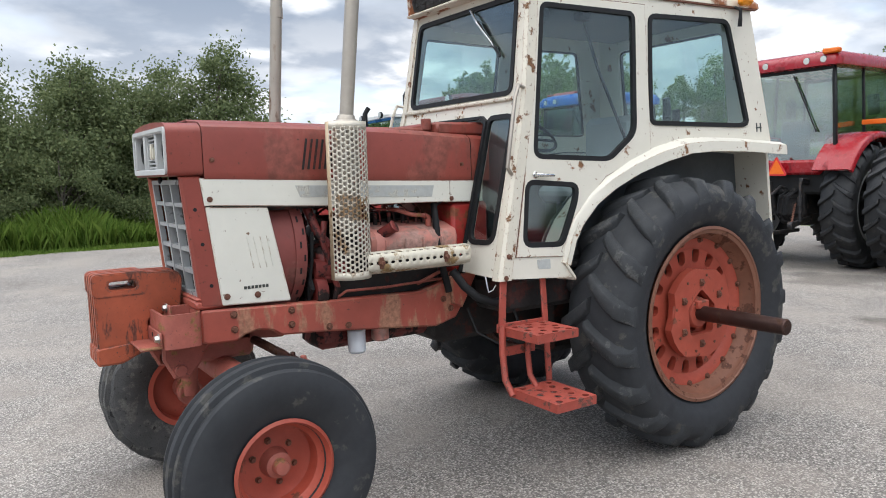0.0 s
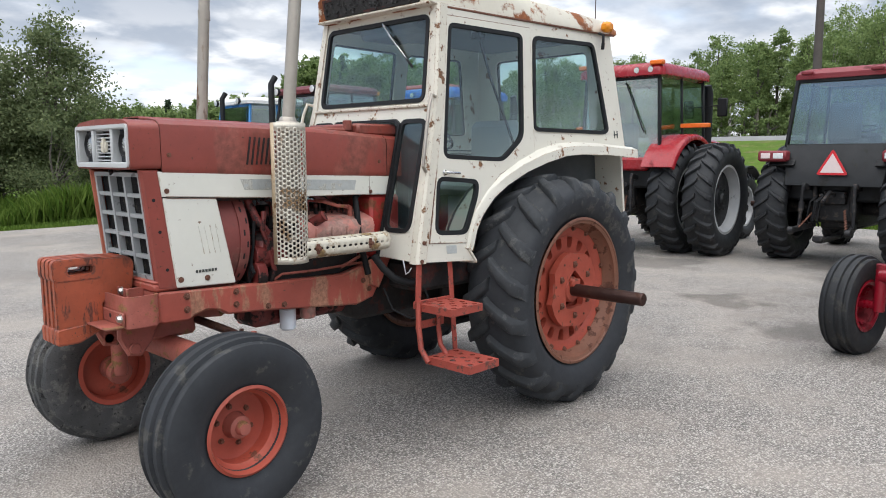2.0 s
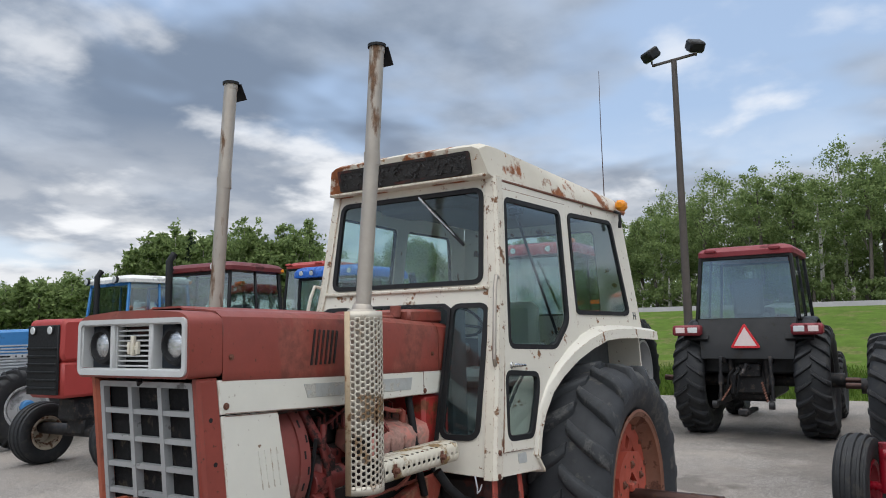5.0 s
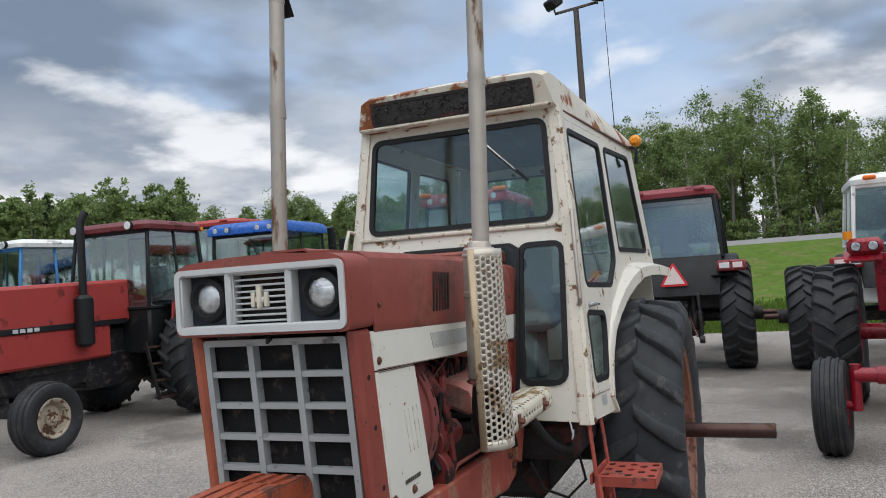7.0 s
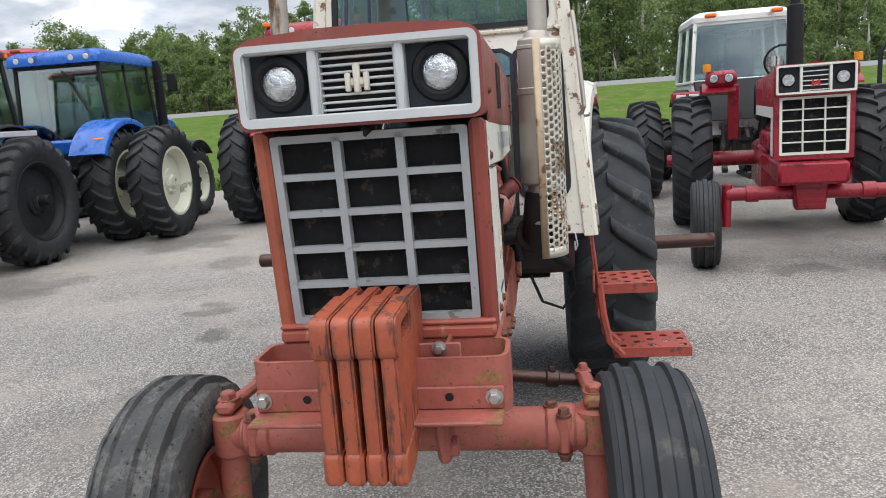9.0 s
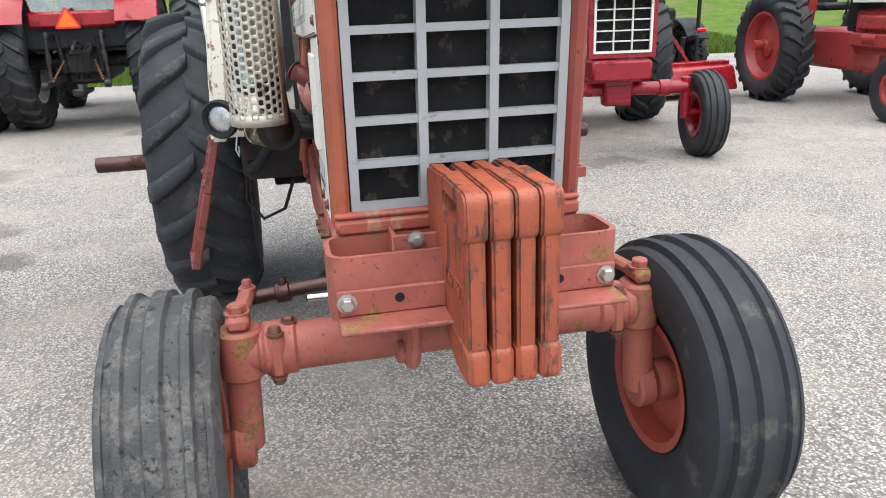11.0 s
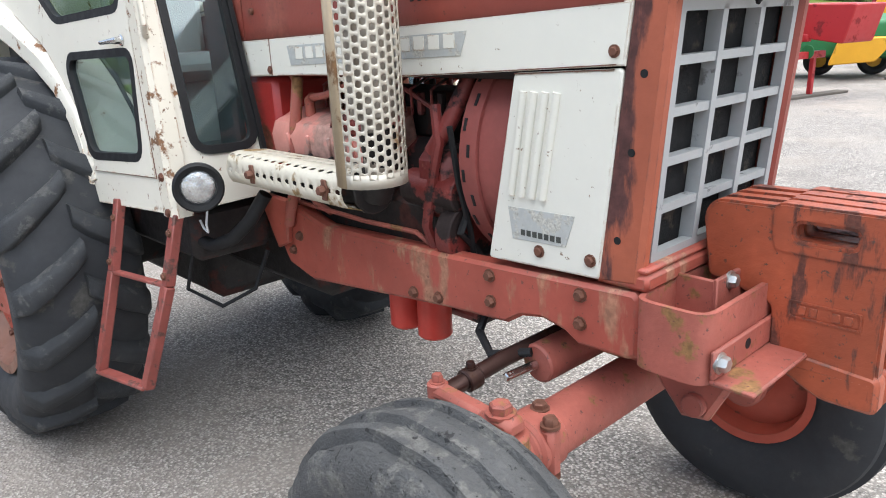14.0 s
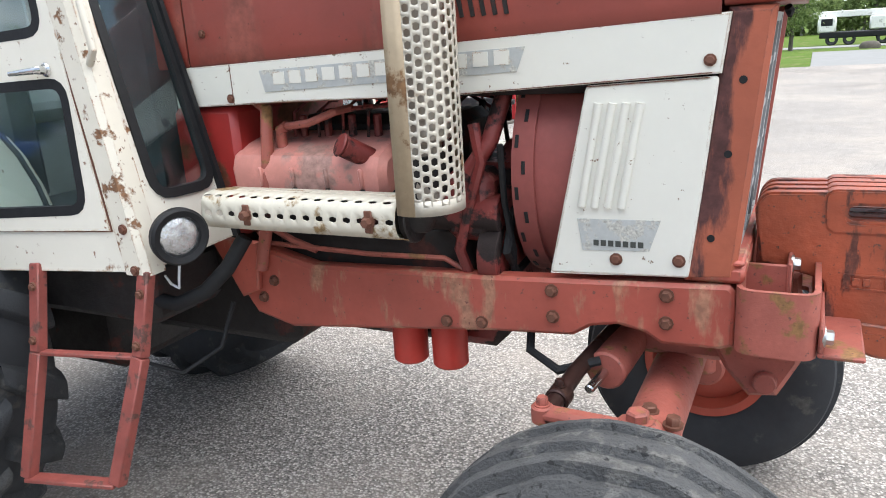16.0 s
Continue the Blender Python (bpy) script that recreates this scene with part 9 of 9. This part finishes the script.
part("superstructure", Shape().box(-3.6, 0.8, -1.1, 1.1, 1.35, 2.6, 0.12), white_new, ck, "white crane superstructure")
part("crane_boom", Shape().box(-4.4, 6.0, -0.35, 0.35, 2.6, 3.2, 0.05), white_new, ck, "white telescopic boom")
for x in (-4.1, -2.9, -0.4, 2.4, 3.9):
    for s in (1, -1):
        w = part("wheel", ribbed_tyre(0.55, 0.36, 0.3), fresh_rubber, ck, "black truck wheel", at=pose(x, s * 1.05, 0.55))
bo = Shape()
rnd = random.Random(5)
bv = []
for k in range(10):
    a0 = 2 * math.pi * k / 10
    bv.append((0.45 * math.cos(a0) * rnd.uniform(0.8, 1.1), 0.35 * math.sin(a0) * rnd.uniform(0.8, 1.1)))
bo.loft([[(u, v, -0.05) for u, v in bv], [(u * 1.05, v * 1.05, 0.15) for u, v in bv], [(u * 0.8, v * 0.8, 0.3) for u, v in bv], [(u * 0.4, v * 0.4, 0.36) for u, v in bv]])
solid("boulder", bo, bark, "grey boulder lying on the far grass", "stone", at=pose(5.4, 42.3, -0.08))
water = mat("puddle_water", (0.10, 0.095, 0.09), 0.32, var=0.2, scale=2, bump=0.05, bscale=3)
pud = rounded([(-0.9, -0.12), (-0.2, -0.32), (0.7, -0.2), (1.1, 0.05), (0.5, 0.22), (-0.4, 0.3), (-1.0, 0.1)], 0.2, 4)
solid("puddle", Shape().plate(pud, [], lambda u, v, d: (u, v, d), 0.003, 0.0), water, "shallow rain puddle on the asphalt", kind="structure", smooth=0, at=pose(0.25, 14.4, 0, 0, 0, 102) @ Matrix.Scale(1.3, 4))


lt = thing("lorry", pose(-5.9, 100, -0.85, 0, 0, 28), "white long-nosed lorry with a flat trailer parked far off", "truck")
part("driver_cab", Shape().prism(rounded([(-0.2, 0.9), (1.5, 0.9), (1.5, 2.0), (1.05, 2.95), (0.4, 3.9), (-1.0, 4.0), (-1.0, 0.9)], 0.12, 3), lambda u, v, d: (d, -u, v), -1.2, 1.2, 0.06), white_new, lt, "white sleeper cab")
part("hood", Shape().prism(rounded([(1.4, 0.8), (3.1, 0.8), (3.1, 1.65), (1.4, 2.05)], 0.15, 3), lambda u, v, d: (d, -u, v), -0.95, 0.95, 0.06), white_new, lt, "white sloping hood")
part("windscreen", Shape().prism([(1.56, 2.05), (1.14, 2.92), (1.10, 2.90), (1.52, 2.03)], lambda u, v, d: (d, -u, v), -1.05, 1.05, 0.005), black, lt, "dark windscreen")
part("radiator_grille", Shape().box(-0.5, 0.5, -3.16, -3.08, 0.85, 1.55, 0.03), charcoal, lt, "dark radiator grille")
part("bumper", Shape().box(-1.15, 1.15, -3.3, -3.0, 0.45, 0.78, 0.05), silver_rim, lt, "pale front bumper")
for s in (1, -1):
    part("side_window", Shape().box(s * 1.19, s * 1.22, -1.0, -0.2, 2.05, 2.75, 0.01), black, lt)
    part("side_mirror", Shape().box(s * 1.3, s * 1.45, -1.5, -1.4, 2.0, 2.6, 0.02), charcoal, lt)
    part("front_wing", Shape().box(s * 0.85, s * 1.2, -2.9, -1.7, 0.75, 1.25, 0.1), white_new, lt)
part("flat_trailer", Shape().box(-1.2, 1.2, 1.2, 9.0, 1.0, 1.3, 0.05).box(-1.1, 1.1, 3.0, 8.5, 1.3, 1.75, 0.05), charcoal, lt, "dark flat trailer with a load")
part("second_trailer", Shape().box(-9.5, -3.0, 1.0, 3.2, 0.9, 1.35, 0.05), charcoal, lt)
for x, y in ((-1.0, -2.3), (1.0, -2.3), (-1.05, 2.6), (1.05, 2.6), (-1.05, 7.4), (1.05, 7.4), (-8.5, 2.0), (-4.0, 2.0)):
    part("wheel", ribbed_tyre(0.5, 0.32, 0.28), fresh_rubber, lt, "black lorry wheel", at=pose(x, y, 0.5, 0, 0, 90))
